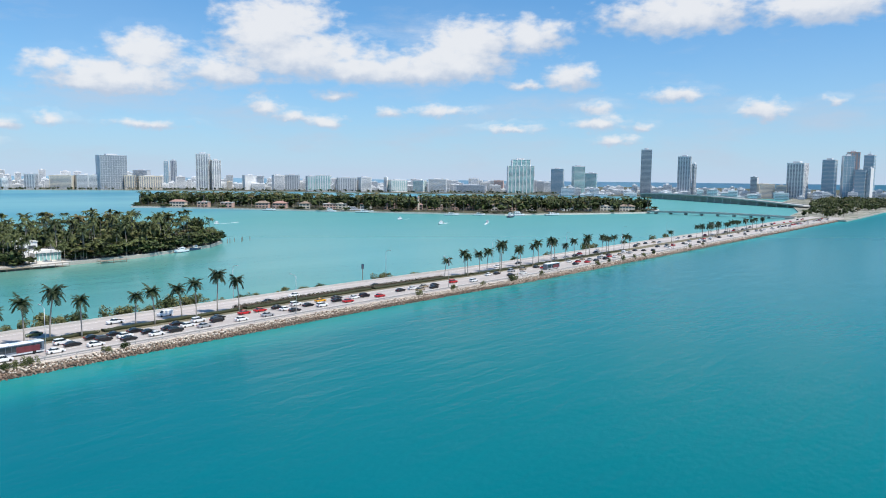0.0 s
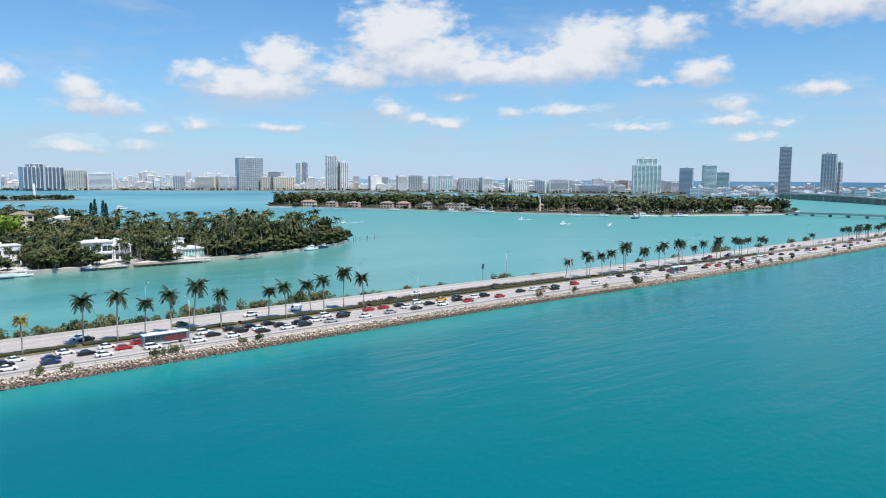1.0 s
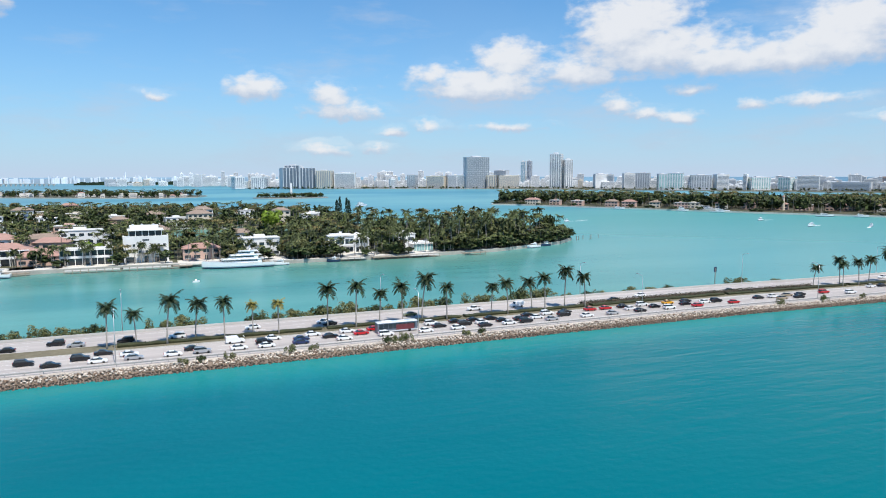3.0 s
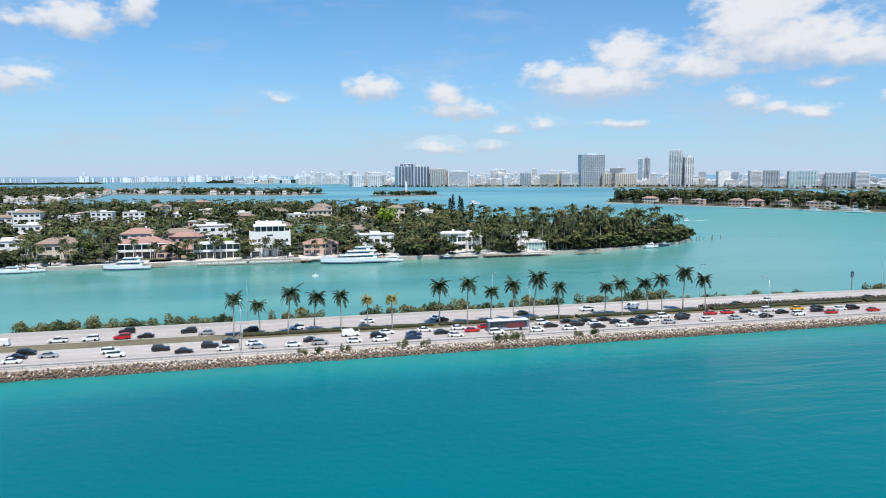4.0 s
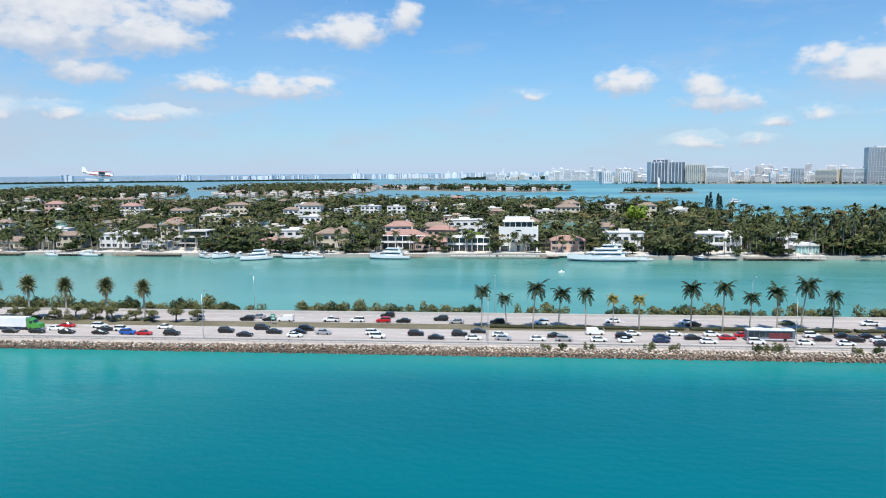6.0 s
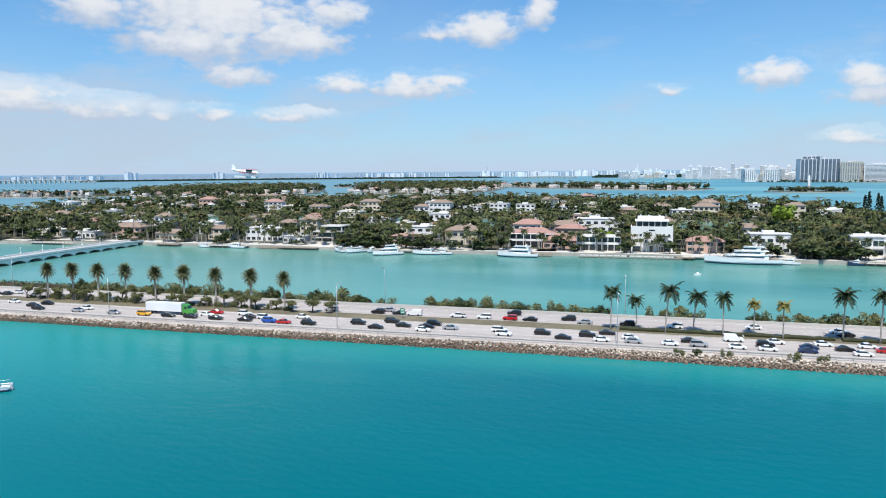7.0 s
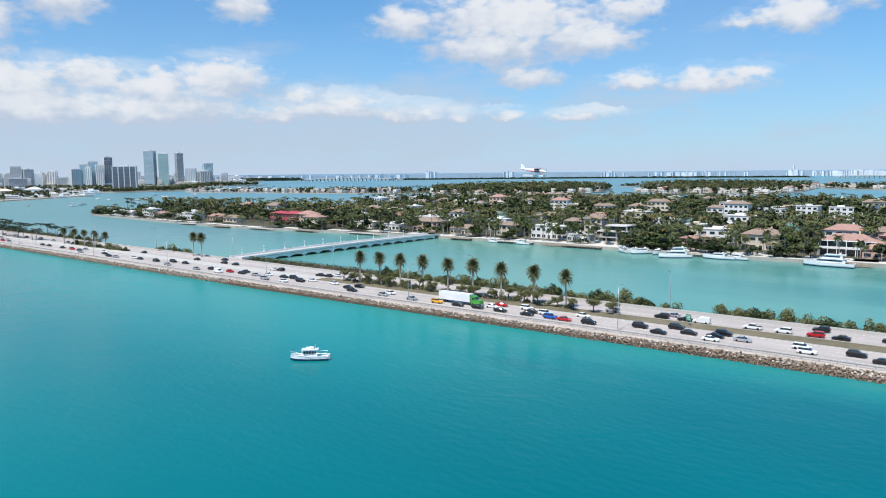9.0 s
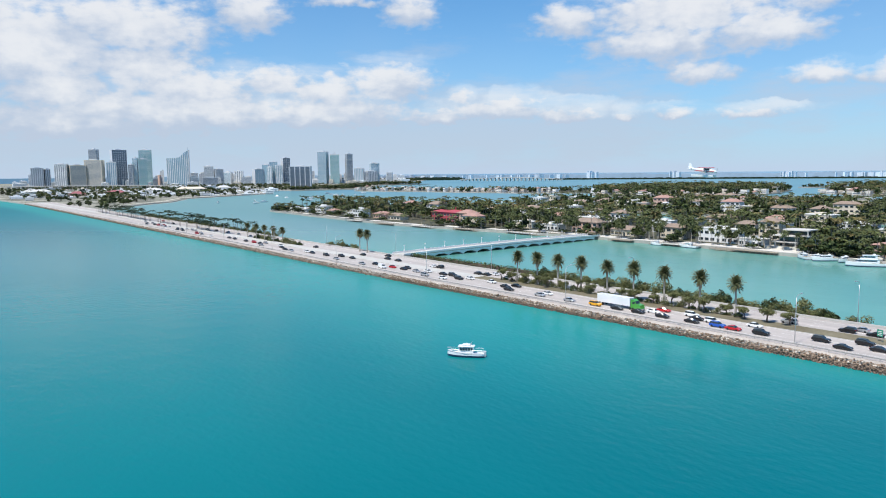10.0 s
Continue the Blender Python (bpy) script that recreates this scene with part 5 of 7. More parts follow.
def profile_body(g, outline, half, tuck=0.12):
    """A side outline drawn across the car, its flanks rounded in."""
    cx = sum(p[0] for p in outline) / len(outline)
    cz = sum(p[1] for p in outline) / len(outline)
    rings = []
    for y, k in ((-half, 1 - tuck), (-half * 0.93, 0.985), (-half * 0.8, 1), (half * 0.8, 1), (half * 0.93, 0.985), (half, 1 - tuck)):
        rings.append([(cx + (x - cx) * (1 - (1 - k) * 0.35), y, cz + (z - cz) * k) for x, z in outline])
    return g.loft(rings)


SHAPES = {
    # lower outline, glasshouse outline, roof outline, wheel places, wheel radius, half width
    "sedan": ([(-2.35, 0.35), (-2.4, 0.6), (-2.3, 0.92), (-1.5, 0.98), (1.0, 0.95), (2.0, 0.82), (2.36, 0.62), (2.38, 0.35), (1.9, 0.24), (-1.9, 0.24)],
              [(-1.75, 0.95), (-1.05, 1.40), (0.25, 1.42), (1.15, 0.93)], [(-1.08, 1.36), (-0.95, 1.46), (0.15, 1.47), (0.32, 1.38)], (-1.4, 1.42), 0.33, 0.9),
    "suv": ([(-2.35, 0.45), (-2.42, 0.8), (-2.32, 1.12), (-1.5, 1.15), (1.1, 1.12), (2.1, 1.02), (2.36, 0.8), (2.38, 0.42), (1.9, 0.3), (-1.9, 0.3)],
            [(-2.22, 1.12), (-1.95, 1.68), (0.35, 1.72), (1.15, 1.1)], [(-2.02, 1.62), (-1.9, 1.77), (0.25, 1.79), (0.45, 1.66)], (-1.4, 1.45), 0.38, 0.95),
    "van": ([(-2.7, 0.5), (-2.72, 1.2), (-2.7, 2.05), (0.6, 2.05), (1.5, 1.25), (2.5, 1.05), (2.65, 0.7), (2.66, 0.42), (2.2, 0.3), (-2.3, 0.3)],
            [(0.55, 1.2), (0.62, 1.95), (0.85, 1.95), (1.55, 1.2)], [(-2.68, 1.98), (-2.6, 2.14), (0.4, 2.14), (0.66, 2.0)], (-1.6, 1.7), 0.36, 0.98),
    "pickup": ([(-2.75, 0.55), (-2.78, 1.05), (-0.85, 1.07), (1.2, 1.1), (2.4, 1.02), (2.66, 0.8), (2.68, 0.45), (2.1, 0.35), (-2.2, 0.38)],
               [(-0.85, 1.05), (-0.7, 1.66), (0.55, 1.7), (1.3, 1.08)], [(-0.76, 1.6), (-0.65, 1.75), (0.45, 1.77), (0.66, 1.63)], (-1.7, 1.72), 0.4, 0.96),
}
COLOUR = {"w": "white", "k": "black", "s": "silver grey", "r": "red", "n": "dark blue", "b": "bright blue", "y": "orange-yellow", "t": "tan", "g": "olive green"}
KIND = {"s": "sedan", "u": "suv", "v": "van", "p": "pickup"}


def make_car(kind, paint, lights=True):
    low, glass, roof, wx, wr, half = SHAPES[kind]
    name = {"sedan": "sedan_car", "suv": "suv_car", "van": "delivery_van", "pickup": "pickup_truck"}[kind]
    words = {"sedan": "saloon car", "suv": "sport utility vehicle", "van": "panel van", "pickup": "pickup truck"}[kind]
    ob = thing(name, None, COLOUR[paint] + " " + words + " in the traffic on the causeway", "car" if kind in ("sedan", "suv") else kind)
    part("body", profile_body(Geo(), low, half), CAR_PAINT[paint], ob)
    part("glasshouse", profile_body(Geo(), glass, half * 0.88, 0.2), M["glass_dark"], ob, "dark tinted windows")
    part("roof", profile_body(Geo(), roof, half * 0.78, 0.1), CAR_PAINT[paint], ob)
    wheels(ob, wx, half + 0.01, wr)
    x1, x0 = max(p[0] for p in low), min(p[0] for p in low)
    z = low[2][1] - 0.22
    for s in (-1, 1) if lights else ():
        part("headlight", Geo().chamfer(x1 - 0.35, x1 - 0.06, s * half * 0.72 - 0.16, s * half * 0.72 + 0.16, z - 0.16, z + 0.02, 0.05), M["lamp_white"], ob)
        part("tail_light", Geo().chamfer(x0 - 0.02, x0 + 0.2, s * half * 0.75 - 0.14, s * half * 0.75 + 0.14, z, z + 0.22, 0.04), M["lamp_red"], ob)
    if kind == "pickup":
        part("load_bed", Geo().box(-2.6, -0.95, -half * 0.82, half * 0.82, 0.98, 1.085), M["rubber"], ob)
    if paint == "y":
        part("roof_sign", Geo().chamfer(-0.5, -0.2, -0.35, 0.35, roof[1][1], roof[1][1] + 0.18, 0.04), M["lamp_white"], ob)
    return ob


LANE_A = [(-375, "ss"), (-322, "ss"), (-296, "ss"), (-278, "wv"), (-244, "ss"), (-232, "ws"), (-192, "ks"), (-176, "ss"), (-162, "ss"), (-151, "ys"), (-142, "ks"), (-134, "ks"), (-125, "ks"), (-115, "ks"), (-107, "bs"), (-102, "rs"), (-94, "ks"), (-73, "ks"), (-59, "ws"), (-36, "ws"), (-20, "ks"), (-10, "ws"), (-2, "ss"), (7, "ws"), (14, "ss"), (23, "ws"), (30, "ws"), (39, "ns"), (51, "ws"), (63, "ws"), (75, "ws"), (85, "ws"), (94, "ks"), (102, "ws"), (108, "ks"), (117, "ss"), (130, "ws"), (140, "ss"), (151, "ks"), (163, "ws"), (175, "rs"), (191, "rs"), (213, "ts"), (221, "ks"), (247, "ws"), (274, "ks"), (434, "ks"), (460, "ws")]
LANE_B = [(-363, "ws"), (-356, "ks"), (-340, "ks"), (-290, "ks"), (-275, "rs"), (-266, "ks"), (-256, "ss"), (-226, "ks"), (-198, "ks"), (-176, "ws"), (-131, "ws"), (-116, "ks"), (-111, "ws"), (-80, "ks"), (-66, "ks"), (-59, "ks"), (-52, "ss"), (-38, "ws"), (-26, "ks"), (-14, "ks"), (-3, "ws"), (12, "ks"), (30, "ks"), (40, "ns"), (48, "ks"), (57, "rs"), (81, "ks"), (89, "ks"), (95, "ws"), (102, "ks"), (108, "ks"), (114, "ws"), (124, "ks"), (150, "ws"), (160, "ks"), (173, "ks"), (182, "ws"), (187, "ks"), (206, "ks"), (213, "ws"), (220, "ts"), (226, "ks"), (238, "rs"), (357, "ss"), (409, "ss"), (496, "ks"), (534, "ws"), (571, "ks"), (593, "ws")]
LANE_C = [(-330, "ks"), (-319, "ks"), (-268, "ks"), (-252, "ws"), (-241, "ks"), (-235, "ks"), (-223, "ws"), (-210, "ws"), (-196, "ks"), (-130, "rs"), (-120, "ws"), (-100, "ws"), (-71, "ks"), (-58, "ks"), (-9, "ks"), (23, "wv"), (33, "ws"), (44, "ws"), (54, "ws"), (62, "rs"), (80, "ws"), (88, "ks"), (94, "ks"), (100, "ks"), (113, "ks"), (120, "ws"), (127, "ks"), (137, "rs"), (143, "rs"), (150, "ks"), (158, "ws"), (169, "ys"), (177, "ks"), (268, "ws"), (274, "ks"), (286, "ss"), (308, "ks"), (341, "ws"), (380, "ws"), (388, "ks"), (409, "ws"), (425, "ks"), (460, "ks"), (477, "ks"), (518, "ss")]
LANE_D = [(-328, "ks"), (-304, "ks"), (-294, "ks"), (-264, "ws"), (-259, "ks"), (-232, "ks"), (-227, "ks"), (-214, "ws"), (-205, "ks"), (-96, "ss"), (-80, "ks"), (-73, "ks"), (-68, "wv"), (-54, "wp"), (-46, "ws"), (-38, "rs"), (-32, "ks"), (-16, "ss"), (-4, "ks"), (9, "ws"), (52, "ks"), (155, "ks"), (208, "ks")]
LANE_E = [(-225, "ws"), (-78, "ss"), (-21, "ks"), (30, "ws"), (51, "ws"), (79, "gs"), (102, "wp"), (118, "wv"), (170, "ws"), (296, "ws"), (315, "ks")]
LANE_F = [(-314, "ks"), (-38, "ks")]
TRAFFIC = [(187.3, 1, LANE_A), (191.3, 1, LANE_B), (195.3, 1, LANE_C), (207.5, -1, LANE_D), (211.2, -1, LANE_E), (214.9, -1, LANE_F)]
SUVS = (-80, -71, -94, -58, -38, -26, -14, -21, -4)
rc = random.Random(12)
for y, way, chance in ((187.3, 1, 0.36), (191.3, 1, 0.42), (195.3, 1, 0.36), (207.5, -1, 0.22), (211.2, -1, 0.18)):
    TRAFFIC.append((y, way, [(x + rc.uniform(-2, 2), rc.choice("wwwkkkssr") + "s") for x in frange(-700, -384, 11) if rc.random() < chance]))
for y, way, cars, chance in ((187.3, 1, LANE_A, 0.5), (191.3, 1, LANE_B, 0.5), (195.3, 1, LANE_C, 0.45), (207.5, -1, LANE_D, 0.3), (211.2, -1, LANE_E, 0.25)):
    TRAFFIC.append((y, way, [(x + rc.uniform(-2, 2), rc.choice("wwkkkssrt") + "s") for x in frange(285, 960, 12) if rc.random() < chance and all(abs(x - p) > 10 for p, _ in cars)]))
made = {}
for y, way, cars in TRAFFIC:
    for i, (x, code) in enumerate(cars):
        kind = KIND[code[1]]
        if kind == "sedan" and (x in SUVS or (i * 7 + int(y)) % 5 == 0):
            kind = "suv"
        key = (kind, code[0], abs(x) < 215)
        m = pose(x, y + bend(x) + rnd.uniform(-0.25, 0.25), 2.004, 0, 0, (0 if way > 0 else 180) + rnd.uniform(-1.2, 1.2) + math.degrees(math.atan(bend(x + 1) - bend(x))))
        if key not in made:
            made[key] = make_car(*key)
            made[key].matrix_basis = m @ Matrix.Diagonal((0.93, 0.93, 0.93, 1))
        else:
            copy_thing(made[key], m)


def make_bus(x, y, label):
    ob = thing("city_bus", pose(x, y, 2.004), label, "bus")
    part("body", Geo().chamfer(-6.1, 6.1, -1.27, 1.27, 0.35, 3.0, 0.18), M["tower_dark"], ob)
    part("roof", Geo().chamfer(-6.05, 6.05, -1.2, 1.2, 2.9, 3.12, 0.1), M["gelcoat"], ob)
    part("skirt", Geo().box(-6.0, 6.0, -1.285, 1.285, 0.38, 0.75), M["grey"], ob)
    for s in (-1, 1):
        for k in range(8):
            part("window", Geo().box(-5.6 + k * 1.38, -4.3 + k * 1.38, s * 1.28 - 0.02, s * 1.28 + 0.02, 1.2, 2.7), M["glass_dark"], ob)
        part("advert_panel", Geo().box(-0.5, 5.0, s * 1.30 - 0.015, s * 1.30 + 0.015, 0.8, 2.3), M["advert"], ob, "dark red advertising panel")
    part("windscreen", Geo().box(6.05, 6.13, -1.1, 1.1, 1.2, 2.75), M["glass_dark"], ob)
    part("roof_unit", Geo().chamfer(-4.5, -1.5, -0.9, 0.9, 2.98, 3.3, 0.12), M["white"], ob)
    part("roof_unit", Geo().chamfer(0.5, 2.5, -0.8, 0.8, 2.98, 3.22, 0.1), M["white"], ob)
    wheels(ob, (-3.4, 3.6), 1.29, 0.5, 0.3)
    return ob


make_bus(67.5, 191.3, "white city bus with a dark red side advertisement in the jam")
make_bus(309, 187.3 + bend(309), "white city bus with dark windows further along the causeway")
truck = thing("articulated_lorry", pose(-143.5, 191.3, 2.004) @ Matrix.Diagonal((0.93, 0.93, 0.93, 1)), "lorry with a bright green cab and a white box trailer", "truck")
part("trailer", Geo().chamfer(-9.5, 4.6, -1.28, 1.28, 1.15, 4.05, 0.06), M["gelcoat"], truck, "white box trailer")
part("trailer_frame", Geo().box(-9.3, 4.4, -0.6, 0.6, 0.85, 1.16), M["rubber"], truck)
part("rear_doors", Geo().box(-9.55, -9.48, -1.2, 1.2, 1.25, 3.95), M["grey"], truck)
cab = part("cab", Geo().prism([(5.0, 0.6), (5.0, 3.5), (5.5, 3.75), (6.6, 3.3), (7.2, 2.3), (8.9, 2.0), (9.1, 1.0), (9.0, 0.6)], -1.2, 1.2), M["green_paint"], truck, "bright green sleeper cab")
part("windscreen", Geo().add([(6.68, -1.05, 3.2), (6.68, 1.05, 3.2), (7.24, 1.05, 2.33), (7.24, -1.05, 2.33)], [(3, 2, 1, 0)]), M["glass_dark"], cab)
for s in (-1, 1):
    part("side_window", Geo().box(5.7, 6.7, s * 1.2 - 0.02, s * 1.2 + 0.02, 2.2, 3.0), M["glass_dark"], cab)
    part("exhaust_stack", Geo().tube([(4.85, s * 1.1, 0.9), (4.85, s * 1.1, 4.1)], 0.09), M["chrome"], cab)
part("bumper", Geo().chamfer(8.9, 9.3, -1.2, 1.2, 0.35, 0.75, 0.06), M["chrome"], truck)
wheels(truck, (-8.6, -7.2, 4.6, 5.9, 8.1), 1.25, 0.5, 0.35)


def street_lamp(x, y, arm, h=12.2):
    ob = thing("street_lamp", pose(x, y, 1.95), "tall galvanised street lamp with a curved arm", "street lamp", "causeway street lamps")
    part("pole", Geo().tube([(0, 0, -0.2), (0, 0, h * 0.5), (0, 0, h)], [0.12, 0.09, 0.06], 8), M["metal"], ob, smooth=True)
    part("arm", Geo().tube([(0, 0, h - 0.05), (0, arm * 0.4, h + 0.5), (0, arm, h + 0.7)], [0.07, 0.06, 0.05]), M["metal"], ob)
    part("luminaire", Geo().chamfer(-0.2, 0.2, arm - 0.15 if arm > 0 else arm - 0.7, arm + 0.7 if arm > 0 else arm + 0.15, h + 0.62, h + 0.82, 0.05), M["metal"], ob)
    part("base", Geo().chamfer(-0.3, 0.3, -0.3, 0.3, -0.2, 0.5, 0.06), M["concrete"], ob)


for k in range(-7, 9):
    x = -5 + 77.5 * k
    street_lamp(x - 1, 184.05 + bend(x), 2.4)
    street_lamp(x, 220.7 + bend(x), -2.4)

# ---- houses on the islands ----
def house(x, y, w, d, floors, wall, roof="flat", roof_mat=None, label="", storey=3.4, bays=None, terrace=False, turn=0.0, pitch=0.32, name="villa", fine=True):
    """A villa that faces the water: walls, windows with frames, a door, a roof, and a terrace with posts if it has one."""
    ob = thing(name, pose(x, y, 1.6, 0, 0, turn), label, "house")
    a, b, h = w / 2, d / 2, floors * storey
    part("wall", Geo().chamfer(-a, a, -b, b, -0.3, h, 0.08), wall, ob)
    n = bays or max(2, int(w / 4.2))
    glazing = Geo()
    for f in range(floors):
        z = f * storey + 0.9
        for k in range(n):
            c = -a + (k + 0.5) * w / n
            if fine and f == 0 and k == n // 2:
                part("door", Geo().box(c - 0.8, c + 0.8, -b - 0.06, -b + 0.05, 0.05, 2.5), M["glass_dark"], ob)
                continue
            if terrace:
                continue
            if not fine:
                glazing.box(c - w / n * 0.29, c + w / n * 0.29, -b - 0.05, -b + 0.05, z, z + 1.7)
                continue
            win = part("window", Geo().box(c - w / n * 0.33, c + w / n * 0.33, -b - 0.05, -b + 0.05, z, z + 1.75), M["glass_dark"], ob)
            part("sill", Geo().box(c - w / n * 0.32, c + w / n * 0.32, -b - 0.16, -b + 0.04, z - 0.14, z - 0.01), M["white"], win)
        for s in (-1, 1) if fine else ():
            part("window", Geo().box(s * a - 0.05, s * a + 0.05, -b * 0.5 - 0.8, -b * 0.5 + 0.8, z, z + 1.5), M["glass_dark"], ob)
    # dark glass sheet stands in for the shaded wall behind the balconies
    if terrace:
        part("glazed_front", Geo().box(-a + 0.3, a - 0.3, -b - 0.07, -b + 0.02, 0.1, h - 0.4), M["glass_dark"], ob)
    if not fine:
        part("glazing", glazing, M["glass_dark"], ob, kind="stuff")
    if roof == "hip":
        part("roof", Geo().hip(-a, a, -b, b, h + 0.15, min(w, d) * 0.5 * pitch * 1.6, 0.7), roof_mat or M["tile"], ob)
    else:
        part("roof", Geo().chamfer(-a - 0.35, a + 0.35, -b - 0.35, b + 0.35, h - 0.05, h + 0.35, 0.08), roof_mat or M["flat_roof"], ob)
        part("roof_room", Geo().chamfer(-a * 0.35, a * 0.25, -b * 0.3, b * 0.5, h + 0.3, h + 1.7, 0.1), wall, ob)
    if terrace:
        for f in range(1, floors + 1):
            z = f * storey
            part("balcony_slab", Geo().box(-a, a, -b - 2.6, -b - 0.02, z - 0.32, z - 0.02), M["white"], ob)
            if f < floors:
                part("balustrade", Geo().box(-a + 0.05, a - 0.05, -b - 2.58, -b - 2.5, z, z + 0.95), M["white"], ob)
        for k in range(n + 1):
            c = -a + 0.2 + k * (w - 0.4) / n
            part("post", Geo().box(c - 0.15, c + 0.15, -b - 2.5, -b - 2.2, -0.2, h - 0.3), M["white"], ob)
    if h > 5 and roof == "hip":
        part("chimney", Geo().chamfer(a * 0.3, a * 0.3 + 0.9, 0.2, 1.1, h, h + min(w, d) * 0.28 + 0.6, 0.05), wall, ob)
    return ob


M["garden_frond"] = mat("garden_palm_frond", (0.11, 0.125, 0.046), 0.55, vary=0.5, per_object=0.3, tint=(0.02, 0.032, 0.012), spec=0.2)
M["dull_red"] = mat("faded_red_canopy", (0.36, 0.13, 0.14), 0.8, vary=0.25)
M["pale_slab"] = mat("pale_slab", (0.60, 0.57, 0.53), 0.7, vary=0.12)
M["pale_walls"] = mat("pale_villa_walls", (0.80, 0.76, 0.70), 0.7, vary=0.15, per_island=0.5, tint=(0.55, 0.45, 0.36))
WH, CR, PK, TL, TB = M["white"], M["cream"], M["pink"], M["tile"], M["tile_brown"]


def block_villa(x, y):
    """A wide white villa: square windows in two rows, garage openings, and a glazed roof storey set back."""
    ob = thing("villa", pose(x, y, 1.6), "white four-storey villa with square windows and a glazed roof storey", "house")
    part("wall", Geo().chamfer(-11, 11, -6, 7, -0.3, 13, 0.1), WH, ob)
    # middle door; outer dark panels stand in for shade inside the garage openings
    for c, w, top in ((-7.6, 4.6, 3.0), (0, 2.0, 3.4), (7.0, 6.0, 2.8)):
        part("door", Geo().box(c - w / 2, c + w / 2, -6.05, -5.9, 0.05, top), M["glass_dark"], ob)
    for z in (5.0, 8.3):
        for k in range(7):
            c = -9 + 3.0 * k + (0.25 if k % 2 else 0)
            if z > 8 and k == 3:
                continue
            win = part("window", Geo().box(c - 0.62, c + 0.62, -6.05, -5.9, z, z + 1.35), M["glass_dark"], ob)
            part("sill", Geo().box(c - 0.75, c + 0.75, -6.18, -5.95, z - 0.16, z - 0.01), WH, win)
    part("window", Geo().box(-1.6, 1.6, -6.05, -5.9, 11.3, 12.1), M["glass_dark"], ob)
    part("balcony", Geo().box(-3.2, 3.2, -7.6, -6.02, 3.9, 4.15).box(-3.2, 3.2, -7.6, -7.45, 4.15, 5.0), WH, ob)
    part("parapet", Geo().box(-11, 11, -6.0, -5.75, 13.0, 13.8).box(-11, -10.75, -5.75, 7, 13.0, 13.8).box(10.75, 11, -5.75, 7, 13.0, 13.8), WH, ob)
    part("roof_storey", Geo().box(-8.0, 8.0, -3.4, 6.0, 12.9, 16.4), M["glass_dark"], ob, "dark glazed roof storey")
    for k in range(6):
        part("post", Geo().box(-8.1 + k * 3.16, -7.75 + k * 3.16, -3.7, -3.35, 13.0, 16.4), WH, ob)
    part("roof", Geo().chamfer(-8.9, 8.9, -4.8, 6.6, 16.4, 17.0, 0.08), WH, ob)
    part("roof_room", Geo().chamfer(-7.6, 6.5, -2.2, 5.0, 16.95, 18.9, 0.1), WH, ob)
    for c in (-6.5, -2.0, 3.5):
        part("roof_vent", Geo().chamfer(c, c + 1.2, -1, 0.6, 18.85, 19.7, 0.1), M["grey"], ob)


def slab_house(x, y):
    """A concrete house of thin broad slabs over deep dark recesses."""
    ob = thing("villa", pose(x, y, 1.6), "grey concrete modern house with thin overhanging slabs", "house")
    for nm, q, ma in (("ground_floor", (-8.0, 8.0, -2.5, 6.0, -0.2, 3.7), M["glass_dark"]), ("upper_floor", (-7.6, 8.4, -3.6, 6.0, 4.15, 7.3), M["glass_dark"]), ("roof_storey", (-3.6, 8.0, -2.0, 5.4, 7.95, 10.6), M["glass_dark"])):
        part(nm, Geo().box(*q), ma, ob, "dark glazed storey in deep shade")
    for q in ((-10.0, 3.5, -8.0, 6.5, 3.65, 4.2), (-9.6, 9.6, -9.0, 6.6, 7.25, 7.95), (-5.2, 9.2, -6.0, 6.0, 10.55, 11.2)):
        part("slab", Geo().chamfer(*q, 0.08), M["pale_slab"], ob, "pale concrete slab")
    for x0, y0, z0, z1 in ((2.4, -7.2, -0.2, 7.3), (-9.0, -7.4, -0.2, 3.7), (8.7, -8.2, -0.2, 7.3), (8.3, -5.5, 7.9, 10.6)):
        part("pillar", Geo().box(x0, x0 + 0.6, y0, y0 + 0.6, z0, z1), M["pale_slab"], ob)
    part("side_wall", Geo().box(8.45, 9.0, -2.0, 6.2, -0.2, 7.3), WH, ob)
    for k in range(5):
        part("step", Geo().box(-6.0, 2.0, -9.0 - 0.6 * k, -8.35 - 0.6 * k, -0.2, 1.4 - 0.28 * k), M["paving"], ob)
    part("terrace_wall", Geo().box(-14, 14, -8.3, -2.6, -0.2, 1.35), M["paving"], ob)


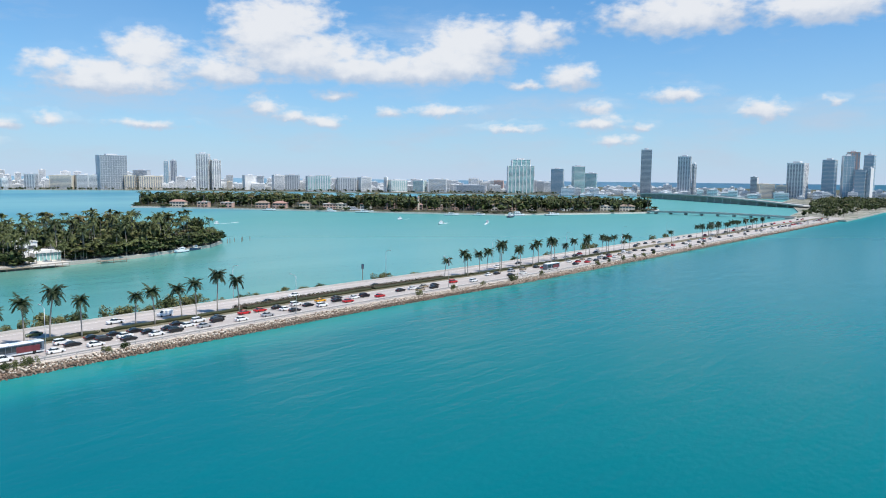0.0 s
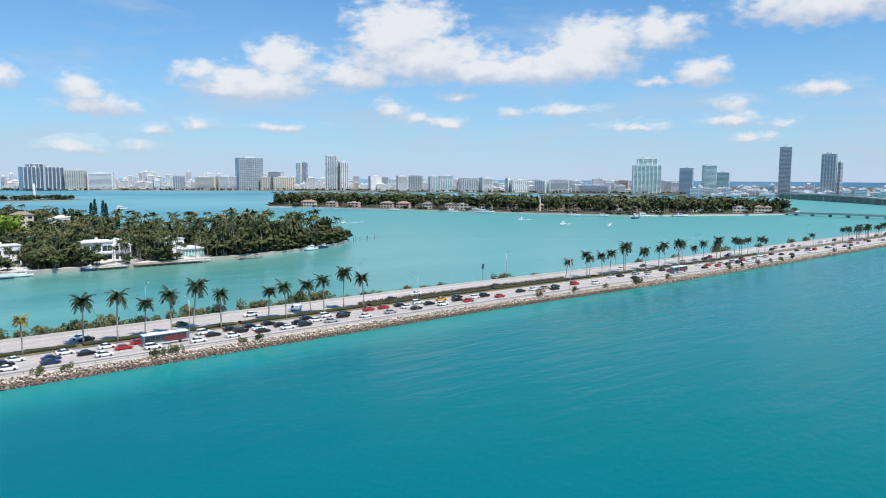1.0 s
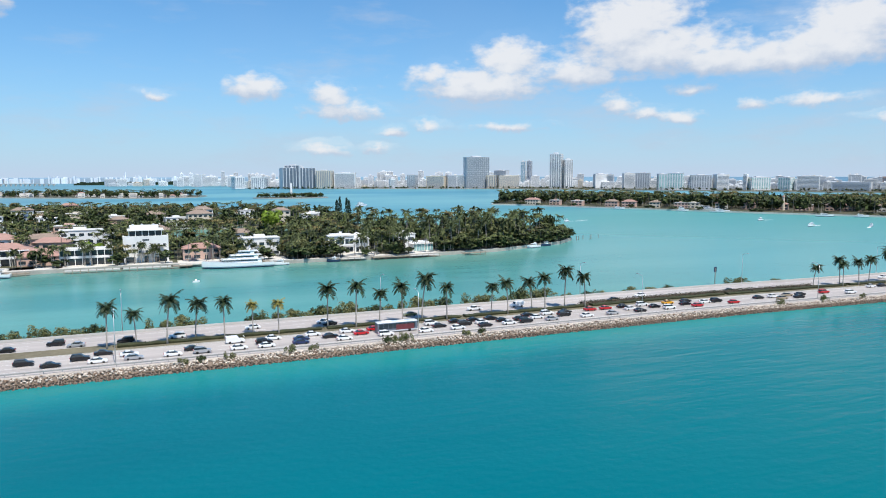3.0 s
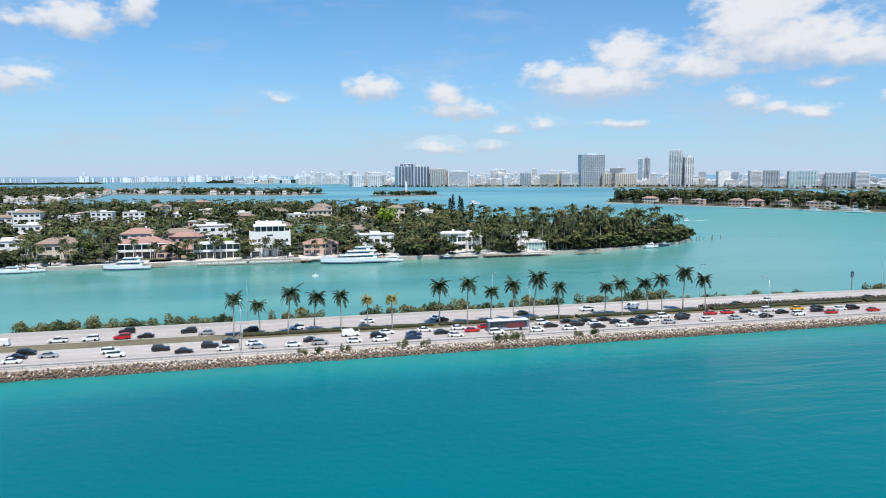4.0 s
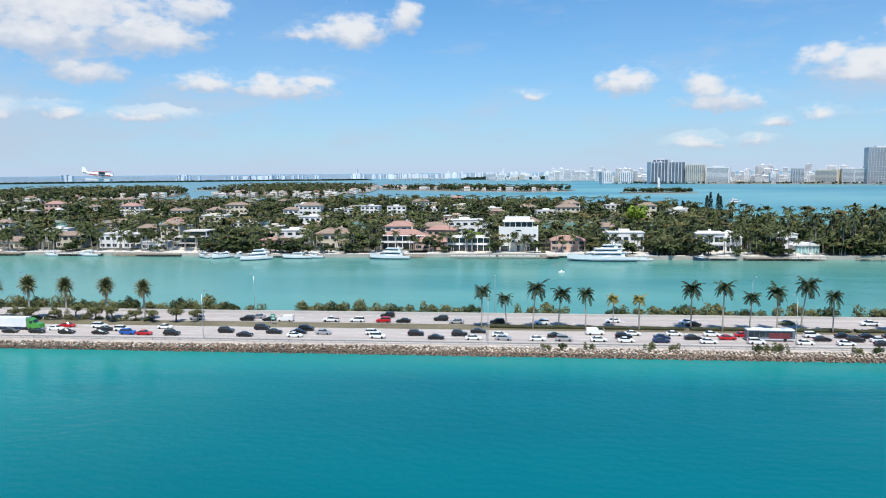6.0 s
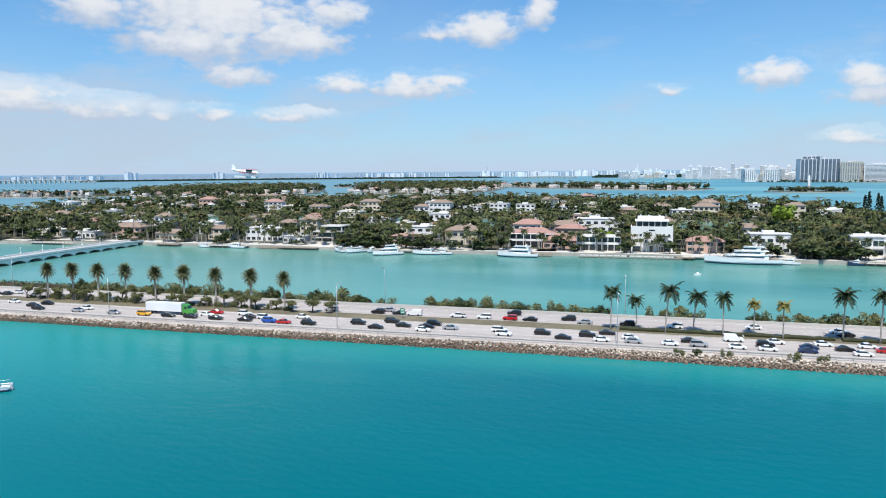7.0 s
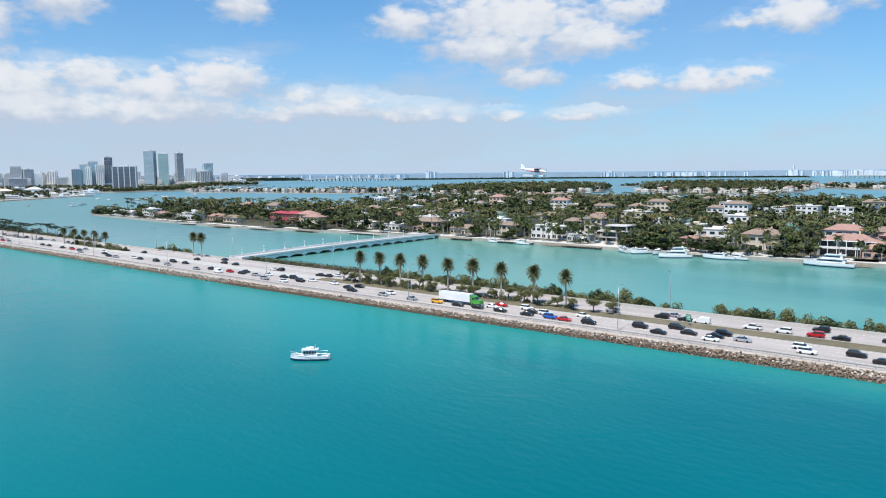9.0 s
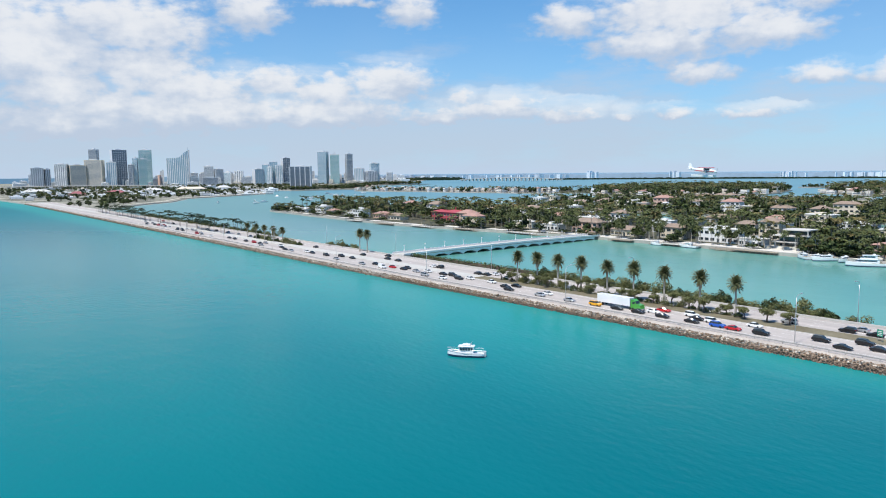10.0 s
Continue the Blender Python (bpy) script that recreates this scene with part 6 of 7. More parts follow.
def modern_villa(x, y):
    """A white two-storey house: a flat-roofed wing with broad windows, a gabled portico on columns, steps to the garden."""
    ob = thing("villa", pose(x, y, 1.6), "bright white modern villa with dark windows and a columned portico", "house")
    part("wall", Geo().chamfer(-11.5, 4.0, -5.0, 7.0, -0.3, 10.0, 0.1), WH, ob, "flat-roofed white wing")
    part("gable_wing", Geo().chamfer(4.02, 13.0, -3.2, 7.0, -0.3, 8.0, 0.1), WH, ob)
    part("roof", Geo().chamfer(-12.0, 4.5, -5.6, 7.4, 9.95, 10.7, 0.1), WH, ob)
    part("gable_roof", Geo().prism([(3.4, 7.9), (8.5, 11.2), (13.6, 7.9)], -5.9, 7.2), WH, ob, "shallow white gable")
    for z, h in ((0.4, 3.0), (5.3, 2.9)):
        for k, (c, w) in enumerate(((-9.2, 3.0), (-4.6, 4.6), (0.9, 4.6))):
            win = part("window", Geo().box(c - w / 2, c + w / 2, -5.06, -4.9, z, z + h), M["glass_dark"], ob)
            part("mullion", Geo().box(c - 0.1, c + 0.1, -5.14, -5.05, z, z + h), WH, win)
            part("sill", Geo().box(c - w / 2 - 0.1, c + w / 2 + 0.1, -5.25, -4.95, z - 0.2, z - 0.01), WH, win)
        for c in (6.4, 8.5, 10.6):
            part("window", Geo().box(c - 0.8, c + 0.8, -3.26, -3.1, z, z + h - 0.4), M["glass_dark"], ob)
    part("balcony_slab", Geo().box(-7.4, 3.6, -6.6, -5.02, 4.3, 4.65).box(-7.4, 3.6, -6.6, -6.48, 4.65, 5.5), WH, ob)
    for c in (4.4, 7.1, 9.9, 12.6):
        part("column", Geo().tube([(c, -5.4, -0.2), (c, -5.4, 7.95)], 0.3, 10), WH, ob)
    part("chimney", Geo().chamfer(-3.0, -1.6, 2.0, 3.4, 10.5, 12.0, 0.1), WH, ob)
    for k in range(5):
        part("step", Geo().box(-8.0, 3.0, -7.4 - 0.7 * k, -6.65 - 0.7 * k, -0.2, 1.0 - 0.2 * k), M["paving"], ob)


def pavilion(x, y):
    """A boathouse with a tall pale-green glass front between white piers under a low curved roof."""
    ob = thing("pavilion", pose(x, y, 1.6), "white glazed boathouse pavilion with a low curved roof", "house")
    part("wall", Geo().box(-6.3, 6.3, -2.4, 4.5, -0.2, 4.4), WH, ob)
    part("roof", Geo().prism([(-7.0, 4.35), (-5.4, 5.1), (-2.5, 5.6), (0, 5.75), (2.5, 5.6), (5.4, 5.1), (7.0, 4.35)], -3.4, 5.0), WH, ob, "low curved white roof")
    for k in range(7):
        c = -5.4 + 1.8 * k
        part("pane", Geo().box(c - 0.72, c + 0.72, -2.48, -2.35, 0.3, 4.0), M["glass_teal"], ob, "pale green glass")
    for k in range(8):
        c = -6.3 + 1.8 * k
        part("post", Geo().box(c - 0.14, c + 0.14, -2.7, -2.4, -0.2, 4.3), WH, ob)
    part("plinth", Geo().chamfer(-9.0, 9.0, -5.0, -2.72, -0.4, 0.25, 0.05), M["paving"], ob)


block_villa(4, 407)
slab_house(-188, 411)
house(31.5, 407, 19, 10, 2, PK, "hip", TL, "salmon-pink villa with a red tile roof behind the yacht", storey=3.0)
house(64, 412, 20, 11, 2, WH, label="white flat-roofed villa half hidden by palms", storey=5.0, bays=5)
modern_villa(112, 406)
pavilion(156.5, 397)
house(151, 412, 11, 9, 2, WH, label="white flat-roofed villa behind the pavilion", storey=4.6)
house(172, 415, 10, 8, 1, WH, label="white garden house among the palms", storey=4.2)
house(-24, 406, 24, 9, 2, WH, label="white two-storey house with full-width balconies", storey=4.0, bays=7, terrace=True)
house(-63, 419, 26, 14, 2, CR, "hip", TL, "large villa with a salmon tile roof above arcaded balconies", storey=4.0, pitch=0.26, bays=6, terrace=True)
house(-46, 412, 19, 11, 1, PK, "hip", TL, "low pink wing with a broad red tile roof", storey=4.6, pitch=0.42)
house(-106, 424, 21, 13, 2, CR, "hip", TB, "cream villa with a brown hipped tile roof", storey=4.2)
house(-137, 407, 19, 8, 2, PK, "hip", TL, "low salmon-pink house on the waterfront", storey=2.9, pitch=0.2)
house(-236, 416, 27, 10, 2, WH, label="long white house behind a row of palms", storey=4.2, bays=7)
house(-272, 420, 17, 9, 2, CR, "hip", TB, "cream house with a brown roof among palms", storey=3.6)
house(-345, 420, 24, 11, 2, PK, "hip", TB, "dull pink house with a broad brown roof", storey=3.6)
house(-306, 413, 20, 10, 1, CR, "hip", TB, "low cream house with a brown tile roof by the sea wall", storey=4.2, bays=6)
house(-374, 412, 18, 9, 1, WH, label="low white waterside house with dark windows", storey=4.4, bays=5)
house(-212, 409, 15, 8, 1, WH, label="low white guest house beside the palms", storey=4.2, bays=4)
house(-405, 415, 22, 11, 1, CR, label="long low cream house near the bridge", storey=5.0)
house(-513, 425, 40, 14, 2, M["red"], "hip", M["red"], "large crimson villa with a crimson roof", storey=4.0, pitch=0.18, bays=9)
house(-487, 424, 18, 12, 2, PK, "hip", TL, "pink wing beside the crimson villa", storey=4.0)
for i, (x, w, back, wall, tiles, words) in enumerate(((-455, 18, 24, CR, TL, "cream house with a clay tile roof"), (-560, 20, 20, CR, TB, "sandy house with a brown tile roof"), (-592, 22, 24, PK, TL, "salmon house with a tile roof"), (-625, 18, 18, WH, None, "white flat-roofed house"), (-655, 24, 26, WH, None, "long white house"), (-688, 16, 20, CR, TL, "ochre house with a tile roof"), (-716, 22, 22, WH, None, "low white house"), (-748, 17, 16, WH, None, "pale flat house"), (-778, 20, 18, WH, None, "long low white house"))):
    yy = 376 + back + (abs(x + 514) / 300) * 12
    house(x, yy, w, 10, 1 if i % 3 else 2, wall, "hip" if tiles else "flat", tiles, words + " on the island's western shore", storey=3.9, fine=False)
house(207, 424, 9, 7, 1, CR, label="small cream garden house among trees", storey=4.4, fine=False)
house(243, 444, 17, 9, 1, CR, "hip", TL, "ochre house with a tile roof near the island's tip", storey=5.0)
KEEP = [(4, 21), (31, 20), (64, 17), (116, 24), (155, 18), (-24, 22), (-63, 29), (-46, 19), (-106, 21), (-137, 19), (-188, 21), (-236, 28), (-272, 17), (-345, 24), (-306, 20), (-374, 18), (-212, 14), (-405, 22), (-513, 60), (-455, 18), (-560, 20), (-592, 22), (-625, 18), (-655, 24), (-688, 16), (-716, 22), (-748, 17), (-778, 20), (243, 14)]
rh = random.Random(77)
BACK_HOUSES = []


def scatter_houses(n, x0, x1, y0, y1, tag, small=1.0):
    for i in range(n):
        for _ in range(20):
            x, y = rh.uniform(x0, x1), rh.uniform(y0, y1)
            if all(abs(x - p) > 20 or abs(y - q) > 15 for p, q in BACK_HOUSES):
                break
        BACK_HOUSES.append((x, y))
        wall = rh.choice([WH, WH, CR, CR, PK, WH])
        hip = rh.random() < 0.42
        w = rh.uniform(13, 24) * small
        words = {WH.name: "white", CR.name: "cream", PK.name: "pinkish"}[wall.name]
        house(x, y, w, rh.uniform(9, 13), rh.choice([2, 2, 2, 3]), wall, "hip" if hip else "flat", rh.choice([TL, TB, TB]) if hip else None,
              words + (" villa with a clay tile roof " if hip else " flat-roofed villa ") + tag, storey=rh.uniform(3.4, 4.2), turn=rh.uniform(-10, 10), fine=small > 0.99)


scatter_houses(40, -640, 70, 446, 545, "in the trees of the island", 0.98)
scatter_houses(40, -650, 170, 668, 760, "on the island behind", 0.95)
scatter_houses(26, -600, 120, 770, 980, "on the far side of the island behind", 0.95)
for i in range(22):
    u = (i + rh.uniform(0.2, 0.8)) / 22
    x, y = 530 + 425 * u + 17, 950 - 530 * u ** 0.8 + 15
    wall = rh.choice([WH, CR, PK, PK])
    hip = rh.random() < 0.6
    house(x, y, rh.uniform(14, 22), 11, 2, wall, "hip" if hip else "flat", rh.choice([TL, TB]) if hip else None, "mansion " + ("with a tile roof" if hip else "with a flat white roof") + " on the eastern island's shore", storey=3.6, turn=-52, fine=False)
mon = thing("obelisk_monument", pose(288, 1444, 1.6), "white stone obelisk on a wooded islet", "monument")
part("shaft", Geo().loft([[(s * q, t * q, z) for s, t in ((-1, -1), (1, -1), (1, 1), (-1, 1))] for q, z in ((2.2, 3), (1.6, 26), (0.1, 30))]), WH, mon)
part("plinth", Geo().chamfer(-6, 6, -6, 6, -0.3, 3.2, 0.4), WH, mon)
mon2 = thing("water_tower", pose(745, 655, 1.6), "round cream water tower with a tiled cap among trees", "tower")
part("shaft", Geo().tube([(0, 0, -0.3), (0, 0, 13), (0, 0, 17)], [1.9, 1.6, 1.7], 12), CR, mon2)
part("cap", Geo().tube([(0, 0, 17), (0, 0, 19.5)], [2.1, 0.2], 12), TL, mon2)

# ---- island trees ----
def inside(x, y, poly):
    c, n = False, len(poly)
    for i in range(n):
        (a, b), (p, q) = poly[i], poly[i - 1]
        if (b > y) != (q > y) and x < (p - a) * (y - b) / (q - b) + a:
            c = not c
    return c


def simple_palm(seed, height, fr=13, length=3.3, pairs=4):
    r = random.Random(seed)
    crown, trunk = Geo(), Geo()
    trunk.tube([(0, 0, -0.5), (0.2, 0.1, height * 0.5), (0.4, 0.1, height)], [0.2, 0.15, 0.12], 4)
    for i in range(fr):
        frond(crown, (0.4, 0.1, height), i * 2.399, r.uniform(0.0, 1.0), length * r.uniform(0.85, 1.15), pairs, 0.75, r.uniform(0.4, 0.9), r)
    return crown, trunk


def simple_tree(seed, height, spread, per, size):
    r = random.Random(seed)
    trunk = Geo().tube([(0, 0, -0.5), (0.1, 0, height * 0.6)], [0.3, 0.15], 4)
    lobes = [(math.cos(a) * spread * q, math.sin(a) * spread * q, height * z, spread * 0.45, spread * 0.45, height * 0.2) for a, q, z in [(r.uniform(0, 6.28), r.uniform(0, 0.75), r.uniform(0.4, 0.85)) for _ in range(8)]]
    return leaf_cloud(r, lobes, per, size), trunk


PALMS_LO = [simple_palm(200 + i, 12.0, 12 + i) for i in range(4)]
TREES_LO = [simple_tree(220 + i, 11.0, 5.0, 17, 1.05) for i in range(4)]
PALMS_FAR = [simple_palm(240 + i, 12.0, 9, 3.5, 3) for i in range(4)]
TREES_FAR = [simple_tree(250 + i, 11.0, 5.0, 7, 1.65) for i in range(4)]


def merge(name, rows, material, label, category, parent=None):
    """Many copies of a few shapes in one mesh: rows of shape, x, y, z, turn, width, height."""
    vs, fs, k = [], [], 0
    for geo, x, y, z, turn, w, h in rows:
        a = np.array(geo.v)
        c, s = math.cos(turn), math.sin(turn)
        b = np.empty_like(a)
        b[:, 0], b[:, 1], b[:, 2] = x + w * (c * a[:, 0] - s * a[:, 1]), y + w * (s * a[:, 0] + c * a[:, 1]), z + h * a[:, 2]
        vs.append(b)
        fs += [tuple(i + k for i in q) for q in geo.f]
        k += len(a)
    if not rows:
        return None
    me = bpy.data.meshes.new(name)
    me.from_pydata(np.concatenate(vs).tolist(), [], fs)
    me.materials.append(material)
    return tagged(new(name, me), label, category, kind="stuff")


def grove(poly, count, seed, z, palm_share, hs, keep=(), clear=(), front=None):
    """Random places for trees on an island: palms and broad-leaved trees."""
    r = random.Random(seed)
    xs, ys = [p[0] for p in poly], [p[1] for p in poly]
    out, cell = [], {}
    tries = 0
    while len(out) < count and tries < count * 30:
        tries += 1
        x, y = r.uniform(min(xs), max(xs)), r.uniform(min(ys), max(ys))
        if not inside(x, y, poly) or not inside(x + 4, y - 4, poly) or not inside(x - 4, y + 4, poly):
            continue
        key = (int(x // 4.2), int(y // 4.2))
        if key in cell:
            continue
        if any(abs(x - a) < w / 2 + 1.5 and y < 421 for a, w in keep) and r.random() < 0.9:
            continue
        if any(abs(x - a) < 10 and -32 < y - b < 7 for a, b in clear) and r.random() < 0.93:
            continue
        cell[key] = 1
        out.append((x, y, r.random() < palm_share, r.uniform(*hs), r.uniform(0, 6.28)))
    return out


near = grove(PALM_SHORE, 2300, 5, 1.6, 0.80, (0.45, 1.1), KEEP, BACK_HOUSES)
# the eastern tip is the tallest and thickest part of the wood
near = [(x, y, p, h * (1.0 + 0.38 * min(1.0, max(0.0, (x - 105) / 40))), t) for x, y, p, h, t in near]
front = sorted([t for t in near if t[1] < 455 and -300 < t[0] < 300], key=lambda t: t[1])[:140]
chosen = set(id(t) for t in front)
rest = [t for t in near if id(t) not in chosen]
protos = [make_palm("coconut_palm", 300 + i, 11.0, M["garden_frond"], "tall garden palm on the island shore", 3.3, 14 + i, 0.8, shaft=False) for i in range(3)]
trees = [make_tree("garden_tree", 310 + i, 9.0, 4.4, M["leaf"] if i else M["leaf_b"], "broad dark green garden tree on the island shore", 75, 0.55) for i in range(3)]
rt = random.Random(9)
for x, y, palm, h, turn in front:
    tall = h * (0.95 if y < 400 else 1.1)
    if x > 180:
        tall *= 1.15
    if palm:
        stand(rt.choice(protos), x, y, 1.6, 11.0 * tall, 11.0, math.degrees(turn), "garden palms on the shore")
    else:
        stand(rt.choice(trees), x, y, 1.6, 9.5 * tall, 9.0, math.degrees(turn), "garden trees on the shore")
for i, (x, w) in enumerate(KEEP):
    for k in range((4 if w < 20 else 6) + (4 if x < -190 else 0)):
        px = x + rt.uniform(-0.5, 0.5) * w
        if -430 < px < 190:
            stand(rt.choice(protos), px, rt.uniform(394.0, 399.0) if not 90 < px < 175 else rt.uniform(384.5, 390.0), 1.6, rt.uniform(6.5, 12.0), 11.0, None, "palms before the villas", 1.0)
for p in protos + trees:
    for o in (p, *p.children_recursive):
        bpy.data.objects.remove(o)


def plant(trees_at, z, label, boost=1.0, far=True):
    a, b, t, tp, dry = [], [], [], [], []
    for i, (x, y, palm, h, turn) in enumerate(trees_at):
        if palm:
            c, tr = (PALMS_FAR if far or y > 470 else PALMS_LO)[i % 4]
            (dry if i % 6 == 0 else a).append((c, x, y, z, turn, 1.0 * boost, h * boost))
        else:
            c, tr = (TREES_FAR if far or y > 470 else TREES_LO)[i % 4]
            b.append((c, x, y, z, turn, 0.9 * boost, h * boost))
        (tp if palm else t).append((tr, x, y, z, turn, boost, h * boost))
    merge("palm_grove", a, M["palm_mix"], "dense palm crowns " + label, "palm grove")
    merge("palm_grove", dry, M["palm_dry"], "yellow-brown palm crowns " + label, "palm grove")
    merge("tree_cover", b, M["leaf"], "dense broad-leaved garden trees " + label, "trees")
    merge("palm_trunks", tp, M["pale_trunk"], "slender pale trunks of palms " + label, "trunks")
    merge("tree_trunks", t, M["bark"], "trunks of palms and trees " + label, "trunks")


def hem(poly, seed, gaps=(), step=3.4, inset=2.2):
    """Low trees and bushes close along a shore."""
    r, out = random.Random(seed), []
    for i in range(len(poly)):
        (a, b), (c, d) = poly[i - 1], poly[i]
        n = max(1, int(math.hypot(c - a, d - b) / step))
        for k in range(n):
            u = (k + r.random()) / n
            x, y = a + (c - a) * u, b + (d - b) * u
            for q in (inset, inset + 4, inset + 8):
                nx, ny = -(d - b), c - a
                ln = math.hypot(nx, ny)
                px, py = x + nx / ln * q * r.uniform(0.8, 1.2), y + ny / ln * q * r.uniform(0.8, 1.2)
                if any(abs(px - g) < w / 2 + 2 and py < 421 for g, w in gaps) and r.random() < 0.88:
                    continue
                if poly is PALM_SHORE and (py > 470 or (px < -190 and r.random() < 0.6)):
                    continue
                if inside(px, py, poly) and r.random() < 0.8:
                    out.append((px, py, r.random() < 0.45, r.uniform(0.25, 0.65), r.uniform(0, 6.28)))
    return out


tip = [t for t in hem(PALM_SHORE, 83, (), 1.8, 0.8) if t[0] > 165]
tip = tip[::2]
# lower trees that fill the gaps under the tall palms
fill = [t for t in grove(PALM_SHORE, 1500, 15, 1.6, 0.6, (0.35, 0.75), KEEP, BACK_HOUSES) if t[0] > 90 or (t[1] < 455 and t[0] > -180)]
rest = [(x, y, p, h * (1.0 if x > -420 else 0.62 if y < 425 else 1.15), t) for x, y, p, h, t in rest]
fill = [(x, y, p, h * (1.25 if x > 110 else 1.0), t) for x, y, p, h, t in fill]
fill += [t for t in grove(PALM_SHORE, 1100, 16, 1.6, 0.3, (0.5, 0.85), KEEP) if t[0] < -420 and t[1] > 412]
plant(rest + fill + hem(PALM_SHORE, 80, KEEP) + tip, 1.6, "over the island", 1.12, False)
plant([(x, y, p, h * 0.6, t) for x, y, p, h, t in hem(STAR_SHORE, 81, (), 22.0)] + hem(BACK_SHORE, 82, (), 5.0), 1.6, "along the island shores", 1.1)
plant(grove(BACK_SHORE, 2000, 6, 1.6, 0.6, (0.5, 1.1), (), BACK_HOUSES), 1.6, "on the island behind", 1.15)
STAR_WOOD = [(x * 1.03 + 8, y * 1.03 + 8) for x, y in STAR_SHORE[:7]] + STAR_SHORE[7:]
plant(grove(STAR_WOOD, 1350, 7, 1.6, 0.5, (0.55, 1.05)), 1.6, "on the eastern island", 1.55)


def far_villas(poly, n, seed, z):
    """Small pale houses thick along a distant shore, in one mesh of walls and one of roofs."""
    r, walls, roofs, dark = random.Random(seed), Geo(), Geo(), Geo()
    m = len(poly) // 2 + 1
    for i in range(n):
        k = r.randrange(m - 1)
        u = r.random()
        (a, b), (c, d) = poly[k], poly[k + 1]
        inland = 10 + 150 * r.random() ** 1.2
        x, y = a + (c - a) * u, b + (d - b) * u
        q = math.hypot(x, y)
        x, y = x * (1 + inland / q), y * (1 + inland / q)
        w, dp, h = r.uniform(3, 8), r.uniform(3, 5), r.choice([4, 5, 7, 9])
        walls.box(x - w, x + w, y - dp, y + dp, z - 0.3, z + h)
        for f in range(max(1, h // 4)):
            dark.box(x - w * 0.85, x + w * 0.85, y - dp - 0.1, y - dp + 0.1, z + 1.2 + f * 3.3, z + 2.7 + f * 3.3)
        if r.random() < 0.15:
            roofs.hip(x - w, x + w, y - dp, y + dp, z + h, 2.2)
    base = solid("far_villas", walls, M["pale_walls"], "rows of small pale villas on a distant island", "houses", kind="stuff")
    part("roof", roofs, TL, base, kind="stuff")
    part("glazing", dark, M["glass_grey"], base, kind="stuff")


for k, (shore, (count, palm_share, boost, villas)) in enumerate(zip(FAR_ISLANDS, FAR_WOODS)):
    plant(grove(shore, count, 30 + k, 1.6, palm_share, (0.55, 1.0)), 1.6, "on a low island across the bay", boost)
    if villas:
        far_villas(shore, villas, 90 + k, 1.6 + 0.02 * k)
plant(grove([(288 + 75 * math.cos(a), 1444 + 40 * math.sin(a)) for a in frange(0, 6.0, 0.5)], 130, 50, 1.6, 0.3, (0.5, 0.8)), 1.6, "on the monument islet")
plant(grove([(960, 180), (1300, 190), (1700, 140), (2000, 110), (2000, 400), (1500, 330), (1150, 250), (960, 225)], 800, 51, 1.6, 0.4, (0.5, 1.0)), 1.6, "at the causeway's east end")
crowns, stems = [], []
for i in range(130):
    x = -515 - i * 3.3 + rt.uniform(-3, 3)
    (crown, stem), h, turn = PALMS_LO[i % 4], rt.uniform(0.52, 0.78), rt.uniform(0, 6.28)
    y = rt.choice([203, 204, 221.5, 223]) + bend(x)
    crowns.append((crown, x, y, 1.6, turn, 1.2, h))
    stems.append((stem, x, y, 1.6, turn, 1.2, h))
merge("palm_row", crowns, M["frond"], "dark green palm crowns in rows along the causeway's west end", "palm grove")
merge("palm_trunks", stems, M["pale_trunk"], "slender pale trunks of palms along the causeway's west end", "trunks")
west_wood = [t for t in grove(WEST_PARK, 1700, 52, 1.6, 0.5, (0.45, 0.9)) if t[1] > 232 and math.sin(t[0] * 0.021) + math.sin(t[1] * 0.034 + t[0] * 0.008) > -0.75]
plant(west_wood, 1.6, "at the causeway's west end", 1.1)
for az0, az1, d, n in ((-8, -60, 2300, 500), (82, 54, 2800, 260)):
    pts = []
    for i in range(n):
        a = radians(az0 + (az1 - az0) * rt.random())
        q = d + rt.uniform(-60, 60) - (150 if -60 < math.degrees(a) < -36 else 0)
        pts.append((-math.sin(a) * q, math.cos(a) * q, rt.random() < 0.5, rt.uniform(0.5, 0.9), rt.uniform(0, 6)))
    plant(pts, 1.5, "along the city shore", 0.8)
shore_wood = []
for (a, b), (c, d) in zip(((-1700, 872), (-1662, 1040), (-1900, 1250), (-2300, 1600)), ((-1662, 1040), (-1900, 1250), (-2300, 1600), (-2900, 2200))):
    for k in range(150):
        u, q = rt.random(), rt.uniform(4, 130)
        shore_wood.append((a + (c - a) * u - q, b + (d - b) * u + q * 0.15 * rt.uniform(-1, 1), rt.random() < 0.4, rt.uniform(0.5, 1.0), rt.uniform(0, 6)))
for k in range(380):
    shore_wood.append((rt.uniform(-2600, -1720), rt.uniform(845, 1180), rt.random() < 0.4, rt.uniform(0.5, 0.9), rt.uniform(0, 6)))
plant([t for t in shore_wood if inside(t[0], t[1], MAINLAND)], 1.5, "below the downtown towers", 1.1)
# tall dark pines and one bright tree
for i, (x, y, h) in enumerate(((169, 640, 24), (173, 644, 27), (178, 639, 26), (182, 645, 23), (192, 650, 15))):
    ob = thing("pine_tree", pose(x, y, 1.6), "tall narrow dark pine on the island behind", "tree", "dark pines")
    r = random.Random(400 + i)
    part("trunk", Geo().tube([(0, 0, -0.4), (0, 0, h * 0.9)], [0.3, 0.05], 5), M["bark"], ob)
    part("crown", leaf_cloud(r, [(0, 0, h * (0.2 + 0.075 * k), 3.7 * (1 - 0.085 * k), 3.7 * (1 - 0.085 * k), h * 0.07) for k in range(10)], 50, 0.6), M["leaf_dark"], ob)
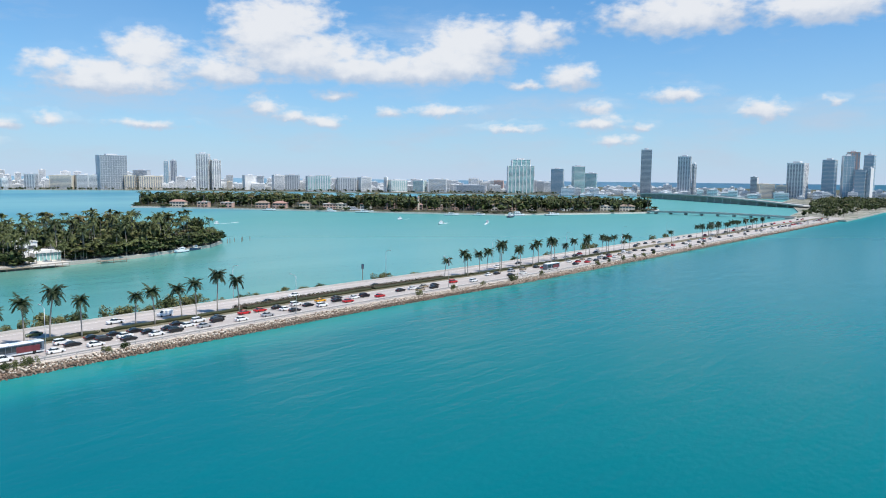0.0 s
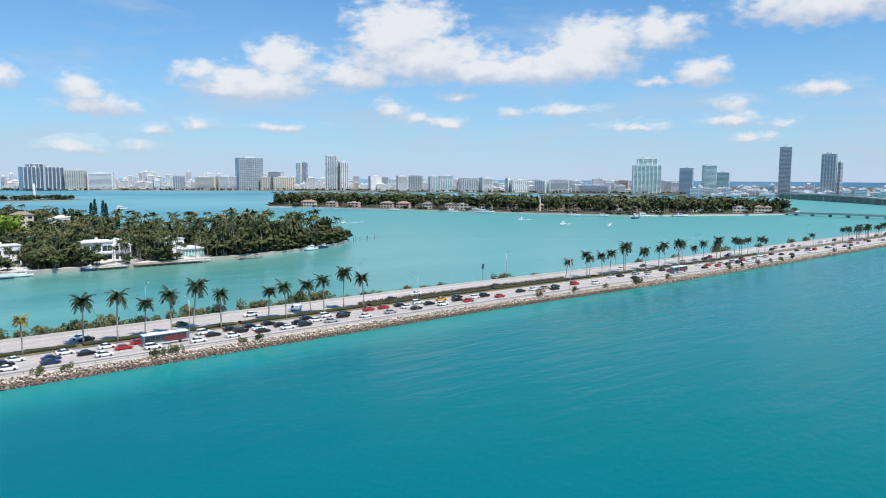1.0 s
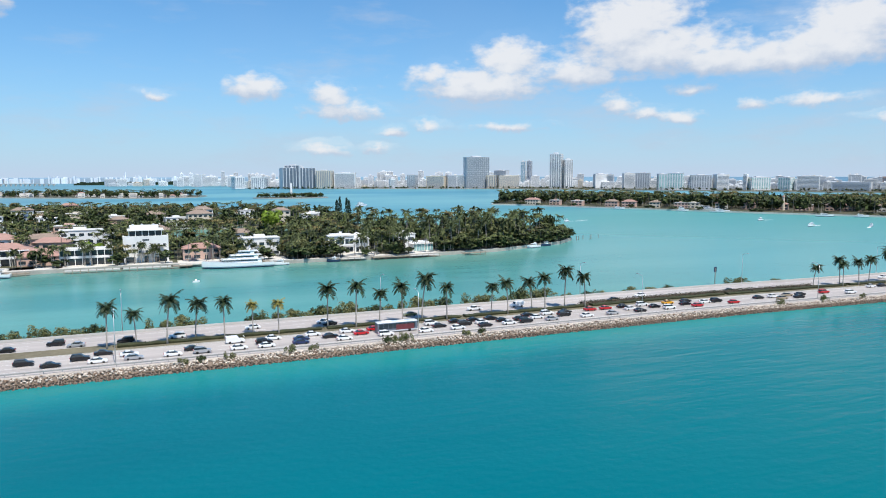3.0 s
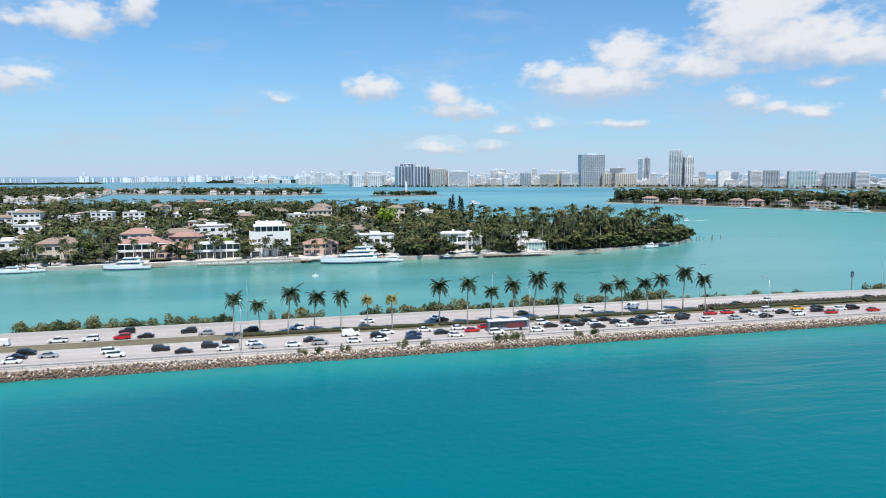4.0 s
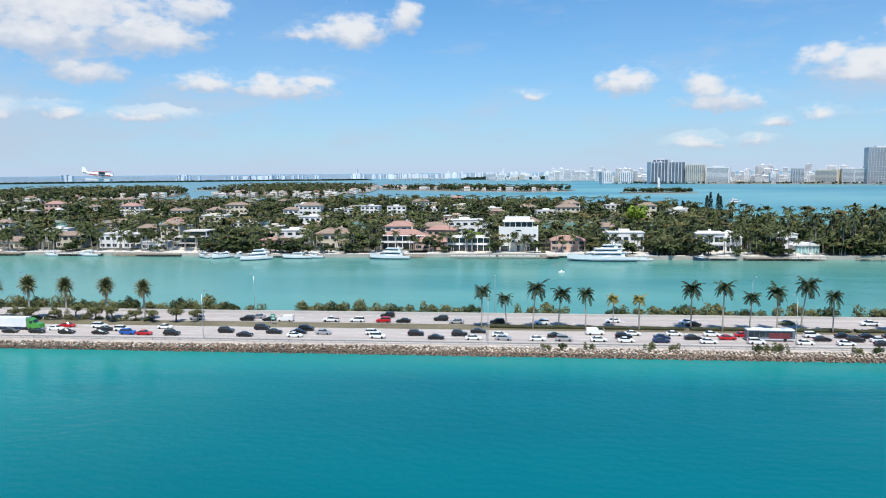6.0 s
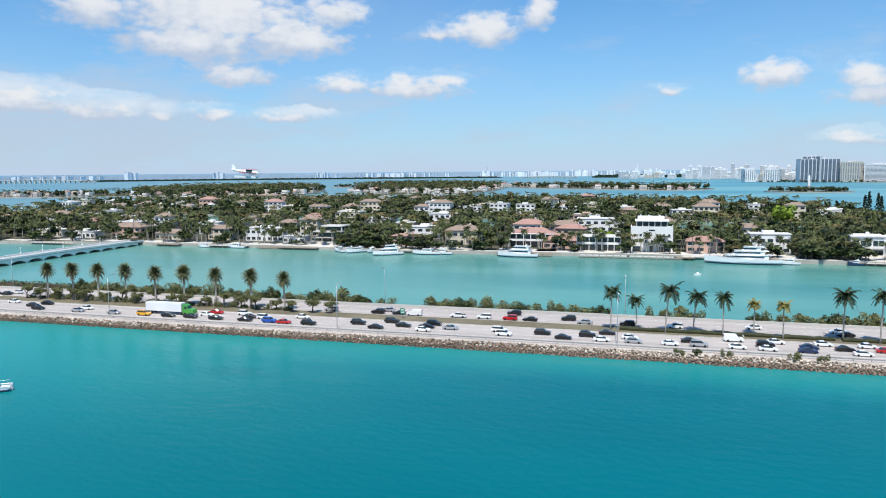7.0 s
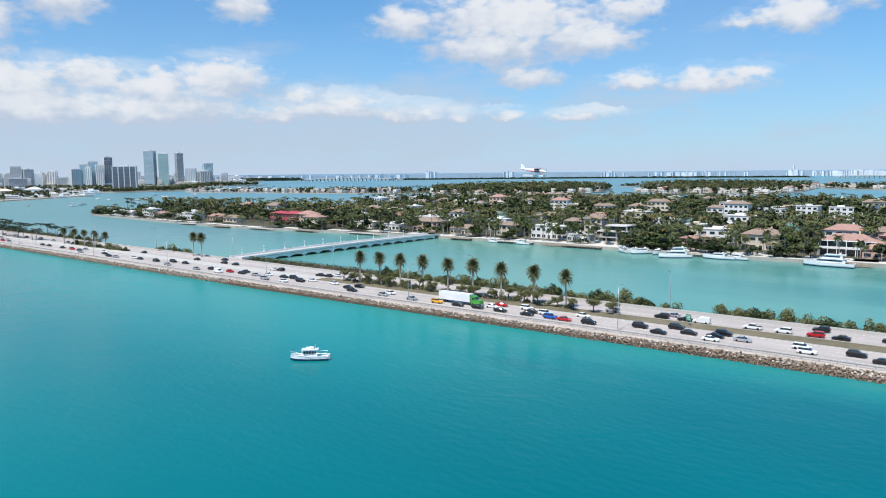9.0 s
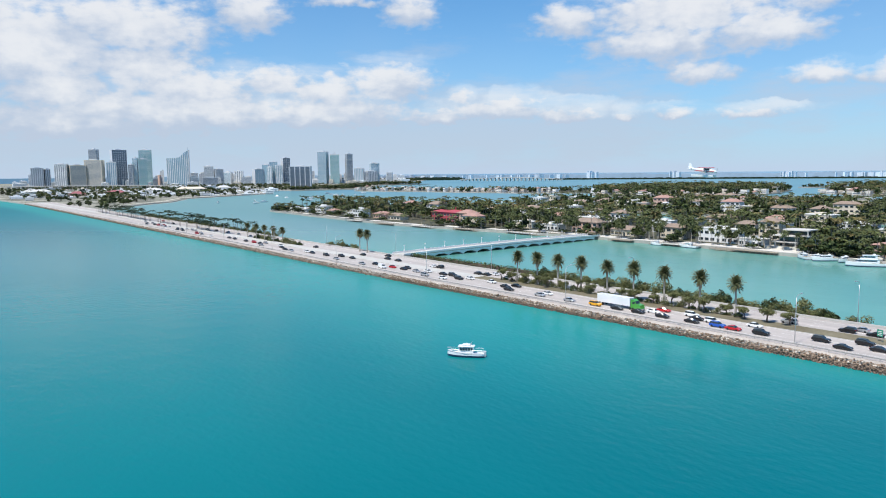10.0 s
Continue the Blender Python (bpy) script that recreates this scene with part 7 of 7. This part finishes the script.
bright = make_tree("flame_tree", 500, 22.5, 9.5, M["leaf_bright"], "large fresh yellow-green tree among the palms", 130, 0.7)
bright.matrix_basis = pose(82, 484, 1.6)
fresh = make_tree("flame_tree", 502, 9.0, 5.0, M["leaf_bright"], "yellow-green tree behind the sea wall", 110, 0.6)
fresh.matrix_basis = pose(-98, 428, 1.6)
fresh = make_tree("flame_tree", 503, 9.5, 6.0, M["leaf_bright"], "fresh green tree behind the balconied house", 110, 0.6)
fresh.matrix_basis = pose(-22, 432, 1.6)
bush = make_tree("banyan_tree", 501, 11.0, 5.5, M["leaf_b"], "dense overhanging tree at the water's edge", 130, 0.55)
bush.matrix_basis = pose(80, 386, 1.2)

def shore_y(x):
    for (a, b), (c, d) in zip(PALM_SHORE, PALM_SHORE[1:]):
        if a <= x <= c:
            return b + (d - b) * (x - a) / (c - a)
    return 400.0


# pale terraces and pool decks between the villas and the sea wall
for x, w in KEEP:
    if x < 200:
        y0 = 391 if x > -150 else 390 if x > -400 else shore_y(x) + 5
        if 20 < x < 180:
            y0 = 383
        solid("terrace", Geo().chamfer(x - w / 2 - 2, x + w / 2 + 2, y0, max(402, y0 + 8) if x > -400 else y0 + 7, 1.3, 1.72, 0.05), M["paving"], "pale stone terrace before a villa", "terrace", kind="structure")
# pale walk on top of the sea wall
walk_xs = frange(-330, 205, 5)
solid("sea_walk", Geo().loft([[(x, shore_y(x) + 0.6, 1.4), (x, shore_y(x) + 4.2, 1.4), (x, shore_y(x) + 4.2, 1.9), (x, shore_y(x) + 0.6, 1.9)] for x in walk_xs]), M["paving"], "pale stone walk along the island's sea wall", "pavement", kind="structure")
# docks along the sea wall
for i, (x, w) in enumerate(((-250, 34), (-205, 40), (4, 24), (20, 10), (108, 14), (130, 22), (150, 18), (182, 16), (-20, 26), (-62, 30), (-118, 30), (-290, 18), (-372, 34), (-430, 26), (-478, 30), (-530, 28), (-585, 24))):
    y = 376.5 if x > 40 else 381 if x > -150 else shore_y(x) - 3.2
    dock = thing("boat_dock", pose(x, y, 0), "weathered timber dock on piles by the sea wall", "dock", "private docks")
    part("deck", Geo().box(-w / 2, w / 2, -1.6, 2.6, 1.15, 1.4), M["wood"] if i % 2 else M["concrete"], dock)
    for k in range(int(w / 3.5) + 1):
        part("dock_post", Geo().tube([(-w / 2 + 0.4 + k * 3.5, -1.5, -2), (-w / 2 + 0.4 + k * 3.5, -1.5, 2.1)], 0.16), M["wood"], dock)
for x, y in ((287, 428), (291, 431), (296, 433), (300, 430), (305, 436), (312, 437)):
    ob = thing("mooring_pile", pose(x, y, 0), "dark timber mooring pile in the water", "pile", "mooring piles")
    part("post", Geo().tube([(0, 0, -2), (0, 0, 3.2)], 0.22), M["wood"], ob)

# halls and canopies at the west end
for az, d, w, hh, wall, rf, lb in ((70.3, 1880, 70, 9, CR, M["cream"], "large cream hall with a broad shallow roof"), (73.0, 1900, 46, 7, WH, M["flat_roof"], "long white low building at the marina"), (75.5, 1800, 44, 5, PK, M["dull_red"], "low building with a dull red canopy in the park"), (78.0, 1750, 34, 5, PK, M["dull_red"], "reddish low building in the park"), (68.0, 2050, 40, 8, WH, M["flat_roof"], "white low building by the basin"), (80.5, 1900, 60, 8, WH, M["flat_roof"], "long white terminal building")):
    a = radians(az)
    house(-math.sin(a) * d, math.cos(a) * d, w, 24, 1, wall, "hip", rf, lb, storey=hh, turn=az, pitch=0.25, fine=False, name="public_hall", bays=12)

# ---- boats ----
def hull(g, length, beam, height, sheer=0.25, z0=-0.6, n=13):
    rings = []
    for i in range(n):
        u = i / (n - 1)
        x = -length / 2 + length * u
        w = beam / 2 * (0.9 if u < 0.05 else 1.0) * (1.0 if u < 0.5 else max(0.02, (1 - ((u - 0.5) * 2) ** 2.4)))
        top = height * (1 + sheer * max(0, u - 0.35) * 1.5)
        xb = x - (0.13 * length * max(0, u - 0.6) * 2)
        rings.append([(xb, -w * 0.75, z0), (xb, w * 0.75, z0), (x, w * 0.98, height * 0.45), (x, w, top), (x, -w, top), (x, -w * 0.98, height * 0.45)])
    return g.loft(rings)


def tier(x0, x1, half, z0, z1, rake=0.8, back=0.2):
    """A deckhouse with a raked front."""
    return Geo().loft([[(x0, -half, z0), (x1, -half * 0.7, z0), (x1 + 0.2, 0, z0), (x1, half * 0.7, z0), (x0, half, z0)],
                       [(x0 + back, -half * 0.94, z1), (x1 - rake * (z1 - z0), -half * 0.62, z1), (x1 - rake * (z1 - z0) + 0.15, 0, z1), (x1 - rake * (z1 - z0), half * 0.62, z1), (x0 + back, half * 0.94, z1)]])


def yacht(x, y, turn, length, label, decks=2, hull_mat=None, name="motor_yacht", fine=True):
    ob = thing(name, pose(x, y, 0, 0, 0, turn), label, "yacht" if length > 14 else "boat")
    beam, k = length * 0.22 + 0.8, length / 30
    hh = 0.95 + length * 0.045
    part("hull", hull(Geo(), length, beam, hh, 0.5), hull_mat or M["gelcoat"], ob, smooth=False)
    part("waterline_stripe", hull(Geo(), length * 1.002, beam * 1.004, hh * 0.22, 0, -0.3), M["navy_hull"], ob)
    part("deck", Geo().box(-length * 0.47, length * 0.1, -beam * 0.44, beam * 0.44, hh - 0.1, hh + 0.06), M["wood"], ob)
    z, x0, x1, half = hh, -length * (0.33 if decks > 1 else 0.2), length * (0.26 if decks > 1 else 0.22), beam * (0.42 if decks > 1 else 0.36)
    for dck in range(decks):
        step = (0.9 + 1.0 * min(1, 0.35 + k)) * (1.0 if decks > 1 else 0.8)
        body = part("deckhouse", tier(x0, x1, half, z, z + step), M["gelcoat"], ob)
        part("window_band", tier(x0 + 0.12 * length * 0.5, x1 - 0.25 * step + 0.04, half * 1.012, z + step * 0.46, z + step * 0.74, 0.8, 0.05), M["glass_dark"], body)
        part("overhang", Geo().chamfer(x0 - length * 0.05, x1 - step * 0.7, -half * 1.04, half * 1.04, z + step - 0.04, z + step + 0.14, 0.05), M["gelcoat"], ob)
        z += step + 0.08
        x0, x1, half = x0 + length * 0.05, x1 - length * 0.12, half * 0.86
    if fine:
        part("radar_arch", Geo().loft([[(x0 + 0.2, s * half * 0.8, z) for s in (-1, 1)] + [(x0 + 0.9, s * half * 0.8, z) for s in (1, -1)], [(x0 - 0.1, s * half * 0.6, z + 1.1 * max(0.5, k)) for s in (-1, 1)] + [(x0 + 0.5, s * half * 0.6, z + 1.1 * max(0.5, k)) for s in (1, -1)]]), M["gelcoat"], ob)
    part("mast", Geo().tube([(x0 + 0.3, 0, z), (x0 + 0.1, 0, z + 2.2 * max(0.5, k))], [0.1, 0.04]), M["metal"], ob)
    if not fine:
        return ob
    rail = Geo()
    for s in (-1, 1):
        rail.tube([(length * 0.05, s * beam * 0.47, hh + 0.95), (length * 0.3, s * beam * 0.38, hh * 1.12 + 0.9), (length * 0.485, 0, hh * 1.25 + 0.8)], 0.035, 4)
    part("bow_rail", rail, M["chrome"], ob)
    return ob


yacht(46.5, 373.6, 180, 35, "large white three-deck motor yacht moored at the sea wall", 3)
yacht(68, 374, 180, 9, "small white motor cruiser astern of the yacht", 1, name="motor_boat")
yacht(-65, 377.5, 180, 22, "white motor yacht with dark windows moored at the sea wall", 2)
yacht(-116, 377.5, 185, 16, "low white express cruiser moored at the sea wall", 1)
yacht(-108, 380, 180, 12, "white sport boat beside the cruiser", 1, name="motor_boat")
yacht(-136.5, 370.5, 214, 17, "white motor yacht lying out at an angle", 2)
yacht(-158, 378.5, 232, 14, "white cruiser moored beneath the palms", 1)
yacht(-170, 380.0, 140, 12, "white open sport boat at its dock", 1, name="motor_boat")
yacht(-150, 380.5, 262, 10, "white flybridge boat stern-to at the sea wall", 1, name="motor_boat")
yacht(-164, 381.0, 205, 9, "small white runabout rafted beside the cruisers", 1, name="motor_boat")
yacht(-262, 384, 180, 8, "small white launch at its dock", 1, name="motor_boat")
yacht(-240, 384.5, 180, 12, "low white boat along the sea wall", 1, name="motor_boat")
yacht(97, 376.4, 180, 7, "small open boat with a dark cover by the bank", 1, M["navy_hull"], "motor_boat")
yacht(234, 398, 195, 11, "white cabin cruiser moored near the island's tip", 1)
yacht(247, 404, 200, 9, "grey-covered launch moored near the island's tip", 1, M["navy_hull"], "motor_boat")
yacht(677, 713, -52, 30, "long white yacht along the eastern island", 2)
yacht(662, 676, -52, 24, "low white yacht along the eastern island", 1)
yacht(718, 482, 10, 18, "dark-hulled yacht off the eastern island", 2, M["navy_hull"])
yacht(700, 560, -52, 18, "white yacht moored off the eastern island", 1)
for i, (x, y) in enumerate(((726, 536), (756, 497), (800, 474), (640, 717), (600, 796))):
    yacht(x, y, -55 if y > 500 else -28, 15 + 3 * (i % 3), "white motor yacht at its dock on the eastern island", 1 + i % 2)
yacht(309, 1027, 20, 20, "white motor yacht out on the blue water", 2)
for x, y, t, n in ((557, 459, 200, 13), (608, 438, 30, 9), (582, 539, 190, 8), (393, 604, 200, 7)):
    yacht(x, y, t, n, "white motor boat under way on the lagoon", 1, name="motor_boat")
    a = radians(t)
    g = Geo()
    ln = 20 if n > 7 else 34
    pts = []
    for i in range(9):
        u = i / 8
        w = 0.5 + 1.6 * u * (1 - 0.5 * u)
        cx, cy = x - math.cos(a) * (n * 0.35 + ln * u), y - math.sin(a) * (n * 0.35 + ln * u)
        pts += [(cx - math.sin(a) * w, cy + math.cos(a) * w, 0.03), (cx + math.sin(a) * w, cy - math.cos(a) * w, 0.03)]
    g.add(pts, [(2 * i, 2 * i + 1, 2 * i + 3, 2 * i + 2) for i in range(8)])
    solid("boat_wake", g, M["foam"], "white foam trail on the water", "wake", kind="structure")
rb = random.Random(55)
for i in range(22):
    a, q = radians(rb.uniform(56, 71)), rb.uniform(1150, 1650)
    yacht(-math.sin(a) * q, math.cos(a) * q, rb.uniform(0, 360), rb.uniform(9, 16), "white motor boat at anchor in the far basin", 1, name="motor_boat", fine=False)
for i in range(7):
    a, q = radians(rb.uniform(36, 52)), rb.uniform(1050, 1450)
    yacht(-math.sin(a) * q, math.cos(a) * q, rb.uniform(0, 360), rb.uniform(9, 15), "white boat out on the far bay", 1, name="motor_boat", fine=False)

# police-style launch in the channel
ob = thing("patrol_boat", pose(-135.4, 116.8, 0, 0, 0, 222), "white and pale blue patrol launch with a wheelhouse, lying in the channel", "boat")
part("hull", hull(Geo(), 9.4, 2.9, 0.85, 0.5), M["gelcoat"], ob)
part("hull_band", hull(Geo(), 9.44, 2.95, 0.5, 0.2, -0.4), M["navy_hull"], ob, "dark blue boot-top band")
part("collar", Geo().tube([(-4.6, 1.42, 1.12), (0, 1.5, 1.15), (2.2, 1.2, 1.3), (4.6, 0.05, 1.6)], 0.13).tube([(-4.6, -1.42, 1.12), (0, -1.5, 1.15), (2.2, -1.2, 1.3), (4.6, -0.05, 1.6)], 0.13), M["grey"], ob)
cabin = part("wheelhouse", tier(-2.1, 2.0, 1.05, 1.0, 2.7, 0.3, 0.1), M["gelcoat"], ob)
for s in (-1, 1):
    for k in range(5):
        part("window", Geo().box(-1.85 + k * 0.68, -1.33 + k * 0.68, s * 1.0 - 0.05, s * 1.0 + 0.05, 1.8, 2.4), M["glass_dark"], cabin)
part("cabin_roof", Geo().chamfer(-2.3, 1.9, -1.1, 1.1, 2.66, 2.82, 0.06), M["gelcoat"], ob)
part("radar_arch", Geo().tube([(-1.3, -0.85, 2.8), (-1.5, -0.6, 3.7), (-1.5, 0.6, 3.7), (-1.3, 0.85, 2.8)], 0.07), M["metal"], ob)
part("radar_dome", Geo().tube([(-0.3, 0, 3.18), (-0.3, 0, 3.45)], [0.35, 0.25], 10), M["gelcoat"], ob)
for s in (-0.45, 0.45):
    part("outboard_motor", Geo().chamfer(-5.2, -4.6, s - 0.22, s + 0.22, 0.2, 1.45, 0.08), M["grey"], ob)
part("flybridge", Geo().chamfer(-1.2, 0.9, -0.8, 0.8, 2.8, 3.2, 0.1), M["gelcoat"], ob)
part("bow_rail", Geo().tube([(1.6, 1.3, 1.95), (3.2, 0.95, 2.1), (4.7, 0.05, 2.3)], 0.04, 4).tube([(1.6, -1.3, 1.95), (3.2, -0.95, 2.1), (4.7, -0.05, 2.3)], 0.04, 4), M["metal"], ob)
part("stern_rail", Geo().tube([(-1.7, 1.3, 1.9), (-4.5, 1.35, 1.9), (-4.5, -1.35, 1.9), (-1.7, -1.3, 1.9)], 0.04, 4), M["metal"], ob)

buoy = thing("mooring_buoy", pose(23, 328, 0), "small white tender on a mooring in the lagoon", "boat")
part("hull", hull(Geo(), 3.0, 1.5, 0.7), M["gelcoat"], buoy)
part("console", Geo().chamfer(-0.5, 0.3, -0.4, 0.4, 0.3, 1.3, 0.08), M["gelcoat"], buoy)
sign = thing("channel_marker", pose(226, 232, 0), "dark channel marker board on a pile", "sign")
part("post", Geo().tube([(0, 0, -2), (0, 0, 7)], 0.18), M["wood"], sign)
part("board", Geo().chamfer(-0.7, 0.7, -0.08, 0.08, 5.4, 7.6, 0.03), M["navy_hull"], sign)

board = thing("road_sign", pose(-70, 202, 2.1, 0, 0, -20), "green road sign on two posts in the median", "sign")
for x in (-0.6, 0.6):
    part("post", Geo().tube([(x, 0.08, -0.2), (x, 0.08, 3.1)], 0.06), M["metal"], board)
panel = part("panel", Geo().chamfer(-0.85, 0.85, -0.04, 0.04, 1.4, 3.2, 0.02), M["sign_green"], board, "green panel with pale bars")
for k, w in enumerate((0.6, 0.45, 0.55)):
    part("bar", Geo().box(-w, w, -0.06, -0.042, 1.72 + 0.45 * k, 1.9 + 0.45 * k), M["white"], panel)

# floatplane low over the causeway
ob = thing("floatplane", pose(-127, 211, 46.5, 0, 4, 10) @ Matrix.Diagonal((1.1, 1.1, 1.1, 1)), "white and red high-wing floatplane flying low", "aeroplane")
part("fuselage", Geo().loft([[(x, w * math.cos(6.2832 * k / 10), z + h * math.sin(6.2832 * k / 10)) for k in range(10)] for x, w, h, z in ((-4.3, 0.1, 0.2, 0.4), (-2.2, 0.35, 0.45, 0.25), (0.2, 0.6, 0.75, 0.1), (1.8, 0.6, 0.7, 0.0), (3.2, 0.5, 0.5, -0.05), (3.9, 0.2, 0.2, -0.05))]), M["gelcoat"], ob)
part("cheat_line", Geo().box(-2.4, 3.3, -0.63, 0.63, -0.15, 0.05), M["red"], ob)
part("cabin_glass", Geo().chamfer(0.1, 1.9, -0.62, 0.62, 0.3, 0.8, 0.08), M["glass_dark"], ob)
part("wing", Geo().loft([[(x0, y, 0.95), (x0 - 0.75, y, 1.05), (x0 - 1.6, y, 0.98), (x0 - 0.8, y, 0.9)] for y, x0 in ((-5.5, 1.6), (-2.5, 1.8), (2.5, 1.8), (5.5, 1.6))]), M["red"], ob, "red-topped high wing")
part("tailplane", Geo().box(-4.4, -3.4, -1.8, 1.8, 0.45, 0.53), M["gelcoat"], ob)
part("fin", Geo().prism([(-4.5, 0.5), (-4.6, 2.0), (-3.9, 2.0), (-3.0, 0.6)], -0.06, 0.06), M["gelcoat"], ob)
for s in (-1, 1):
    part("float", hull(Geo(), 6.4, 0.75, 0.6, 0.2, -0.1).loft([[(-0.5, 0, 0), (0, 0, 0), (0, 0.01, 0.01)], [(-0.5, 0, 0.02), (0, 0, 0.02), (0, 0.01, 0.03)]]), M["gelcoat"], ob).location = (0.2, s * 1.15, -1.75)
    for x in (-0.8, 1.3):
        part("float_strut", Geo().tube([(x, s * 0.45, -0.4), (x + 0.1, s * 1.15, -1.2)], 0.05, 5), M["metal"], ob)
    part("wing_strut", Geo().tube([(0.9, s * 0.6, -0.2), (1.0, s * 2.8, 0.92)], 0.05, 5), M["metal"], ob)
part("propeller", Geo().box(3.9, 3.98, -0.09, 0.09, -1.05, 0.95), M["metal"], ob)

# ---- rock revetment along the south bank ----
def rock_geo(seed):
    r = random.Random(seed)
    g = Geo()
    t = (1 + 5 ** 0.5) / 2
    vs = [(-1, t, 0), (1, t, 0), (-1, -t, 0), (1, -t, 0), (0, -1, t), (0, 1, t), (0, -1, -t), (0, 1, -t), (t, 0, -1), (t, 0, 1), (-t, 0, -1), (-t, 0, 1)]
    fs = [(0, 11, 5), (0, 5, 1), (0, 1, 7), (0, 7, 10), (0, 10, 11), (1, 5, 9), (5, 11, 4), (11, 10, 2), (10, 7, 6), (7, 1, 8), (3, 9, 4), (3, 4, 2), (3, 2, 6), (3, 6, 8), (3, 8, 9), (4, 9, 5), (2, 4, 11), (6, 2, 10), (8, 6, 7), (9, 8, 1)]
    g.add([(x * 0.36 * r.uniform(0.75, 1.25), y * 0.30 * r.uniform(0.75, 1.25), z * 0.26 * r.uniform(0.75, 1.25)) for x, y, z in vs], fs)
    return g


ROCKS = [rock_geo(600 + i) for i in range(6)]
ROCK_MESH = [[g.mesh("rock", ma) for g in ROCKS] for ma in (M["wet_rock"], M["rock"], M["pale_rock_single"])]
bank = bpy.data.objects["causeway_bank"]
rr = random.Random(3)
dry, wet, pale, singles = [], [], [], 0
x = -1330.0
while x < 940:
    far = abs(x) > 260
    step = 1.5 if far else 0.78
    rows = 5 if far else 9
    for k in range(rows):
        u = (k + rr.uniform(-0.35, 0.35)) / (rows - 1)
        px, py = x + rr.uniform(-0.5, 0.5) * step, 177.3 + 4.8 * u * rock_span(x) + bend(x)
        pz = -0.25 + 1.9 * u + rr.uniform(-0.1, 0.25)
        s = rr.uniform(0.34, 0.78) * (0.95 if far else 0.82)
        turn = rr.uniform(0, 6.28)
        if -32 < x < 12 and singles < 300:
            ob = new("rock", ROCK_MESH[0 if u < 0.42 else 2 if u > 0.55 and rr.random() < (0.9 if x > -25 else 0.22) else 1][rr.randrange(6)])
            ob.matrix_basis = pose(px, py, pz, rr.uniform(-25, 25), rr.uniform(-25, 25), math.degrees(turn)) @ Matrix.Diagonal((s, s, s, 1))
            ob.parent = bank
            singles += 1
        else:
            (wet if u < 0.42 else pale if u > 0.55 and rr.random() < (0.9 if x > -25 else 0.22) else dry).append((ROCKS[rr.randrange(6)], px, py, pz, turn, s, s))
    x += step
for name, rows, ma, lb in (("rubble", dry, M["rock_stuff"], "tumbled brown and pale limestone rocks on the bank"), ("pale_rubble", pale, M["pale_rock"], "sun-bleached pale rocks along the top of the bank"), ("wet_rubble", wet, M["wet_rock"], "dark wet rocks at the waterline")):
    merge(name, rows, ma, lb, "rocks")
